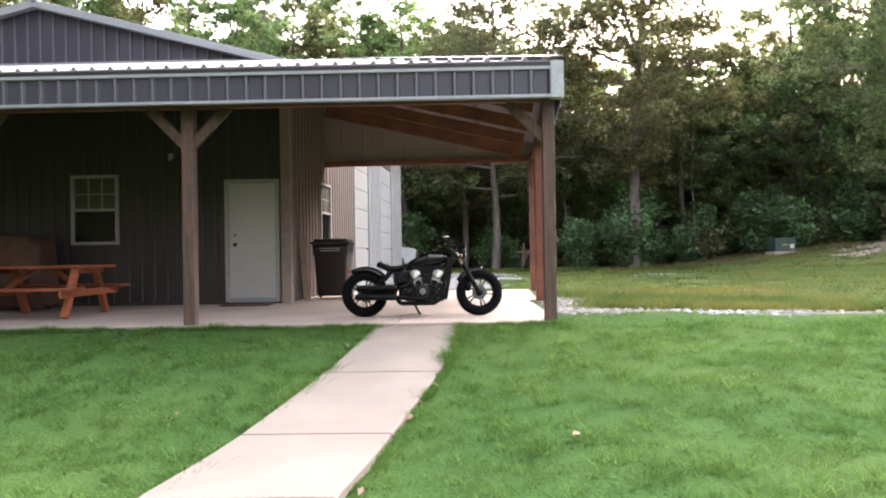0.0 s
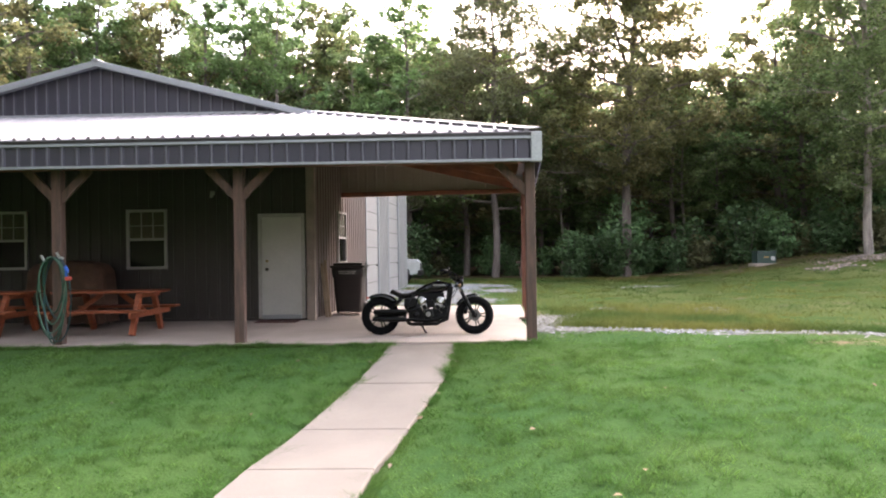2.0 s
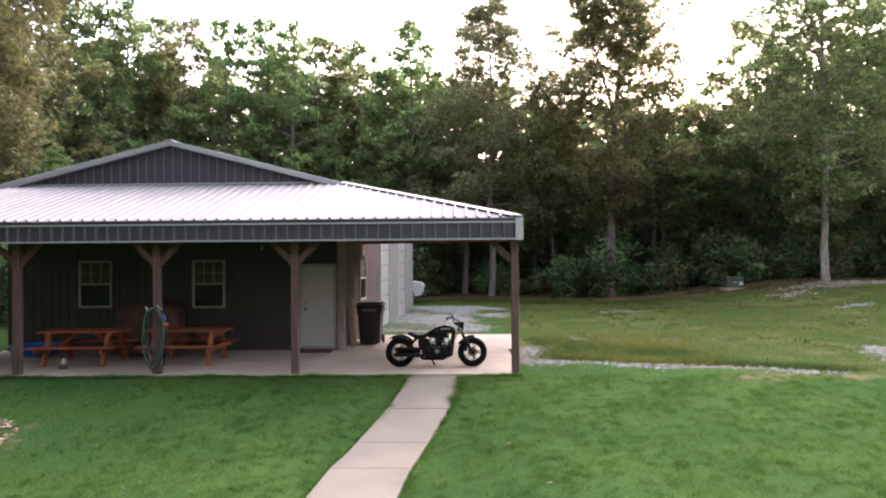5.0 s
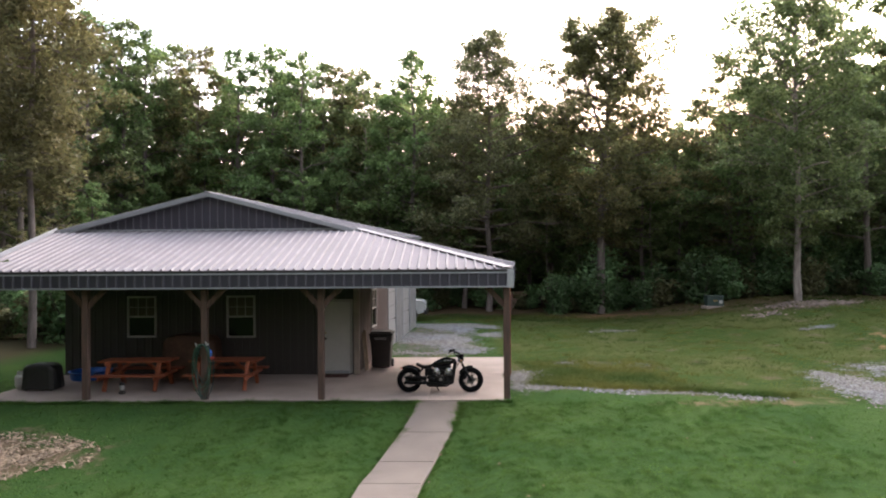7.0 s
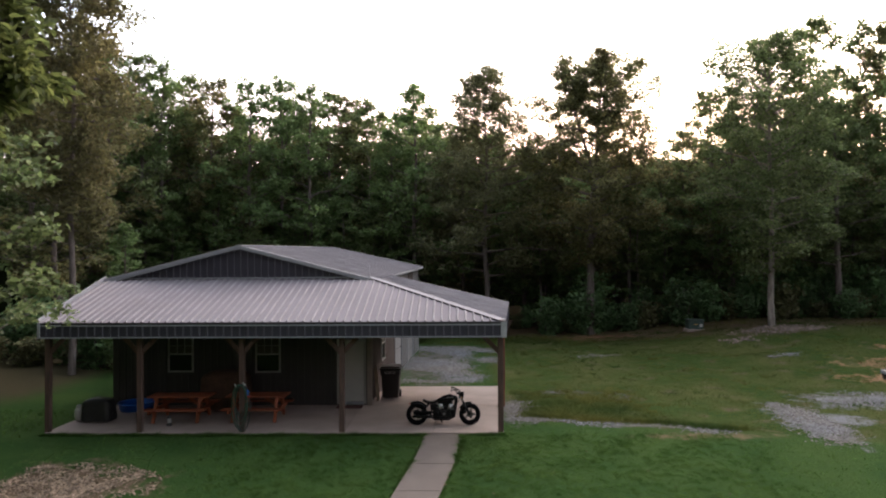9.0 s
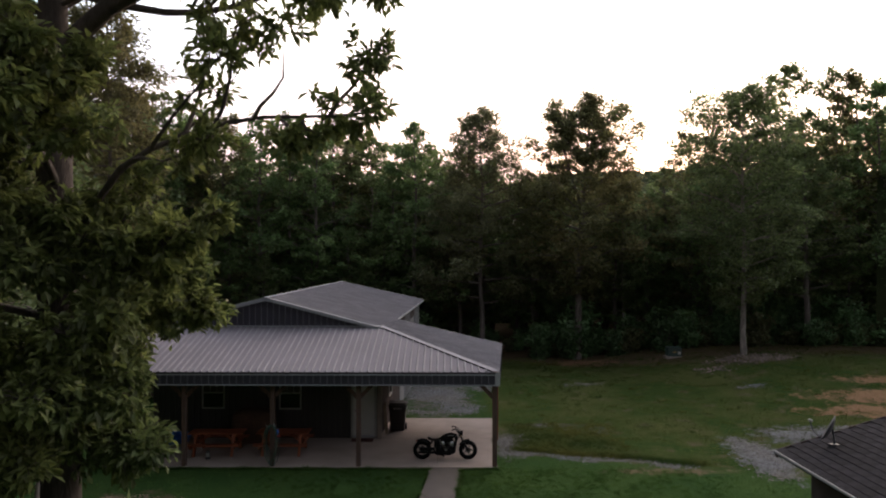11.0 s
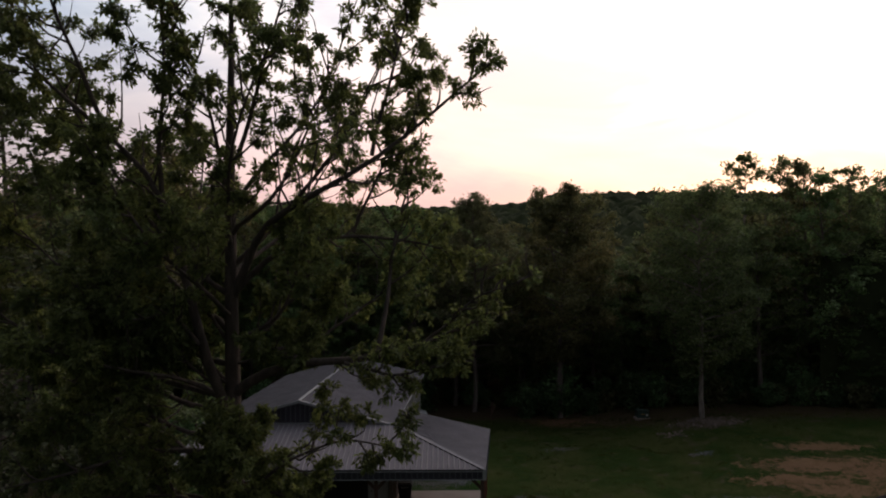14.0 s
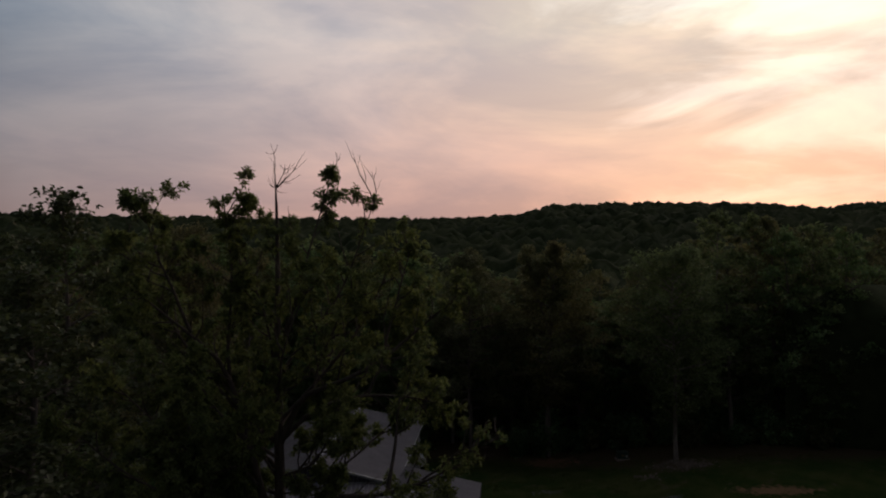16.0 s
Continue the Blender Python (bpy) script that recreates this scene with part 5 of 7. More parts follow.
# ---- neighbouring house with a shingle roof ----
def neighbour():
    t = thing("house", (0, 0, 0), "low house with a dark shingle roof and pale drip edge", "house")
    shingle = material("charcoal asphalt shingle", (0.015, 0.014, 0.018), 0.95, 0, 0.35, 3, 0.5, 60, objvar=0.22, island=0.22, spec=0.15)
    brick = material("dark brown brick", (0.05, 0.034, 0.032), 0.9, 0, 0.3, 5, 0.3, 30)
    ex, ey, ez, slope, y_end = 4.34, -10.55, 3.44, 0.31, -34.0
    ridge_x = 10.5
    up = lambda x: ez + slope * (x - ex)
    bm = bmesh.new()
    vs = [bm.verts.new(p) for p in ((ex, ey, ez - 0.03), (ridge_x, ey, up(ridge_x) - 0.03), (ridge_x, y_end, up(ridge_x) - 0.03), (ex, y_end, ez - 0.03))]
    ws = [bm.verts.new(v.co - Vector((0, 0, 0.05))) for v in vs]
    bm.faces.new(vs)
    bm.faces.new(ws[::-1])
    for k in range(4):
        bm.faces.new((vs[k], vs[(k + 1) % 4], ws[(k + 1) % 4], ws[k]))
    roof = part("roof", bm, shingle, t, "dark charcoal asphalt shingle roof")
    bm = bmesh.new()
    vs = [bm.verts.new(p) for p in ((ridge_x, ey, up(ridge_x) - 0.03), (2 * ridge_x - ex, ey, ez - 0.03), (2 * ridge_x - ex, y_end, ez - 0.03), (ridge_x, y_end, up(ridge_x) - 0.03))]
    bm.faces.new(vs)
    part("roof", bm, shingle, t, "dark charcoal asphalt shingle roof")
    # walls under it
    wx = ex + 0.45
    bm = boxes((wx, wx + 0.2, y_end + 0.5, ey - 0.35, -0.6, ez - 0.05), (wx + 0.2, 16.0, ey - 0.55, ey - 0.35, -0.6, ez - 0.05), (15.8, 16.0, y_end + 0.5, ey - 0.55, -0.6, ez - 0.05), (wx + 0.2, 15.8, y_end + 0.5, y_end + 0.7, -0.6, ez - 0.05))
    part("wall", bm, brick, t, "dark brown brick wall")
    bm = bmesh.new()
    vs = [bm.verts.new(p) for p in ((wx, ey - 0.4, ez - 0.06), (16.3, ey - 0.4, ez - 0.06), (ridge_x, ey - 0.4, up(ridge_x) - 0.1))]
    ws = [bm.verts.new(v.co + Vector((0, -0.1, 0))) for v in vs]
    bm.faces.new(vs)
    bm.faces.new(ws[::-1])
    part("gable", bm, brick, t)
    bm = bmesh.new()
    vs = [bm.verts.new(p) for p in ((wx, y_end + 0.5, ez - 0.06), (16.3, y_end + 0.5, ez - 0.06), (ridge_x, y_end + 0.5, up(ridge_x) - 0.1))]
    ws = [bm.verts.new(v.co + Vector((0, 0.1, 0))) for v in vs]
    bm.faces.new(vs)
    bm.faces.new(ws[::-1])
    part("gable", bm, brick, t)
    beam(t, "gutter", (ex - 0.012, ey + 0.02, ez - 0.03), (ex - 0.012, y_end, ez - 0.03), 0.03, 0.045, TRIM, "pale metal drip edge")
    beam(t, "verge_board", (ex, ey + 0.02, ez - 0.08), (ridge_x, ey + 0.02, up(ridge_x) - 0.08), 0.03, 0.14, brick)
    # satellite dish on the corner of the roof
    d = thing("satellite_dish", (5.08, -11.1, up(5.08)), "grey satellite dish on a mast fixed to the shingle roof", "satellite dish")
    d.scale = (0.72, 0.72, 0.72)
    grey = plain("grey dish enamel", (0.07, 0.07, 0.075), 0.5)
    bm = bmesh.new()
    tube(bm, [(0, 0, 0), (0, 0, 0.12), (-0.03, 0.02, 0.38)], 0.025, 10)
    part("mast", bm, grey, d)
    part("foot", boxes((-0.10, 0.10, -0.08, 0.08, -0.02, 0.03), bevel=0.008), grey, d)
    face = Matrix.Translation((-0.05, 0.02, 0.36)) @ Vector((-0.72, 0.45, 0.42)).to_track_quat("Z", "Y").to_matrix().to_4x4()
    bm = bmesh.new()
    lathe(bm, [(0.0, 0.0), (0.12, 0.010), (0.24, 0.042), (0.33, 0.085), (0.335, 0.078), (0.24, 0.030), (0.12, -0.002), (0.0, -0.012)], face, 36)
    part("dish", bm, grey, d, "grey oval dish", True)
    bm = bmesh.new()
    tube(bm, [face @ Vector((0, -0.31, 0.06)), face @ Vector((0, -0.25, 0.30)), face @ Vector((0, -0.06, 0.48))], 0.014, 8)
    part("feed_arm", bm, grey, d)
    bm = bmesh.new()
    lathe(bm, [(0, -0.05), (0.03, -0.05), (0.035, 0.02), (0.02, 0.05), (0, 0.05)], face @ Matrix.Translation((0, -0.05, 0.47)), 14)
    part("receiver", bm, VINYL, d, "white receiver head", True)
    # shingles, course upon course: the nearest ones singly, the rest in one sheet
    tab = bmesh.new()
    box(tab, -0.004, 0.16, -0.15, 0.15, 0.0, 0.012)
    for v in tab.verts:
        if v.co.x > 0.1:
            v.co.z -= 0.010
    me = bpy.data.meshes.new("shingle")
    tab.to_mesh(me)
    tab.free()
    me.materials.append(shingle)
    rng = random.Random(2)
    tilt = Matrix.Rotation(-math.atan(slope), 4, "Y")
    rest = bmesh.new()
    course = 0.14
    count = 0
    for i in range(44):
        for j in range(16 if i < 19 else 12):
            y = ey - 0.16 - j * 0.305 - (0.15 if i % 2 else 0)
            x = ex + i * course
            m = Matrix.Translation((x, y, up(x) - 0.012 + rng.uniform(0, 0.003))) @ tilt
            if i < 19 and count < 300:
                o = new("shingle", me)
                o.parent = roof
                o.matrix_basis = m
                count += 1
            else:
                box(rest, -0.004, 0.16, -0.149, 0.149, 0.0, 0.010, m=m)
    tagged(part("shingles", rest, shingle, roof), "rows of charcoal shingles", kind="stuff")


neighbour()


# ---- trees ----
def limb_paths(rng, height, clear, spread_, droop=0.0, limbs=16, wob=0.25, fan=6, clump=1.0, fork=None, lean=0.0):
    """The trunk's line, a second leader if it forks, the limbs and their branchlets, and the places where leaves gather."""
    k = 10
    trunk = np.array([[wob * 0.4 * math.sin(i * 1.1 + rng.random()) * (i > 0) + lean * (i / k) ** 2, wob * 0.2 * rng.standard_normal() * (i > 0), height * 0.97 * i / k] for i in range(k + 1)])
    at = lambda z: np.array([np.interp(z, trunk[:, 2], trunk[:, j]) for j in range(3)])
    lines, twigs, nodes = [], [], []
    size = lambda: (0.24 + 0.34 * rng.random() ** 1.5) * clump

    def limb(p, a, up, reach):
        d = np.array([math.cos(a), math.sin(a), up])
        d /= np.linalg.norm(d)
        pts = [p] + [p + d * reach * s / 4 + rng.standard_normal(3) * 0.07 * reach * (s / 4) + np.array([0, 0, -droop * 0.3 * reach * (s / 4) ** 2]) for s in range(1, 5)]
        lines.append((pts, reach))
        count = max(2, round(fan * (0.25 + 0.28 * reach)))
        for b in range(count):
            s = min(3.999, 4 * (0.22 + 0.78 * (b + rng.random()) / count))
            i = int(s)
            q = pts[i] + (pts[i + 1] - pts[i]) * (s - i)
            w = rng.standard_normal(3) * np.array((1, 1, 0.6)) + d * 0.9 + np.array((0, 0, 0.3 - droop))
            w *= (0.40 * reach * (1.3 - s / 4) + 0.30) * (0.6 + 0.7 * rng.random()) / np.linalg.norm(w)
            twigs.append((q, q + w))
            nodes.append((q + w * 0.5 + rng.standard_normal(3) * 0.12, size()))
            nodes.append((q + w, size()))
        nodes.append((pts[-1], size()))

    for i in range(limbs):
        f = ((i + 0.6 * rng.random()) / limbs) ** 0.9
        limb(at(clear + (height * 0.96 - clear) * f), i * 2.39996 + rng.random() * 0.9, 0.22 + 0.65 * f * f - droop, spread_(f) * (0.65 + 0.6 * rng.random()))
    for z in np.linspace(0.90, 1.0, 5):
        nodes.append((at(height * z) + rng.standard_normal(3) * 0.15, 0.30 * clump * (1.6 - z)))
    if fork:
        z0, tip = fork
        p0, tip = at(z0 * height), np.array(tip)
        line = [p0 + (tip - p0) * s + np.array((0, 0, -0.12 * math.sin(math.pi * s))) * height * 0.1 for s in np.linspace(0, 1, 5)]
        lines.append((line, 9.0))
        for i in range(9):
            s = 0.45 + 0.55 * i / 8
            limb(p0 + (tip - p0) * s, i * 2.4, 0.7, 1.7 * (1.25 - s))
        nodes += [(tip + rng.standard_normal(3) * 0.2, size()) for _ in range(4)]
    return trunk, lines, twigs, nodes


def wood_mesh(name, trunk, lines, r0, twigs, sides=9):
    bm = bmesh.new()
    n = len(trunk)
    rad = [r0 * (1 - i / (n - 1)) ** 0.8 + 0.015 for i in range(n)]
    rad[0] *= 1.35
    pts = [trunk[0] + np.array([0, 0, -0.3])] + [trunk[0] * 0.93 + trunk[1] * 0.07] + list(trunk[1:])
    tube(bm, pts, [rad[0] * 1.15, rad[0] * 0.8] + rad[1:], sides)
    for p, reach in lines:
        r = max(0.02, min(0.016 * reach + 0.012, r0 * 0.5))
        tube(bm, p, [r * (1 - 0.22 * i) for i in range(len(p))], 5, False)
    for p, q in twigs:
        tube(bm, [p, q], [0.016, 0.006], 3, False)
    me = bpy.data.meshes.new(name)
    bm.to_mesh(me)
    bm.free()
    me.shade_smooth()
    return me


def leaf_arrays(rng, nodes, per, length, width, fold=0.2, squash=0.6, tilt=0.6):
    """Diamond leaves in loose sprays round the nodes, each folded on its rib: corners and faces."""
    q = np.repeat(np.array([n[0] for n in nodes]), per, axis=0)
    r = np.repeat(np.array([n[1] for n in nodes]), per)
    n = len(q)
    g = rng.standard_normal((n, 3))
    g *= (r * (0.25 + 1.0 * rng.random(n) ** 0.6) / (np.linalg.norm(g, axis=1) + 1e-6))[:, None]
    g[:, 2] = g[:, 2] * squash - 0.25 * (g[:, 0] ** 2 + g[:, 1] ** 2) / (r + 0.05)
    c = q + g
    up = rng.standard_normal((n, 3)) * tilt + np.array((0, 0, 1.0))
    up /= np.linalg.norm(up, axis=1)[:, None]
    d = np.cross(up, rng.standard_normal((n, 3)))
    d /= np.linalg.norm(d, axis=1)[:, None] + 1e-6
    s = np.cross(d, up)
    L = length * (0.65 + 0.7 * rng.random((n, 1)))
    W = width * (0.65 + 0.7 * rng.random((n, 1)))
    V = np.stack([c - d * L / 2, c + s * W / 2 + up * W * fold - d * L * 0.05, c + d * L / 2 - up * L * 0.15, c - s * W / 2 + up * W * fold - d * L * 0.05], 1).reshape(-1, 3)
    i = np.arange(n)[:, None] * 4
    F = np.concatenate([i + [0, 1, 2], i + [0, 2, 3]], 1).reshape(-1, 3)
    return V, F


def mesh_of(name, V, F, mat):
    ob = raw(name, V, F, None)
    me = ob.data
    bpy.data.objects.remove(ob)
    me.materials.append(mat)
    return me


def tree_kind(seed, height, clear, spread_, r0, leafmat, bark=None, per=20, leaf=(0.245, 0.153), limbs=28, droop=0.0, squash=0.6, wob=0.25, fan=6, clump=1.0, fork=None, lean=0.0):
    rng = np.random.default_rng(seed)
    trunk, lines, twigs, nodes = limb_paths(rng, height, clear, spread_, droop, limbs, wob, fan, clump, fork, lean)
    wood = wood_mesh("trunk", trunk, lines, r0, twigs)
    wood.materials.append(bark or BARK)
    V, F = leaf_arrays(rng, nodes, per, leaf[0], leaf[1], squash=squash)
    return wood, mesh_of("crown", V, F, leafmat)


def plant(kind, at, turn, size, label, category="tree", name="tree", group="trees at the wood's edge"):
    t = thing(name, at, label, category, group, turn=turn)
    t.scale = size if hasattr(size, "__len__") else (size, size, size)
    for nm, me in zip(("trunk", "crown"), kind):
        o = new(nm, me)
        o.parent = t
    return t


def oakish(f):
    return 2.9 * math.sin(math.pi * min(1, 0.2 + 0.74 * f)) * (1.12 - 0.35 * f) + 0.45


def tall(f):
    return 2.7 * math.sin(math.pi * min(1, 0.25 + 0.68 * f)) * (1.15 - 0.5 * f) + 0.3


def cone(f):
    return 3.6 * (1 - f) ** 0.75 + 0.2


def column(f):
    return float(np.interp(f, (0, 0.12, 0.35, 0.6, 0.76, 0.85, 0.93, 1.0), (1.7, 3.2, 3.9, 3.9, 3.4, 1.6, 0.8, 0.3)))


def egg(f):
    return 4.3 * (0.80 + 0.20 * math.sin(math.pi * f)) * (1 - f ** 3.0) + 0.5


def broad(f):
    return float(np.interp(f, (0, 0.12, 0.3, 0.55, 0.8, 1.0), (0.9, 2.2, 3.9, 3.5, 3.6, 0.8)))


KINDS = {
    "lone": tree_kind(17, 18.6, 3.9, column, 0.25, LEAF[2], per=26, limbs=60, fan=9, leaf=(0.22, 0.14), fork=(0.55, (-1.6, 0.3, 17.3)), bark=BARK, clump=1.15, lean=1.1, wob=0.12),
    "spread": tree_kind(18, 16.4, 2.7, broad, 0.17, LEAF[0], per=20, limbs=52, fan=10, leaf=(0.21, 0.13), bark=BARK_PALE, clump=1.2, wob=0.10),
    "spire": tree_kind(19, 18.3, 3.6, egg, 0.19, LEAF[3], per=30, limbs=48, fan=9, droop=0.1, leaf=(0.21, 0.12), bark=BARK, clump=1.25),
    "oak": tree_kind(11, 16.5, 3.2, oakish, 0.20, LEAF[0]),
    "oak2": tree_kind(12, 16.5, 2.5, oakish, 0.19, LEAF[2]),
    "gum": tree_kind(13, 16.5, 2.2, cone, 0.16, LEAF[1], limbs=32),
    "gum2": tree_kind(14, 16.5, 1.8, oakish, 0.17, LEAF[1], limbs=30),
    # oak whose leaf colour already holds its shade
    "dark": tree_kind(15, 16.5, 2.2, oakish, 0.20, LEAF[7], limbs=34, clump=1.2),
    "slim": tree_kind(16, 16.5, 4.0, tall, 0.085, LEAF[0], limbs=24, bark=BARK_PALE),
}

DEEP = {
    "oak": tree_kind(41, 16.5, 2.0, oakish, 0.18, LEAF[0], per=10, limbs=20, fan=4, clump=1.5, leaf=(0.44, 0.27)),
    "oak2": tree_kind(42, 16.5, 2.0, oakish, 0.18, LEAF[2], per=10, limbs=20, fan=4, clump=1.5, leaf=(0.44, 0.27)),
    "gum": tree_kind(43, 16.5, 1.5, tall, 0.16, LEAF[1], per=10, limbs=20, fan=4, clump=1.5, leaf=(0.44, 0.27)),
}


def shrub_kind(seed, leafmat, height, wide, n):
    rng = np.random.default_rng(seed)
    bm = bmesh.new()
    nodes = []
    for k in range(9):
        a = 2.4 * k
        e = np.array([math.cos(a) * wide * rng.random(), math.sin(a) * wide * rng.random(), height * (0.5 + 0.5 * rng.random())])
        tube(bm, [(0.1 * math.cos(a), 0.1 * math.sin(a), -0.2), e * 0.5 + rng.standard_normal(3) * 0.08, e], [0.03, 0.02, 0.008], 5, False)
        for f in (0.3, 0.55, 0.8, 1.0):
            nodes.append((e * f + rng.standard_normal(3) * 0.2, 0.34 * wide))
    me = bpy.data.meshes.new("stems")
    bm.to_mesh(me)
    bm.free()
    me.materials.append(BARK)
    V, F = leaf_arrays(rng, nodes, n, 0.27, 0.16)
    return me, mesh_of("foliage", V, F, leafmat)


SHRUBS = [shrub_kind(31, LEAF[6], 2.4, 1.3, 30), shrub_kind(32, LEAF[6], 3.2, 1.5, 30), shrub_kind(33, LEAF[3], 1.8, 1.2, 30)]


def woods():
    rng = random.Random(5)
    gz = lambda x, y: float(ground_z(x, y)) - 0.05
    label = {"oak": "leafy green oak with a dark trunk", "oak2": "dusty olive oak with a dark trunk", "gum": "tall bright green sweetgum with a slim trunk",
             "gum2": "broad green sweetgum with a short trunk", "slim": "slender young oak with a thin trunk"}
    # the trees that stand out at the edge of the wood
    plant(KINDS["lone"], (7.25, 24.9, gz(7.25, 24.9)), 0, (1.0, 1.0, 1.0), "olive-green oak with two leaders and a bare lower trunk", name="oak_tree")
    plant(KINDS["spread"], (16.5, 19.9, gz(16.5, 19.9)), 200, (1.0, 1.0, 1.0), "spreading green oak on a stony mound at the meadow's edge", name="oak_tree")
    plant(KINDS["spire"], (0.75, 27.2, gz(0.75, 27.2)), 0, (1.0, 1.0, 0.98), "dark pine with a straight grey trunk", name="pine_tree")
    plant(KINDS["gum"], (-16.2, 11.4, gz(-16.2, 11.4)), 90, (0.48, 0.48, 0.41), "young bright green sweetgum beside the workshop", name="sweetgum_tree")
    # x, y, kind and height of the trees that make the skyline
    row = [(-25.5, 24, "oak2", 19.0), (-24.8, 27, "gum", 19.3), (-23.5, 29, "oak", 19.3), (-22.4, 30, "gum2", 18.7), (-21.6, 33, "slim", 18.9), (-19.1, 31, "oak2", 18.1), (-16.0, 30, "gum2", 17.7), (-14.0, 31, "gum2", 18.1),
           (-11.5, 29, "gum2", 17.0), (-11.1, 34, "oak", 17.9), (-9.8, 35, "oak2", 17.9), (-7.7, 32, "slim", 16.6), (-5.9, 30, "gum", 14.5), (-4.1, 29, "gum", 17.3), (-2.5, 33, "oak", 15.1), (-0.8, 30, "oak2", 13.7),
           (3.6, 31, "gum", 12.7), (5.1, 30, "gum2", 11.6), (10.8, 33, "oak2", 12.4), (13.3, 36, "oak", 11.8), (13.3, 30, "gum2", 11.2), (14.8, 30, "oak", 13.1), (15.8, 27, "oak2", 15.1), (16.7, 26, "gum2", 13.3),
           (20.7, 26, "oak", 15.1), (22.8, 27, "slim", 19.9), (22.4, 24, "oak", 13.6), (26.6, 28, "slim", 19.6), (27.7, 27, "oak2", 19.3), (27.9, 25, "gum2", 18.0), (30.7, 26, "oak", 18.7), (33.6, 26, "gum2", 17.9),
           (-26.9, 22, "slim", 18.6), (-31.7, 25, "oak", 19.0), (-32.5, 22, "gum2", 18.0)]
    # the wood comes closer beside the workshop
    row += [(-27, 22, "slim", 17), (-22, 16, "oak2", 14), (-26.5, 13, "oak", 16.5), (-24, 6.5, "oak2", 15.5), (-30, 18, "gum", 18)]
    for x, y, k, tall_ in row:
        s = tall_ / 16.5
        w = 0.5 + 0.5 * s
        plant(KINDS[k], (x, y, gz(x, y)), rng.uniform(0, 360), (w * rng.uniform(0.95, 1.15), w * rng.uniform(0.95, 1.15), s * 1.01), label[k])
    # bare slender trunks that stand in the open wood behind the carport
    for x, y, k, tall_ in ((4.6, 28.6, "slim", 12), (11.0, 27.5, "slim", 11)):
        plant(KINDS[k], (x, y, gz(x, y)), rng.uniform(0, 360), (0.8, 0.8, tall_ / 16.5), label[k])
    # young trees below them
    for i in range(22):
        x = -26 + 58 * i / 21 + rng.uniform(-0.8, 0.8)
        y = 27.3 + rng.uniform(-0.8, 1.5) - (0.11 * max(0, x - 8)) + (4.5 if -3.5 < x < 5.0 else 0.0)
        k = ("gum2", "oak", "gum")[i % 3]
        s = rng.uniform(0.42, 0.62)
        plant(KINDS[k], (x, y, gz(x, y)), rng.uniform(0, 360), (s * 1.25, s * 1.25, s), label[k], group="young trees at the wood's edge")

    def room(x, y):
        """How tall a tree may be inside the wood, so that the clearing's skyline keeps its dips."""
        az = math.degrees(math.atan2(x + 1.2, y + 18.3))
        low = np.interp(az, (-40, -20, -8, -4, 0, 3, 6, 11, 16.5, 18.5, 23, 30, 40), (0.30, 0.27, 0.245, 0.235, 0.225, 0.22, 0.19, 0.185, 0.15, 0.155, 0.21, 0.26, 0.28))
        return 4.1 + float(low) * (y + 18.3)

    for i in range(72):
        x = -44 + 96 * ((i * 0.618) % 1.0)
        y = 31 + 20 * (i / 71) + rng.uniform(-1, 1)
        k = rng.choice(["oak", "oak2", "gum"])
        s = min(1.25, room(x, y) / 16.5) * rng.uniform(0.86, 1.0)
        plant(DEEP[k], (x, y, gz(x, y)), rng.uniform(0, 360), (0.5 + 0.65 * s, 0.5 + 0.65 * s, s), label[k], group="trees inside the wood")
    for i in range(16):
        x, y = -29 + 26 * i / 15 + rng.uniform(-0.6, 0.6), 36.0 + rng.uniform(-1.2, 1.2)
        s = min(1.0, 0.80 * room(x, y) / 16.5)
        k = ("oak", "gum", "oak2")[i % 3]
        plant(DEEP[k], (x, y, gz(x, y)), rng.uniform(0, 360), (0.95, 0.95, s), label[k], group="trees inside the wood")
    for i in range(16):
        x, y = -5 + 29 * i / 15 + rng.uniform(-0.5, 0.5), 39.0 + rng.uniform(-1.5, 1.5)
        k = ("oak2", "gum", "oak")[i % 3]
        plant(DEEP[k], (x, y, gz(x, y)), rng.uniform(0, 360), (1.1, 1.1, 0.90 * room(x, y) / 16.5), label[k], group="trees inside the wood")
    for i in range(24):
        x, y = -27 + 60 * i / 23 + rng.uniform(-0.8, 0.8), 29.6 + rng.uniform(-0.7, 0.9)
        if x > 8:
            y -= 0.09 * (x - 8)
        k = ("gum", "oak2", "oak")[i % 3]
        if not -3.5 < x < 4.5:
            plant(DEEP[k], (x, y, gz(x, y)), rng.uniform(0, 360), (0.75, 0.75, rng.uniform(0.42, 0.58)), label[k], group="young trees at the wood's edge")
    for i in range(118):
        x = (-30 + 75 * i / 87 if i < 88 else 5 + 25 * (i - 88) / 29) + rng.uniform(-0.5, 0.5)
        y = 25.3 + rng.uniform(-0.6, 2.8) - (0.10 * max(0, x - 8) if x < 30 else 2.2)
        if x < -14:
            y -= 2
        s = rng.uniform(0.6, 1.15)
        if -3.0 < x < 4.0:      # the wood is open here, with bare trunks
            y, s = y + 4.0, s * 0.8
        if i < 14:      # the wood comes closer beside the workshop
            x, y = -23.5 + 0.62 * i, 13.2 + 2.0 * math.sin(i * 2.3)
        plant(SHRUBS[i % 3], (x, y, gz(x, y)), rng.uniform(0, 360), (s, s, s * rng.uniform(0.8, 1.2)), "dense green understorey shrub", "shrub", "shrub", "shrubs along the wood")


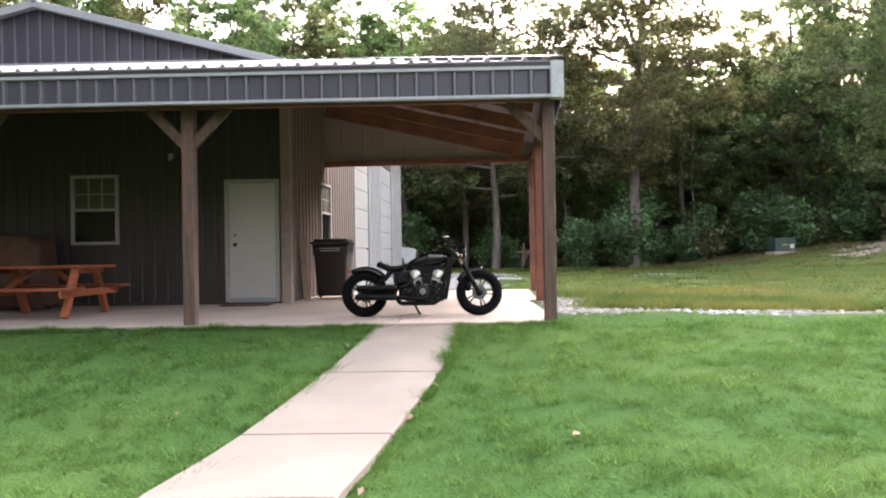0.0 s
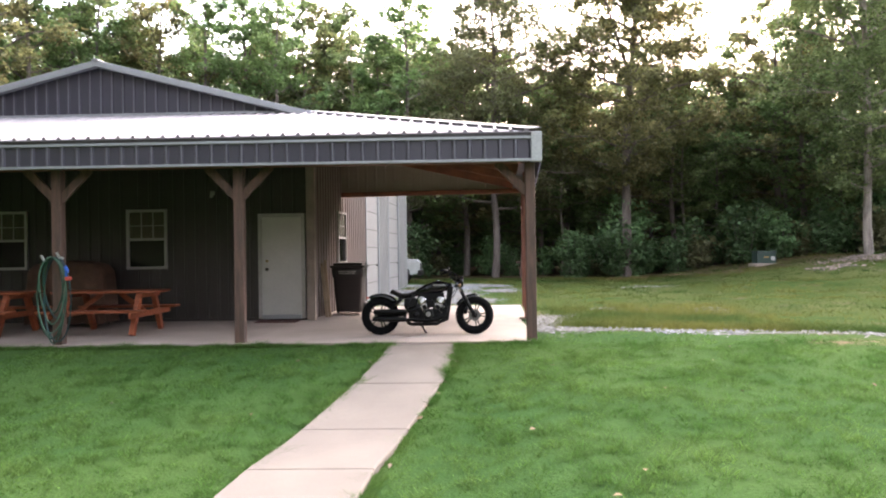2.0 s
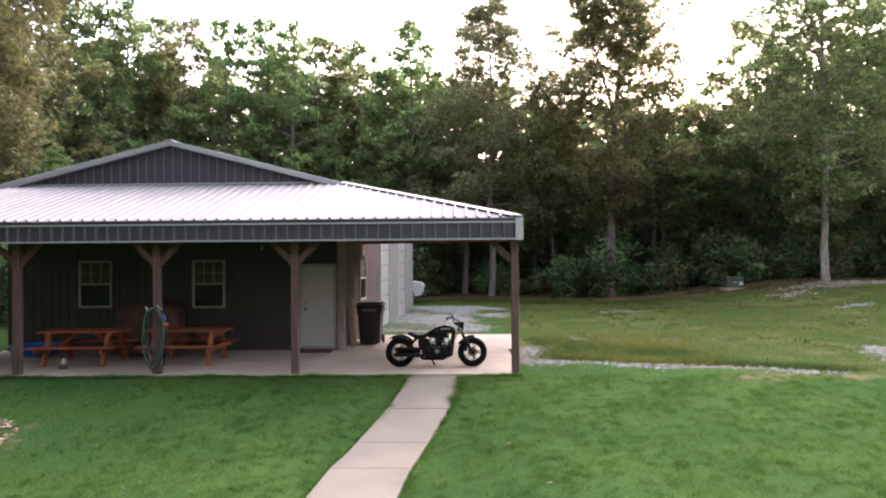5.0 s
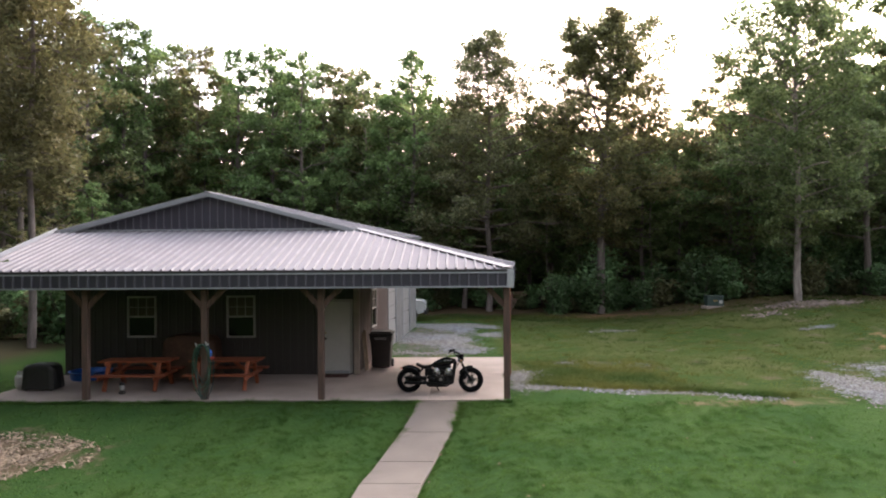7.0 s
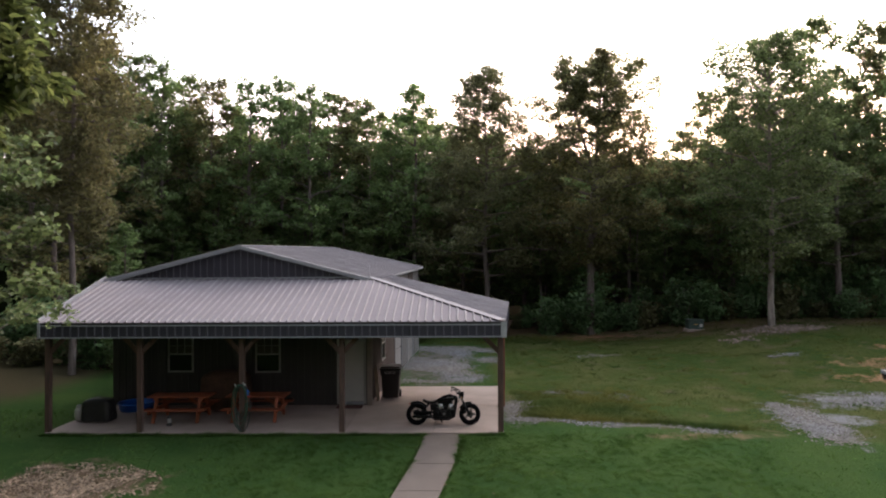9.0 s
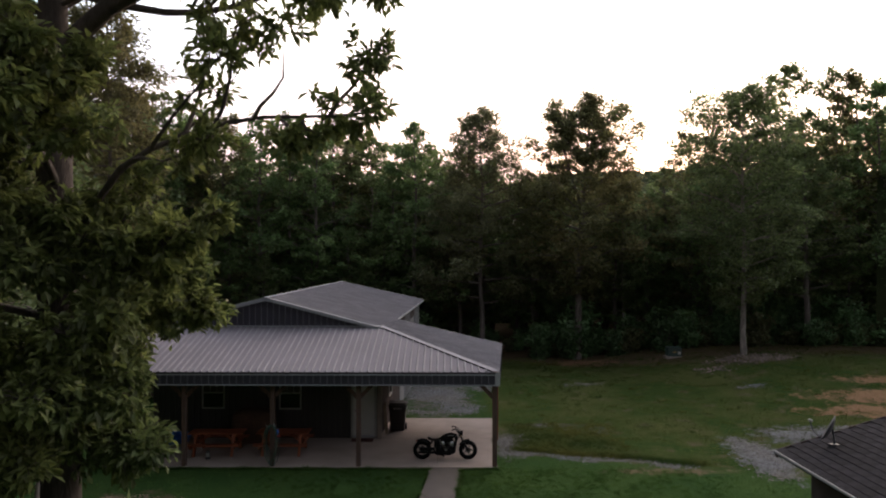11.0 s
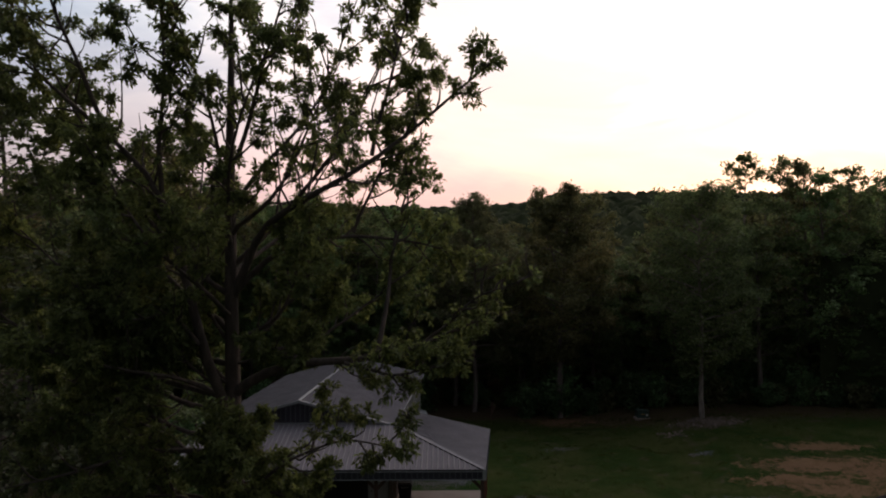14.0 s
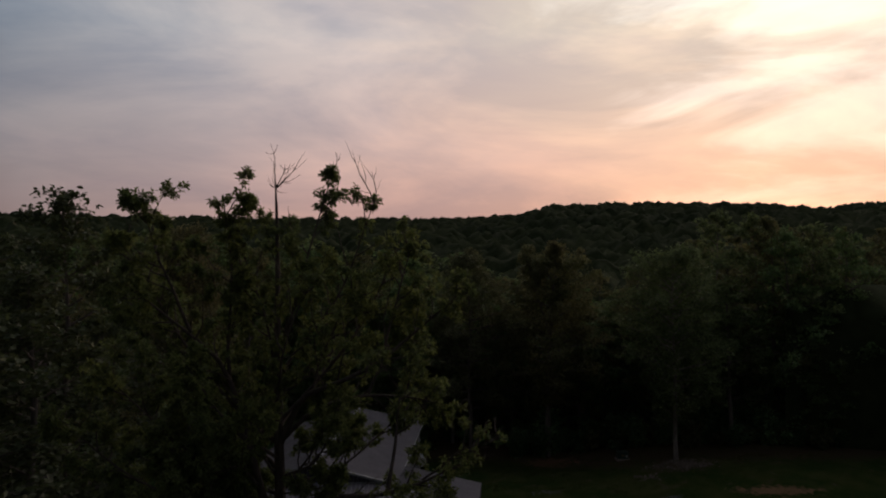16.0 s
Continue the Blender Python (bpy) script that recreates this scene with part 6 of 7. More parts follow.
def crowns(X, Y, cell=6.5):
    """Rounded crowns scattered over a plan, as heights over the ground."""
    gx, gy = np.floor(X / cell), np.floor(Y / cell)
    best = np.zeros_like(X)
    for dx in (-1, 0, 1):
        for dy in (-1, 0, 1):
            cx, cy = gx + dx, gy + dy
            h1 = np.modf(np.abs(np.sin(cx * 127.1 + cy * 311.7) * 43758.5))[0]
            h2 = np.modf(np.abs(np.sin(cx * 269.5 + cy * 183.3) * 24634.6))[0]
            h3 = np.modf(np.abs(np.sin(cx * 419.2 + cy * 371.9) * 35412.3))[0]
            px, py = (cx + h1) * cell, (cy + h2) * cell
            r2 = (X - px) ** 2 + (Y - py) ** 2
            best = np.maximum(best, (9.5 + 4.5 * h3) * np.clip(1 - r2 / (3.6 + 2.8 * h3) ** 2, 0.0, 1) ** 0.35)
    return np.maximum(best, 7.5)


def canopy(name, X, Y, Z, mat, label):
    V = np.stack([X, Y, Z], -1).reshape(-1, 3)
    h, w = X.shape
    i = (np.arange(h - 1)[:, None] * w + np.arange(w - 1)[None, :]).ravel()
    F = np.stack([i, i + 1, i + 1 + w, i + w], -1)
    return tagged(raw(name, V, F, mat), label, "woods", kind="stuff")


def far_woods():
    """The wooded hills beyond and an added ring that blocks low sky light: canopies of many crowns."""
    rng = np.random.default_rng(8)
    m = material("distant wood canopy", (0.030, 0.038, 0.017), 1.0, 0, 0.5, 0.05, 0.9, 0.9, second=(0.018, 0.026, 0.012), spec=0.05)
    X, Y = np.meshgrid(np.arange(-330, 420, 2.2), np.arange(50, 470, 2.2))
    X = X + rng.uniform(-0.7, 0.7, X.shape)
    Y = Y + rng.uniform(-0.7, 0.7, Y.shape)
    az = np.degrees(np.arctan2(X + 1, Y + 34.7))
    hill = (-5.5 + 5.5 * smooth01((az - 4.5) / 4.5) - 6.0 * smooth01((az - 17) / 13)) * smooth01((np.hypot(X, Y) - 150) / 250)
    Z = ground_z(X, Y) + hill + crowns(X, Y) + rng.uniform(-1.1, 1.1, X.shape)
    Z[0] = ground_z(X[0], Y[0]) - 0.5
    Y[0] = Y[1] - 0.6
    canopy("far_woods", X, Y, Z, m, "distant dark green wooded hills")
    # added woods behind and beside, mostly unseen, to block low sky light: rings outwards, rising from the ground at
    # their edge
    A, Q = np.meshgrid(np.radians(np.arange(38, 323, 1.5)), np.concatenate([[0, 0.3, 1.2, 2.5], np.arange(5, 70, 4.0)]))
    r = 46 + Q + 3 * np.sin(A * 9)
    X, Y = -1 + r * np.sin(A), -12 + r * np.cos(A)
    Z = ground_z(X, Y) + np.where(Q < 0.1, -0.3, crowns(X, Y) * np.clip(Q / 1.2, 0.3, 1.0))
    canopy("ring_of_woods", X, Y, Z, m, "added ring of dark green woods, mostly unseen, that blocks low sky light")


woods()
far_woods()


# ---- the near oak that the camera rises past ----
def rosettes(rng, tips, per, length, width):
    """Long leaves that spray from each twig's tip, drooping a little: corners and faces."""
    q = np.repeat(np.array([t[0] for t in tips]), per, axis=0)
    out_ = np.repeat(np.array([t[1] for t in tips]), per, axis=0)
    n = len(q)
    d = rng.standard_normal((n, 3)) * 0.62 + out_ * 0.55 + np.array((0, 0, -0.12))
    d /= np.linalg.norm(d, axis=1)[:, None] + 1e-6
    up = rng.standard_normal((n, 3)) * 0.5 + np.array((0, 0, 1.0))
    side = np.cross(d, up)
    side /= np.linalg.norm(side, axis=1)[:, None] + 1e-6
    up = np.cross(side, d)
    L = length * (0.6 + 0.8 * rng.random((n, 1)))
    W = width * (0.6 + 0.8 * rng.random((n, 1)))
    q = q + rng.standard_normal((n, 3)) * 0.035
    V = np.stack([q, q + d * L * 0.6 + side * W / 2 + up * W * 0.15, q + d * L - up * L * 0.2, q + d * L * 0.6 - side * W / 2 + up * W * 0.15], 1).reshape(-1, 3)
    i = np.arange(n)[:, None] * 4
    return V, np.concatenate([i + [0, 1, 2], i + [0, 2, 3]], 1).reshape(-1, 3)


def bowed(rng, p, q, k, sag, side, rough=0.012):
    """A smooth line from p to q in k steps, rising late by sag and bowed sideways."""
    p, q = np.array(p, dtype=float), np.array(q, dtype=float)
    d = q - p
    reach = np.linalg.norm(d)
    across = np.array((-d[1], d[0], 0.0)) / (np.hypot(d[0], d[1]) + 1e-6)
    ph = rng.random(3) * 6.28
    pts = []
    for m in range(k + 1):
        f = m / k
        w = math.sin(math.pi * f)
        wave = np.array([math.sin(7 * f + ph[0]), math.sin(8 * f + ph[1]), math.sin(9 * f + ph[2])]) * rough * reach * (m > 0)
        pts.append(p + d * f + across * side * reach * w + np.array((0, 0, -sag * reach * w)) + wave)
    return pts


def through_points(rng, pts, k, rough=0.012):
    """A smooth line in k steps through a few points, slightly crooked."""
    P = np.array(pts, dtype=float)
    along = np.concatenate([[0], np.cumsum(np.linalg.norm(np.diff(P, axis=0), axis=1))])
    f = np.linspace(0, along[-1], k * 4 + 1)
    Q = np.stack([np.interp(f, along, P[:, j]) for j in range(3)], -1)
    for _ in range(3 * k // 2):
        Q[1:-1] = (Q[:-2] + 2 * Q[1:-1] + Q[2:]) / 4
    Q = Q[::4]
    ph = rng.random(3) * 6.28
    g = np.linspace(0, 1, k + 1)
    return [q + np.sin(np.array((7, 8, 9)) * u + ph) * rough * along[-1] * min(1, 4 * u) for q, u in zip(Q, g)]


def near_oak():
    rng = np.random.default_rng(21)
    root = np.array((-5.82, -15.5, 0.0))
    t = thing("oak_tree", tuple(root), "tall leafy oak with forked trunk and dead bare tips", "tree")
    trunk = np.array([(0.16, 0, -0.5), (0.14, 0, 2.5), (0.10, 0.0, 5.0), (0.02, 0.0, 7.3), (-0.02, 0.0, 9.6), (-0.05, -0.05, 11.8), (-0.06, -0.10, 14.0), (-0.1, 0.1, 16.0), (-0.16, 0.25, 17.4), (-0.2, 0.3, 18.1)])
    at = lambda z: np.array([np.interp(z, trunk[:, 2], trunk[:, k]) for k in range(3)])
    # the great limbs: height on the trunk, the points that they pass, thickness, fullness of leaf
    great = ((9.0, ((-5.1, -15.8, 9.55), (-3.4, -16.5, 9.75), (-2.3, -16.2, 10.0), (-0.8, -15.9, 10.45)), 0.125, 0.62),
             (11.0, ((-5.2, -15.6, 11.7), (-4.5, -15.6, 12.1), (-3.4, -15.3, 12.35), (-2.4, -14.9, 12.15), (-1.1, -14.9, 11.75)), 0.075, 0.55),
             (10.9, ((-5.3, -15.8, 12.1), (-3.9, -17.0, 12.95), (-2.8, -17.2, 13.6), (-1.9, -16.9, 14.3), (-0.65, -17.6, 15.1)), 0.10, 0.58),
             (8.4, ((-6.05, -16.1, 9.6), (-6.5, -16.3, 11.2), (-7.3, -16.2, 13.5), (-8.0, -17.2, 14.5), (-9.2, -17.6, 15.5)), 0.13, 0.9))
    # limbs that rise from those: start, points, thickness, fullness
    second = (((-2.8, -16.3, 9.9), ((-2.6, -15.2, 11.8), (-2.1, -14.6, 14.0)), 0.06, 0.6), ((-2.8, -17.2, 13.6), ((-2.45, -17.2, 15.2), (-1.95, -17.2, 16.5)), 0.045, 0.6),
              ((-1.9, -16.0, 10.1), ((-1.0, -16.4, 10.9), (0.05, -16.9, 11.4)), 0.03, 0.5), ((-3.4, -16.5, 9.75), ((-2.5, -17.0, 9.6), (-1.2, -16.8, 9.8)), 0.04, 0.6),
              ((-6.3, -16.2, 10.1), ((-6.55, -16.8, 10.75), (-7.5, -17.3, 10.6)), 0.055, 0.35), ((-7.0, -16.2, 12.7), ((-6.9, -16.6, 15.0), (-6.9, -16.8, 17.6)), 0.06, 0.9),
              ((-7.8, -16.9, 14.2), ((-8.4, -17.5, 16.0), (-8.7, -17.7, 17.6)), 0.05, 0.9), ((-3.4, -15.3, 12.3), ((-2.9, -15.3, 13.4), (-2.5, -15.4, 14.6)), 0.04, 0.6))
    # lesser limbs: height on the trunk, tip, thickness, fullness
    spires = ((13.6, (1.5, -0.4, 18.4), 0.06, 0.75), (12.8, (2.6, 0.8, 17.6), 0.06, 0.55), (11.6, (3.5, 0.3, 16.8), 0.07, 0.55), (13.0, (-1.0, -0.9, 17.2), 0.05, 0.8), (12.0, (1.4, -2.4, 15.6), 0.055, 0.6),
              (11.0, (-3.7, -1.5, 16.6), 0.065, 0.8), (10.2, (-4.6, 1.0, 15.6), 0.07, 1.1), (12.2, (2.4, -1.0, 15.6), 0.055, 0.6))
    wide = ((9.6, (-5.6, 0.8, 13.0), 0.07, 1.2), (9.0, (-5.6, -1.2, 12.0), 0.07, 1.2), (8.6, (-3.4, -0.2, 10.6), 0.075, 1.2), (8.2, (-5.0, 1.8, 10.2), 0.06, 1.2), (11.4, (2.0, 3.4, 15.0), 0.06, 0.9),
            (11.0, (-2.0, 3.8, 15.0), 0.06, 1.0), (9.8, (3.4, 2.6, 11.4), 0.06, 0.9), (10.6, (-1.5, -3.2, 13.6), 0.055, 1.1), (10.0, (1.9, -1.6, 12.2), 0.05, 0.9), (9.6, (1.3, 1.4, 11.8), 0.05, 0.8), (9.2, (-2.2, 0.3, 12.0), 0.05, 1.1), (10.0, (-1.6, 0.6, 12.9), 0.05, 1.1), (8.8, (-3.2, -0.4, 11.6), 0.05, 1.1))
    low = ((7.9, (-4.0, -1.1, 7.4), 0.075, 0.3), (7.2, (-3.6, 2.2, 8.6), 0.06, 1.2), (6.6, (-2.0, -2.2, 7.6), 0.05, 1.2), (6.2, (-2.8, -1.2, 6.7), 0.05, 1.2), (5.6, (-2.7, 0.9, 5.6), 0.04, 1.2),
           (5.2, (0.8, -1.1, 5.6), 0.035, 1.2), (6.0, (1.1, 0.8, 6.3), 0.035, 1.2), (4.6, (-1.1, -1.2, 4.6), 0.035, 1.2), (4.4, (0.8, 0.0, 4.9), 0.03, 1.2), (7.0, (1.4, -0.5, 7.0), 0.045, 1.2),
           (8.4, (-2.4, 3.8, 10.4), 0.05, 1.1), (8.8, (-2.6, -2.8, 10.2), 0.05, 1.2), (5.0, (-0.8, 2.4, 5.2), 0.04, 1.1), (3.6, (-1.5, -0.1, 3.6), 0.03, 1.1), (7.6, (0.8, -2.2, 8.2), 0.05, 1.1))
    hanging = ((6.8, (-4.4, 0.2, 6.6), 0.05, 1.3), (5.8, (-3.6, -1.0, 5.2), 0.045, 1.3), (4.8, (-3.2, 0.8, 4.2), 0.04, 1.3), (4.0, (-2.4, -0.8, 3.2), 0.035, 1.3), (3.2, (-1.6, 1.0, 2.6), 0.03, 1.2),
               (7.4, (-4.9, 1.4, 8.0), 0.05, 1.3), (3.0, (0.5, -0.4, 3.2), 0.025, 1.0), (6.8, (1.1, -0.6, 6.3), 0.03, 1.3), (6.0, (0.9, -1.0, 5.6), 0.03, 1.3), (7.8, (-0.3, -1.5, 8.0), 0.035, 1.3), (7.0, (0.3, -1.3, 6.9), 0.035, 1.3),
               (6.0, (-0.4, -1.2, 6.0), 0.03, 1.3), (9.2, (-2.2, -1.4, 11.2), 0.045, 1.3), (8.8, (-1.2, -1.0, 10.2), 0.04, 1.3), (5.0, (0.1, -1.2, 4.8), 0.03, 1.3), (4.0, (-0.3, -1.1, 3.8), 0.03, 1.2), (9.6, (1.6, -0.6, 9.9), 0.03, 1.0))
    bm = bmesh.new()
    rad = [0.29, 0.215, 0.20, 0.19, 0.15, 0.12, 0.09, 0.065, 0.045, 0.022]
    fine = [at(z) for z in np.linspace(-0.5, 18.1, 34)]
    tube(bm, [fine[0] + np.array((0, 0, -0.2))] + fine, [0.40] + [float(np.interp(q[2], trunk[:, 2], rad)) for q in fine], 14)
    tips, ends = [], []

    def spray(q, size, count):
        """A clump of twigs at q, each with leaves at its end."""
        for _ in range(count):
            w = rng.standard_normal(3)
            w /= np.linalg.norm(w)
            e = q + w * size * (0.35 + 0.65 * rng.random()) * np.array((1, 1, 0.75))
            tube(bm, [q, (q + e) / 2 + np.array((0, 0, 0.04)), e], [0.008, 0.006, 0.003], 3, False)
            tips.append((e, w))
            tips.append(((q + 2 * e) / 3, w))

    routes = []
    for z0, via, r, full in great:
        routes.append((through_points(rng, [at(z0)] + [np.array(v) - root for v in via], 11), r, full))
    for start, via, r, full in second:
        routes.append((through_points(rng, [np.array(v) - root for v in (start, *via)], 11), r, full))
    routes.append((through_points(rng, [at(6.9)] + [np.array(v) - root for v in ((-4.7, -16.3, 7.7), (-3.4, -16.2, 8.35), (-2.3, -16.8, 8.15))], 11), 0.045, 0.55))
    for z0, tip, r, full in spires + wide + low + hanging:
        p0 = at(z0)
        routes.append((bowed(rng, p0, tip, 11, 0.10 if tip[2] - p0[2] > 1.5 else -0.05, rng.standard_normal() * 0.05), r, full))
    for pts, r, full in routes:
        reach = float(sum(np.linalg.norm(u - v) for u, v in zip(pts, pts[1:])))
        ends.append(pts[-1])
        tube(bm, pts, [r * (0.85 - 0.75 * k / 11) + 0.006 for k in range(12)], 8, False)
        subs = int(5 + reach * 1.05)
        for k in range(subs):
            s = 0.30 + 0.66 * (k + 0.6 * rng.random()) / subs
            i = min(10, int(s * 11))
            p = pts[i] + (pts[i + 1] - pts[i]) * (s * 11 - i)
            along = (pts[i + 1] - pts[i]) / np.linalg.norm(pts[i + 1] - pts[i])
            w = np.cross(along, rng.standard_normal(3))
            w /= np.linalg.norm(w)
            w = w * (1 if k % 2 else -1) + along * 0.8 + np.array((0, 0, 0.45))
            e = p + w * (0.20 * reach * (1.25 - s) + 0.25) * (0.6 + 0.6 * rng.random())
            twig = bowed(rng, p, e, 4, 0.08, rng.standard_normal() * 0.06, 0.03)
            tube(bm, twig, [0.026 * (1 - 0.2 * m) for m in range(5)], 5, False)
            for m, c in ((2, 4), (3, 6), (4, 9)):
                if rng.random() < full * 0.9:
                    spray(twig[m] + rng.standard_normal(3) * 0.05, 0.20 + 0.20 * rng.random(), int(c * min(1.4, 0.4 + 0.8 * full)))
        if full > 0.5:
            spray(pts[-1], 0.35, 10)
            spray(pts[-2], 0.35, 8)
    # leafy shoots along the leader
    for k in range(8):
        p = at(12.6 + 4.4 * k / 7)
        w = rng.standard_normal(3) * np.array((1, 1, 0.3)) + np.array((0, 0, 0.6))
        e = p + w / np.linalg.norm(w) * (1.1 - 0.1 * k)
        tube(bm, bowed(rng, p, e, 3, 0.08, 0.05), [0.02, 0.016, 0.012, 0.006], 5, False)
        spray(e, 0.34, 10)
    # dead bare tips that go on from the leader and from some limbs
    n0 = len(great) + len(second) + 1
    for k, far in ((-1, 1.25), (-1, 1.1), (-1, 0.8), (n0 + 1, 1.3), (n0 + 1, 1.0), (n0, 0.5), (0, 0.8), (0, 0.6), (1, 0.7), (4, 0.8), (6, 0.6), (n0 + 5, 0.9)):
        base = trunk[-1] if k < 0 else ends[k]
        d = np.array((0.8, -0.1, 0.45)) if k in (0, 1) else np.array((0.12, -0.1, 0.95))
        tip = base + (d + rng.standard_normal(3) * np.array((0.30, 0.25, 0.1))) * far
        line = bowed(rng, base, tip, 5, 0.03, 0.08, 0.02)
        tube(bm, line, [0.022, 0.018, 0.014, 0.010, 0.007, 0.004], 5, False)
        for _ in range(7):
            i = rng.integers(0, 5)
            p = line[i]
            q = p + (tip - base) * 0.30 + rng.standard_normal(3) * 0.16 * far
            tube(bm, bowed(rng, p, q, 3, 0.1, 0.1, 0.02), [0.010, 0.008, 0.005, 0.003], 4, False)
    part("trunk", bm, BARK_DARK, t, "grey furrowed bark", True)
    V, F = rosettes(rng, tips, 11, 0.118, 0.050)
    o = new("crown", mesh_of("crown", V, F, LEAF[4]))
    o.parent = t


near_oak()


def drooping_oak():
    """Stands beyond the porch's far end, its leaves hanging."""
    rng = np.random.default_rng(44)
    spread_ = lambda f: 0.9 + 1.5 * math.sin(math.pi * min(1, 0.05 + 0.80 * f))
    trunk, lines, twigs, nodes = limb_paths(rng, 18.8, 6.2, spread_, 0.35, 50, fan=8, clump=1.25)
    wood = wood_mesh("trunk", trunk, lines, 0.14, twigs)
    wood.materials.append(BARK)
    V, F = leaf_arrays(rng, nodes, 30, 0.25, 0.11, squash=0.9, tilt=1.0)
    plant((wood, mesh_of("crown", V, F, LEAF[5])), (-17.6, 9.6, float(ground_z(-17.6, 9.6)) - 0.05), 60, 1.0, "tall oak with drooping olive-brown foliage and a pale trunk", name="oak_tree", group="")


drooping_oak()
plant(KINDS["dark"], (-19.2, -2.0, -0.5), 25, (1.2, 1.2, 1.235), "tall oak with shaded dark leaves at the edge of the woods", name="oak_tree", group="")
for px, py, high, turn in ((-17.5, -7.5, 17, 40), (-16.8, -13.0, 15.5, 130), (-21.0, -12.0, 17, 250), (-22.5, -6.0, 17.5, 10), (-24.5, 1.0, 18, 80), (-15.5, -19.0, 14, 200)):
    plant(KINDS["dark"], (px, py, float(ground_z(px, py)) - 0.05), turn, (1.25, 1.25, high / 16.5), "tall oak with shaded dark green leaves in the woods beside the lawn", group="trees beside the lawn")


plant(KINDS["slim"], (-11.8, -5.6, float(ground_z(-11.8, -5.6)) - 0.05), 140, (0.75, 0.75, 0.74), "small olive-green oak beside the lawn", name="oak_tree", group="")


# ---- grass, gravel and stones ----
GRASS = material("lawn blades", (0.087, 0.148, 0.038), 0.75, 0, 0.25, 0.9, bump_scale=4.0, island=0.35, translucent=0.5, second=(0.050, 0.106, 0.024), spec=0.1)
HAY = material("meadow blades", (0.120, 0.122, 0.034), 0.8, 0, 0.2, 0.28, bump_scale=2.0, island=0.15, translucent=0.5, second=(0.043, 0.078, 0.020), spread=0.33, spec=0.1)
STONE = material("grey gravel stones", (0.098, 0.102, 0.115), 0.9, 0, 0.2, 0.35, island=0.6, second=(0.105, 0.095, 0.085))

RUBBLE = material("pale brown stones", (0.112, 0.086, 0.074), 0.9, 0, 0.3, 0.8, island=0.6, second=(0.110, 0.082, 0.066))


def blades(rng, x, y, height, width, lean=0.9):
    n = len(x)
    z = ground_z(x, y) - 0.015
    a = rng.random(n) * 2 * math.pi
    h = height * (0.5 + 0.9 * rng.random(n))
    w = width * (0.6 + 0.8 * rng.random(n))
    dx, dy = np.cos(a), np.sin(a)
    l = rng.standard_normal((n, 2)) * lean * h[:, None]
    p = np.stack([x - dx * w / 2, y - dy * w / 2, z], -1)
    q = np.stack([x + dx * w / 2, y + dy * w / 2, z], -1)
    r = np.stack([x + l[:, 0], y + l[:, 1], z + h], -1)
    V = np.stack([p, q, r], 1).reshape(-1, 3)
    F = np.arange(3 * n).reshape(-1, 3)
    return V, F


def on_path(x, y, extra=0.0):
    c = np.interp(-y, (0, 1, 2, 3.5, 5, 7, 14), (-1.62, -1.67, -1.80, -2.08, -2.31, -2.44, -2.6))
    return (np.abs(x - c) < 0.53 + extra) & (y > -13)


def clumped(rng, x, y, scale, keep):
    """Thins points by a slow wave, so that blades stand in tufts."""
    w = np.sin(x * scale * 1.7 + 1.3 * np.sin(y * scale)) * np.sin(y * scale * 2.1 + 1.1 * np.sin(x * scale * 1.3))
    return rng.random(len(x)) < keep + (1 - keep) * (0.5 + 0.5 * w)


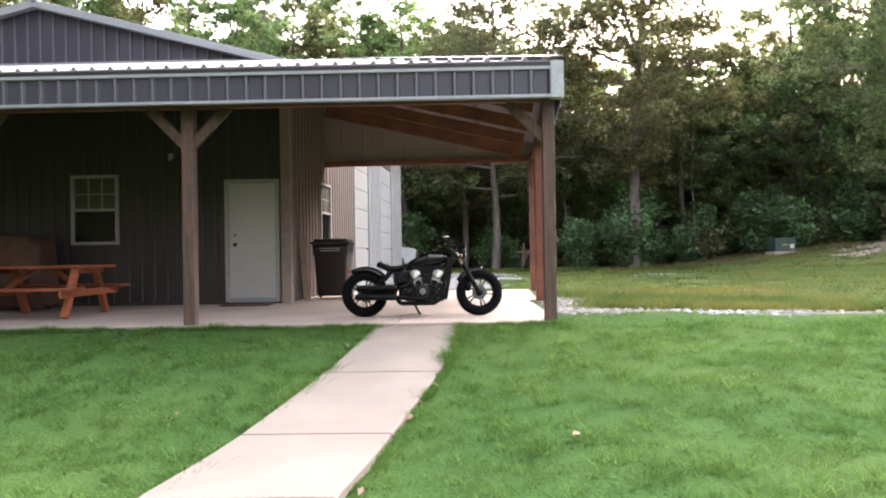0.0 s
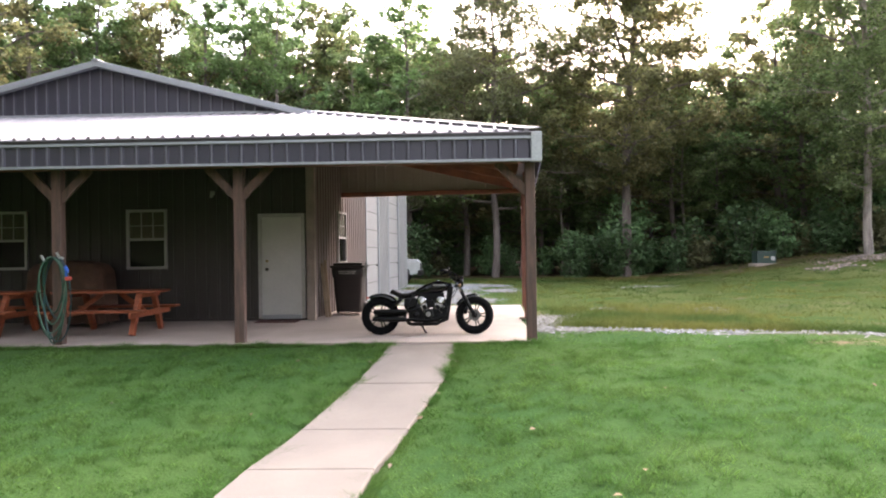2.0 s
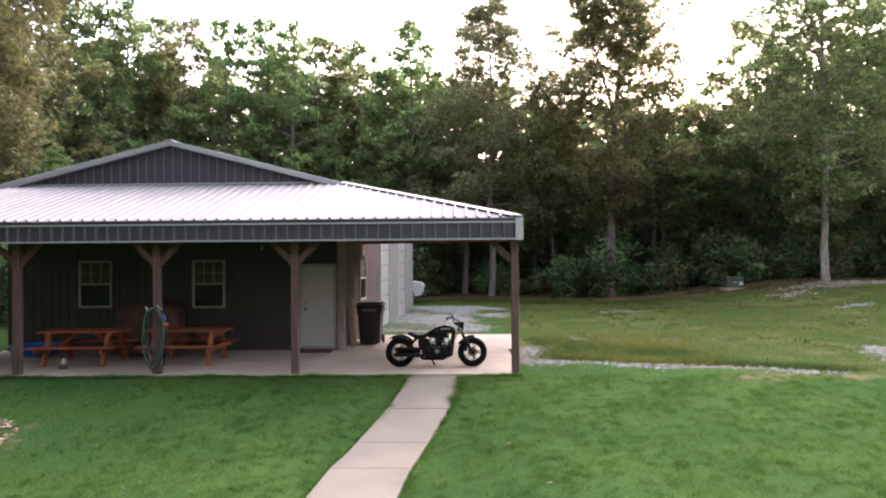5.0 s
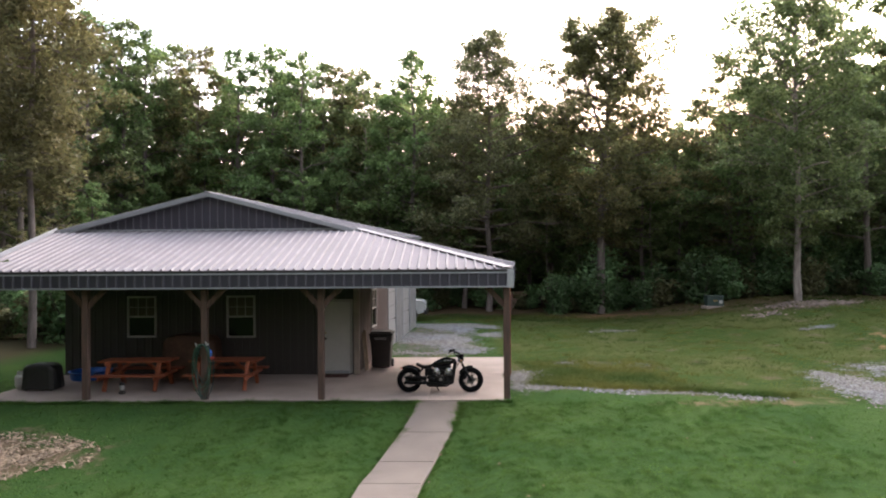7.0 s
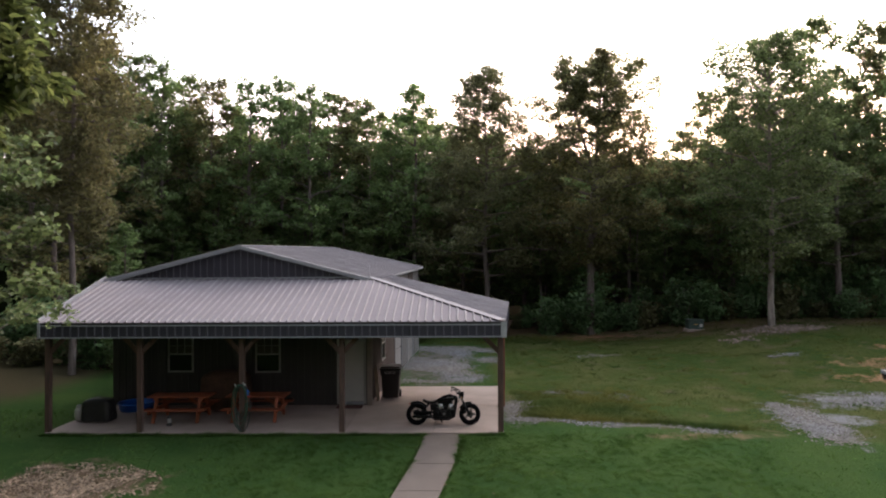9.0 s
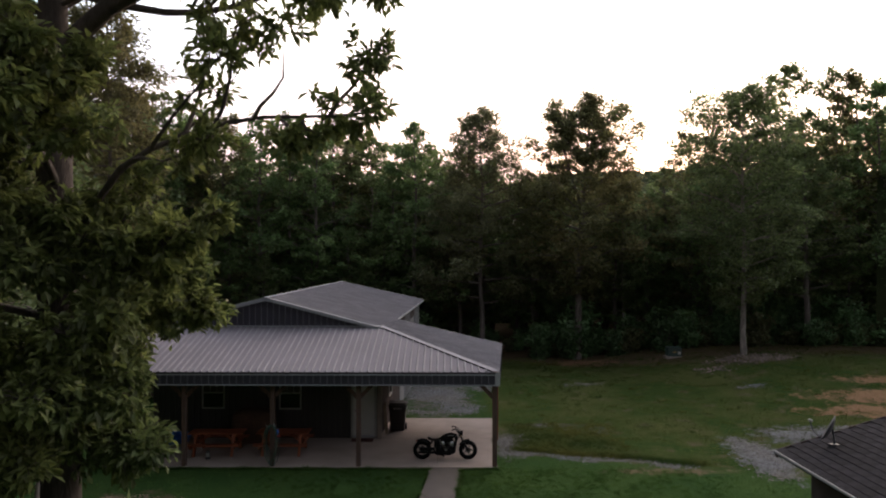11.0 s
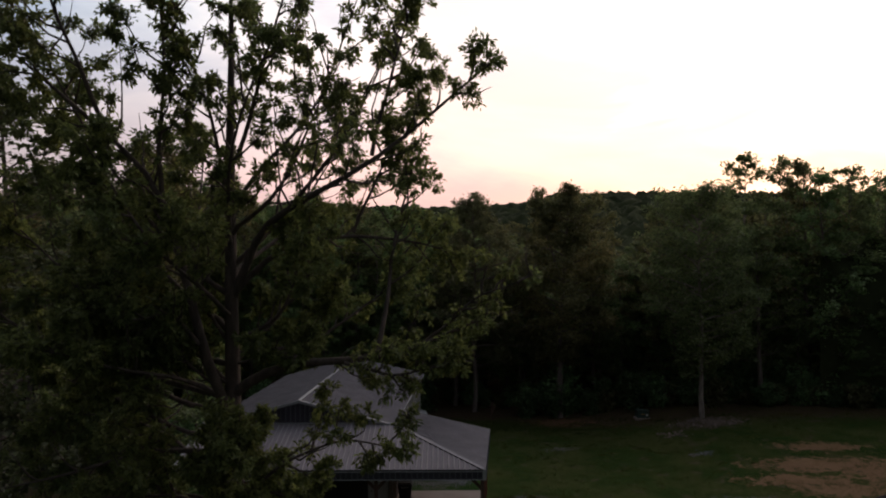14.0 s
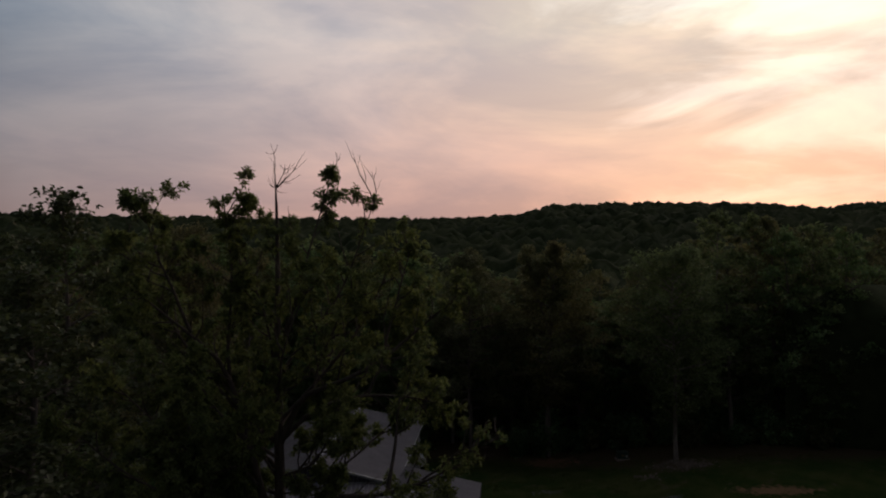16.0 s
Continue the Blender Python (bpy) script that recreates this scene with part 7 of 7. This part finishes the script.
def lawn():
    rng = np.random.default_rng(3)
    parts = []
    for n, x0, x1, y0, y1, h, w in ((560000, -8.2, 7.4, -8.2, -0.12, 0.042, 0.0085), (95000, -13.5, 13, -9.5, 1.2, 0.045, 0.024), (90000, -18, 12, -16, -7.0, 0.05, 0.034),
                                    (14000, -19, -13.1, -6, 3, 0.09, 0.03), (52000, -13.0, 0.1, -0.30, -0.13, 0.062, 0.010), (-1, 0, 0, -9.0, -0.3, 0.07, 0.009), (0, -7.5, 6.5, -7.5, -0.3, 0.075, 0.009)):
        if n < 0:      # a fringe that hangs over the edges of the path
            y = rng.uniform(y0, y1, 42000)
            x = np.interp(-y, (0, 1, 2, 3.5, 5, 7, 14), (-1.62, -1.67, -1.80, -2.08, -2.31, -2.44, -2.6)) + np.where(rng.random(42000) < 0.5, -1, 1) * (0.52 + 0.10 * rng.random(42000) ** 2)
        elif n:
            x, y = rng.uniform(x0, x1, n), rng.uniform(y0, y1, n)
            fade = np.minimum(np.minimum(x - x0, x1 - x), y - y0) / 2.2 if h != 0.062 else np.ones(n)
            keep = rng.random(n) < np.clip(fade, 0, 1)
            x, y = x[keep], y[keep]
        else:      # longer tufts here and there
            cx, cy = np.repeat(rng.uniform(x0, x1, 800), 60), np.repeat(rng.uniform(y0, y1, 800), 60)
            x, y = cx + rng.standard_normal(len(cx)) * 0.07, np.minimum(cy + rng.standard_normal(len(cx)) * 0.06, -0.14)
        edge = 0.03 * np.sin(y * 7.0) + 0.03 * np.sin(y * 17.0 + x) - 0.05 * rng.random(len(y)) ** 3
        ok = ~on_path(x, y, -0.03 + edge) & ~((x > -13.0) & (x < 0.12) & (y > -0.13)) & clumped(rng, x, y, 9.0, 0.5) & ~((x > 0) & (y > 1.25 + 0.12 * np.sin(x * 1.7) + 0.12 * np.sin(x * 9) - 0.28 * np.maximum(0, x - 1.5)))
        bare = ((x + 10.5) / 1.8) ** 2 + ((y + 3.1) / 0.9) ** 2 < 1 + 0.5 * np.sin(x * 5) * np.sin(y * 6)
        ok &= ~(bare & (rng.random(len(x)) < 0.72)) & ~((x > 4.6) & (y < -10.5))
        tuft = 0.5 + 0.5 * np.sin(9.1 * x + 2 * np.sin(5.3 * y)) * np.sin(8.3 * y + 2 * np.sin(6.1 * x))
        parts.append(blades(rng, x[ok], y[ok], h * (0.40 + 1.15 * tuft[ok] ** 1.5), w))
    off, V, F = 0, [], []
    for v, f in parts:
        V.append(v)
        F.append(f + off)
        off += len(v)
    tagged(raw("lawn_grass", np.concatenate(V), np.concatenate(F), GRASS), "short green mown lawn grass in soft tufts", "grass", kind="stuff")


def strip_mid(x):
    """The line of the gravel strip along the lawn."""
    return 1.6 + 0.12 * np.sin(x * 1.7) - 0.28 * np.maximum(0, x - 1.5)


def gravel_mask(x, y):
    """Where stones lie: a strip along the lawn's edge, the yard behind the porch, a patch of drive."""
    c = strip_mid(x)
    strip = (x > 0.15) & (x < 6.4) & (np.abs(y - c) < 0.19 + 0.13 * np.sin(x * 2.3 + 1.0)) & (np.sin(x * 5.1) + np.sin(y * 9 + x) > -1.1)
    side = (x > 0.2 + 0.045 * y) & (x < 1.0 + 0.2 * np.sin(y * 2)) & (y > 1.4) & (y < 4.2)
    yard = (x > -3.6) & (x < -0.6 + 0.5 * np.sin(y * 0.8)) & (y > 7.9) & (y < 19) & (np.sin(x * 1.7 + y) + np.sin(y * 1.1) > -0.6)
    yard2 = (x > -0.9) & (x < 0.6) & (y > 12) & (y < 18) & (np.sin(x * 2.1) + np.sin(y * 1.9) > 0.5)
    drive = ((x - 9.3 - 0.12 * (y - 1.3)) / 0.62) ** 2 + ((y - 1.3) / 2.7) ** 2 < 1 + 0.35 * np.sin(x * 4) * np.sin(y * 3)
    drive2 = (((x - 12.7) / 2.3) ** 2 + ((y - 4.5 - 0.25 * (x - 12.7)) / 1.1) ** 2 < 1 + 0.4 * np.sin(x * 3) * np.sin(y * 4)) & (np.sin(x * 2.1 - y * 3) + np.sin(y * 5 + x) > -0.1)
    pools = (((x - 5.9) / 1.0) ** 2 + ((y - 15.2) / 0.45) ** 2 < 0.7 + 0.6 * np.sin(x * 6) * np.sin(y * 7)) & (np.sin(x * 11 + 3 * np.sin(y * 7)) > 0.1)
    pools |= ((x - 13.8) / 0.7) ** 2 + ((y - 12.5) / 0.3) ** 2 < 0.7 + 0.6 * np.sin(x * 8) * np.sin(y * 9)
    track = (x > 2) & (x < 5.2) & (np.abs(y - 6.9 + 0.45 * x) < 0.45) & (np.sin(x * 6) + np.sin(y * 11) > 1.15)
    return strip | side | yard | yard2 | drive | drive2 | pools | track


def mound_mask(x, y):
    """The heap of stones under the oak at the meadow's edge."""
    heap = ((x - 16.6) / 2.6) ** 2 + ((y - 18.6) / 1.3) ** 2 < 0.8 + 0.5 * np.sin(x * 3) * np.sin(y * 5)
    tail = ((x - 13.4) / 1.2) ** 2 + ((y - 16.6) / 0.7) ** 2 < 0.5 + 0.6 * np.sin(x * 5) * np.sin(y * 6)
    return (heap | tail) & (np.sin(x * 7 + y * 3) + np.sin(y * 9 - x * 2) > -0.6)


def stones(name, seed, mask, n, area, size, mat, label):
    """Three-sided chips strewn where the mask allows, thinner in patches."""
    rng = np.random.default_rng(seed)
    x, y = rng.uniform(area[0], area[1], n), rng.uniform(area[2], area[3], n)
    jx, jy = rng.standard_normal(n) * 0.22, rng.standard_normal(n) * 0.16
    patchy = 0.5 + 0.5 * np.sin(x * 3.1 + 2 * np.sin(y * 2.3)) * np.sin(y * 3.7 + 1.5 * np.sin(x * 1.9))
    ok = mask(x + jx, y + jy) & (rng.random(n) < 0.25 + 0.75 * patchy) & ~((x < 0.12 + 0.045 * y) & (x > -4.2) & (y < 6.97) & (y > -0.2))
    x, y = x[ok], y[ok]
    n = len(x)
    s = size * (0.55 + rng.random(n) ** 2)
    base = np.array([(1, 0, 0), (-0.5, 0.87, 0), (-0.5, -0.87, 0), (0.1, 0.1, 0.8)], dtype=float)
    a = rng.random(n) * 6.28
    ca, sa = np.cos(a), np.sin(a)
    V = np.empty((n, 4, 3))
    bx, by = base[:, 0] * 1.0, base[:, 1]
    jit = 1 + 0.5 * (rng.random((n, 4)) - 0.5)
    V[:, :, 0] = x[:, None] + s[:, None] * jit * (bx * ca[:, None] - by * sa[:, None]) * 1.5
    V[:, :, 1] = y[:, None] + s[:, None] * jit * (bx * sa[:, None] + by * ca[:, None]) * 1.5
    V[:, :, 2] = ground_z(x, y)[:, None] + 0.004 + s[:, None] * base[:, 2] * jit + 0.01 * rng.random(n)[:, None]
    i = np.arange(n)[:, None] * 4
    F = np.concatenate([i + [0, 1, 3], i + [1, 2, 3], i + [2, 0, 3]], 1).reshape(-1, 3)
    tagged(raw(name, V.reshape(-1, 3), F, mat), label, "gravel", kind="stuff")


def meadow():
    rng = np.random.default_rng(9)
    n = 260000
    x, y = rng.uniform(-4.0, 30, n), rng.uniform(-1.5, 25, n)
    ok = ((y > strip_mid(x) + 0.1) | (x < 0)) & (y > -1.5 + 0.4 * np.sin(x * 3)) & (y > np.where(x < 0.5, 1.2, -9)) & ~((x < 0.45 + 0.045 * y) & (y < 7.2)) & ~((x < -3.2) & (y < 20)) & clumped(rng, x, y, 1.1, 0.35)
    ok &= ~(gravel_mask(x, y) & (rng.random(n) < 0.86)) & ~((((x - 18) / 4.2) ** 2 + ((y - 10.5) / 2.6) ** 2 < 1) & (rng.random(n) < 0.75))
    ok &= ~((y + 0.45 * np.clip(x - 3, 0, 9) + 0.8 * np.sin(x * 1.3) > 24.4) & (rng.random(n) < 0.7))
    x, y = x[ok], y[ok]
    tall_ = np.where((y > 20) | ((y > 2.2) & (y < 4.5) & (x < 4)), 0.12, 0.055)
    # weeds in clumps, thick along the gravel's far edge
    k = 1500
    wx = np.concatenate([rng.uniform(0.9, 7.0, 420), rng.uniform(0.8, 5.0, 430), rng.uniform(1, 22, k - 850)])
    wy = np.concatenate([strip_mid(wx[:420]) + 0.35 + 0.25 * rng.random(420) ** 2, rng.uniform(2.0, 6.0, 430), rng.uniform(3, 24, k - 850)])
    tall_ = np.concatenate([tall_, np.repeat(0.05 + 0.11 * rng.random(k) ** 1.5, 34)])
    spot = np.repeat(0.07 + 0.13 * rng.random(k), 34)
    x = np.concatenate([x, np.repeat(wx, 34) + rng.standard_normal(k * 34) * spot * 1.3])
    y = np.concatenate([y, np.repeat(wy, 34) + rng.standard_normal(k * 34) * spot])
    V, F = blades(rng, x, y, tall_, 0.018, 0.9)
    tagged(raw("meadow_grass", V, F, HAY), "rough yellow-green meadow grass and weeds", "grass", kind="stuff")


lawn()
stones("gravel", 6, gravel_mask, 420000, (-4, 20, -4, 21), 0.026, STONE, "loose pale grey gravel stones")
stones("mound_stones", 7, mound_mask, 9000, (11, 20, 14.5, 21), 0.062, RUBBLE, "pale brown stones heaped round an oak's foot")
meadow()


def fallen_leaves():
    """A few dry leaves on the lawn and along the path."""
    rng = np.random.default_rng(15)
    n = 60
    x, y = rng.uniform(-9, 7, n), rng.uniform(-8, -0.4, n)
    side = rng.random(n) < 0.35
    mid = np.interp(-y, (0, 1, 2, 3.5, 5, 7, 14), (-1.62, -1.67, -1.80, -2.08, -2.31, -2.44, -2.6))
    x = np.where(side, mid + np.where(rng.random(n) < 0.5, -1, 1) * (0.5 + 0.12 * rng.random(n)), x)
    ok = ~on_path(x, y, -0.06)
    x, y = x[ok], y[ok]
    n = len(x)
    c = np.stack([x, y, ground_z(x, y) + 0.035 + 0.012 * rng.random(n)], -1)
    a = rng.random(n) * 6.28
    d = np.stack([np.cos(a), np.sin(a), rng.standard_normal(n) * 0.3], -1) * (0.022 + 0.022 * rng.random((n, 1)))
    s = np.stack([-np.sin(a), np.cos(a), rng.standard_normal(n) * 0.3], -1) * (0.012 + 0.012 * rng.random((n, 1)))
    lift = np.array((0, 0, 0.008))
    V = np.stack([c - d, c + s + lift, c + d, c - s + lift], 1).reshape(-1, 3)
    i = np.arange(n)[:, None] * 4
    F = np.concatenate([i + [0, 1, 2], i + [0, 2, 3]], 1).reshape(-1, 3)
    dry = material("dry brown leaf", (0.10, 0.052, 0.026), 0.8, 0, 0.3, 6, island=0.5, second=(0.13, 0.095, 0.05))
    tagged(raw("fallen_leaves", V, F, dry), "scattered dry brown fallen leaves on the lawn", "leaves", kind="stuff")


fallen_leaves()


def wood_chips():
    """Pale chips strewn over the bare soil of the lawn."""
    rng = np.random.default_rng(23)
    n = 4200
    a, r = rng.random(n) * 6.28, rng.random(n) ** 0.7
    x, y = -10.6 + 2.2 * r * np.cos(a), -3.1 + 1.1 * r * np.sin(a)
    ok = np.sin(x * 3.1 + 2 * np.sin(y * 2.7)) * np.sin(y * 4.3 + np.sin(x * 2.3)) > -0.5 + 1.1 * (r - 0.5) + rng.standard_normal(n) * 0.35
    x, y = x[ok], y[ok]
    n = len(x)
    c = np.stack([x, y, ground_z(x, y) + 0.012 + 0.02 * rng.random(n)], -1)
    a = rng.random(n) * 6.28
    d = np.stack([np.cos(a), np.sin(a), rng.standard_normal(n) * 0.25], -1) * (0.02 + 0.05 * rng.random((n, 1)) ** 2)
    w = np.stack([-np.sin(a), np.cos(a), rng.standard_normal(n) * 0.4], -1) * (0.008 + 0.012 * rng.random((n, 1)))
    V = np.stack([c - d - w, c + d - w, c + d + w, c - d + w, c + np.array((0, 0, 0.012))], 1).reshape(-1, 3)
    i = np.arange(n)[:, None] * 5
    F = np.concatenate([i + [0, 1, 4], i + [1, 2, 4], i + [2, 3, 4], i + [3, 0, 4]], 1).reshape(-1, 3)
    chip = material("pale wood chips", (0.25, 0.185, 0.13), 0.9, 0, 0.3, 3, island=0.5, second=(0.15, 0.11, 0.076))
    tagged(raw("wood_chips", V, F, chip), "pale wood chips scattered over bare soil", "wood chips", kind="stuff")


wood_chips()
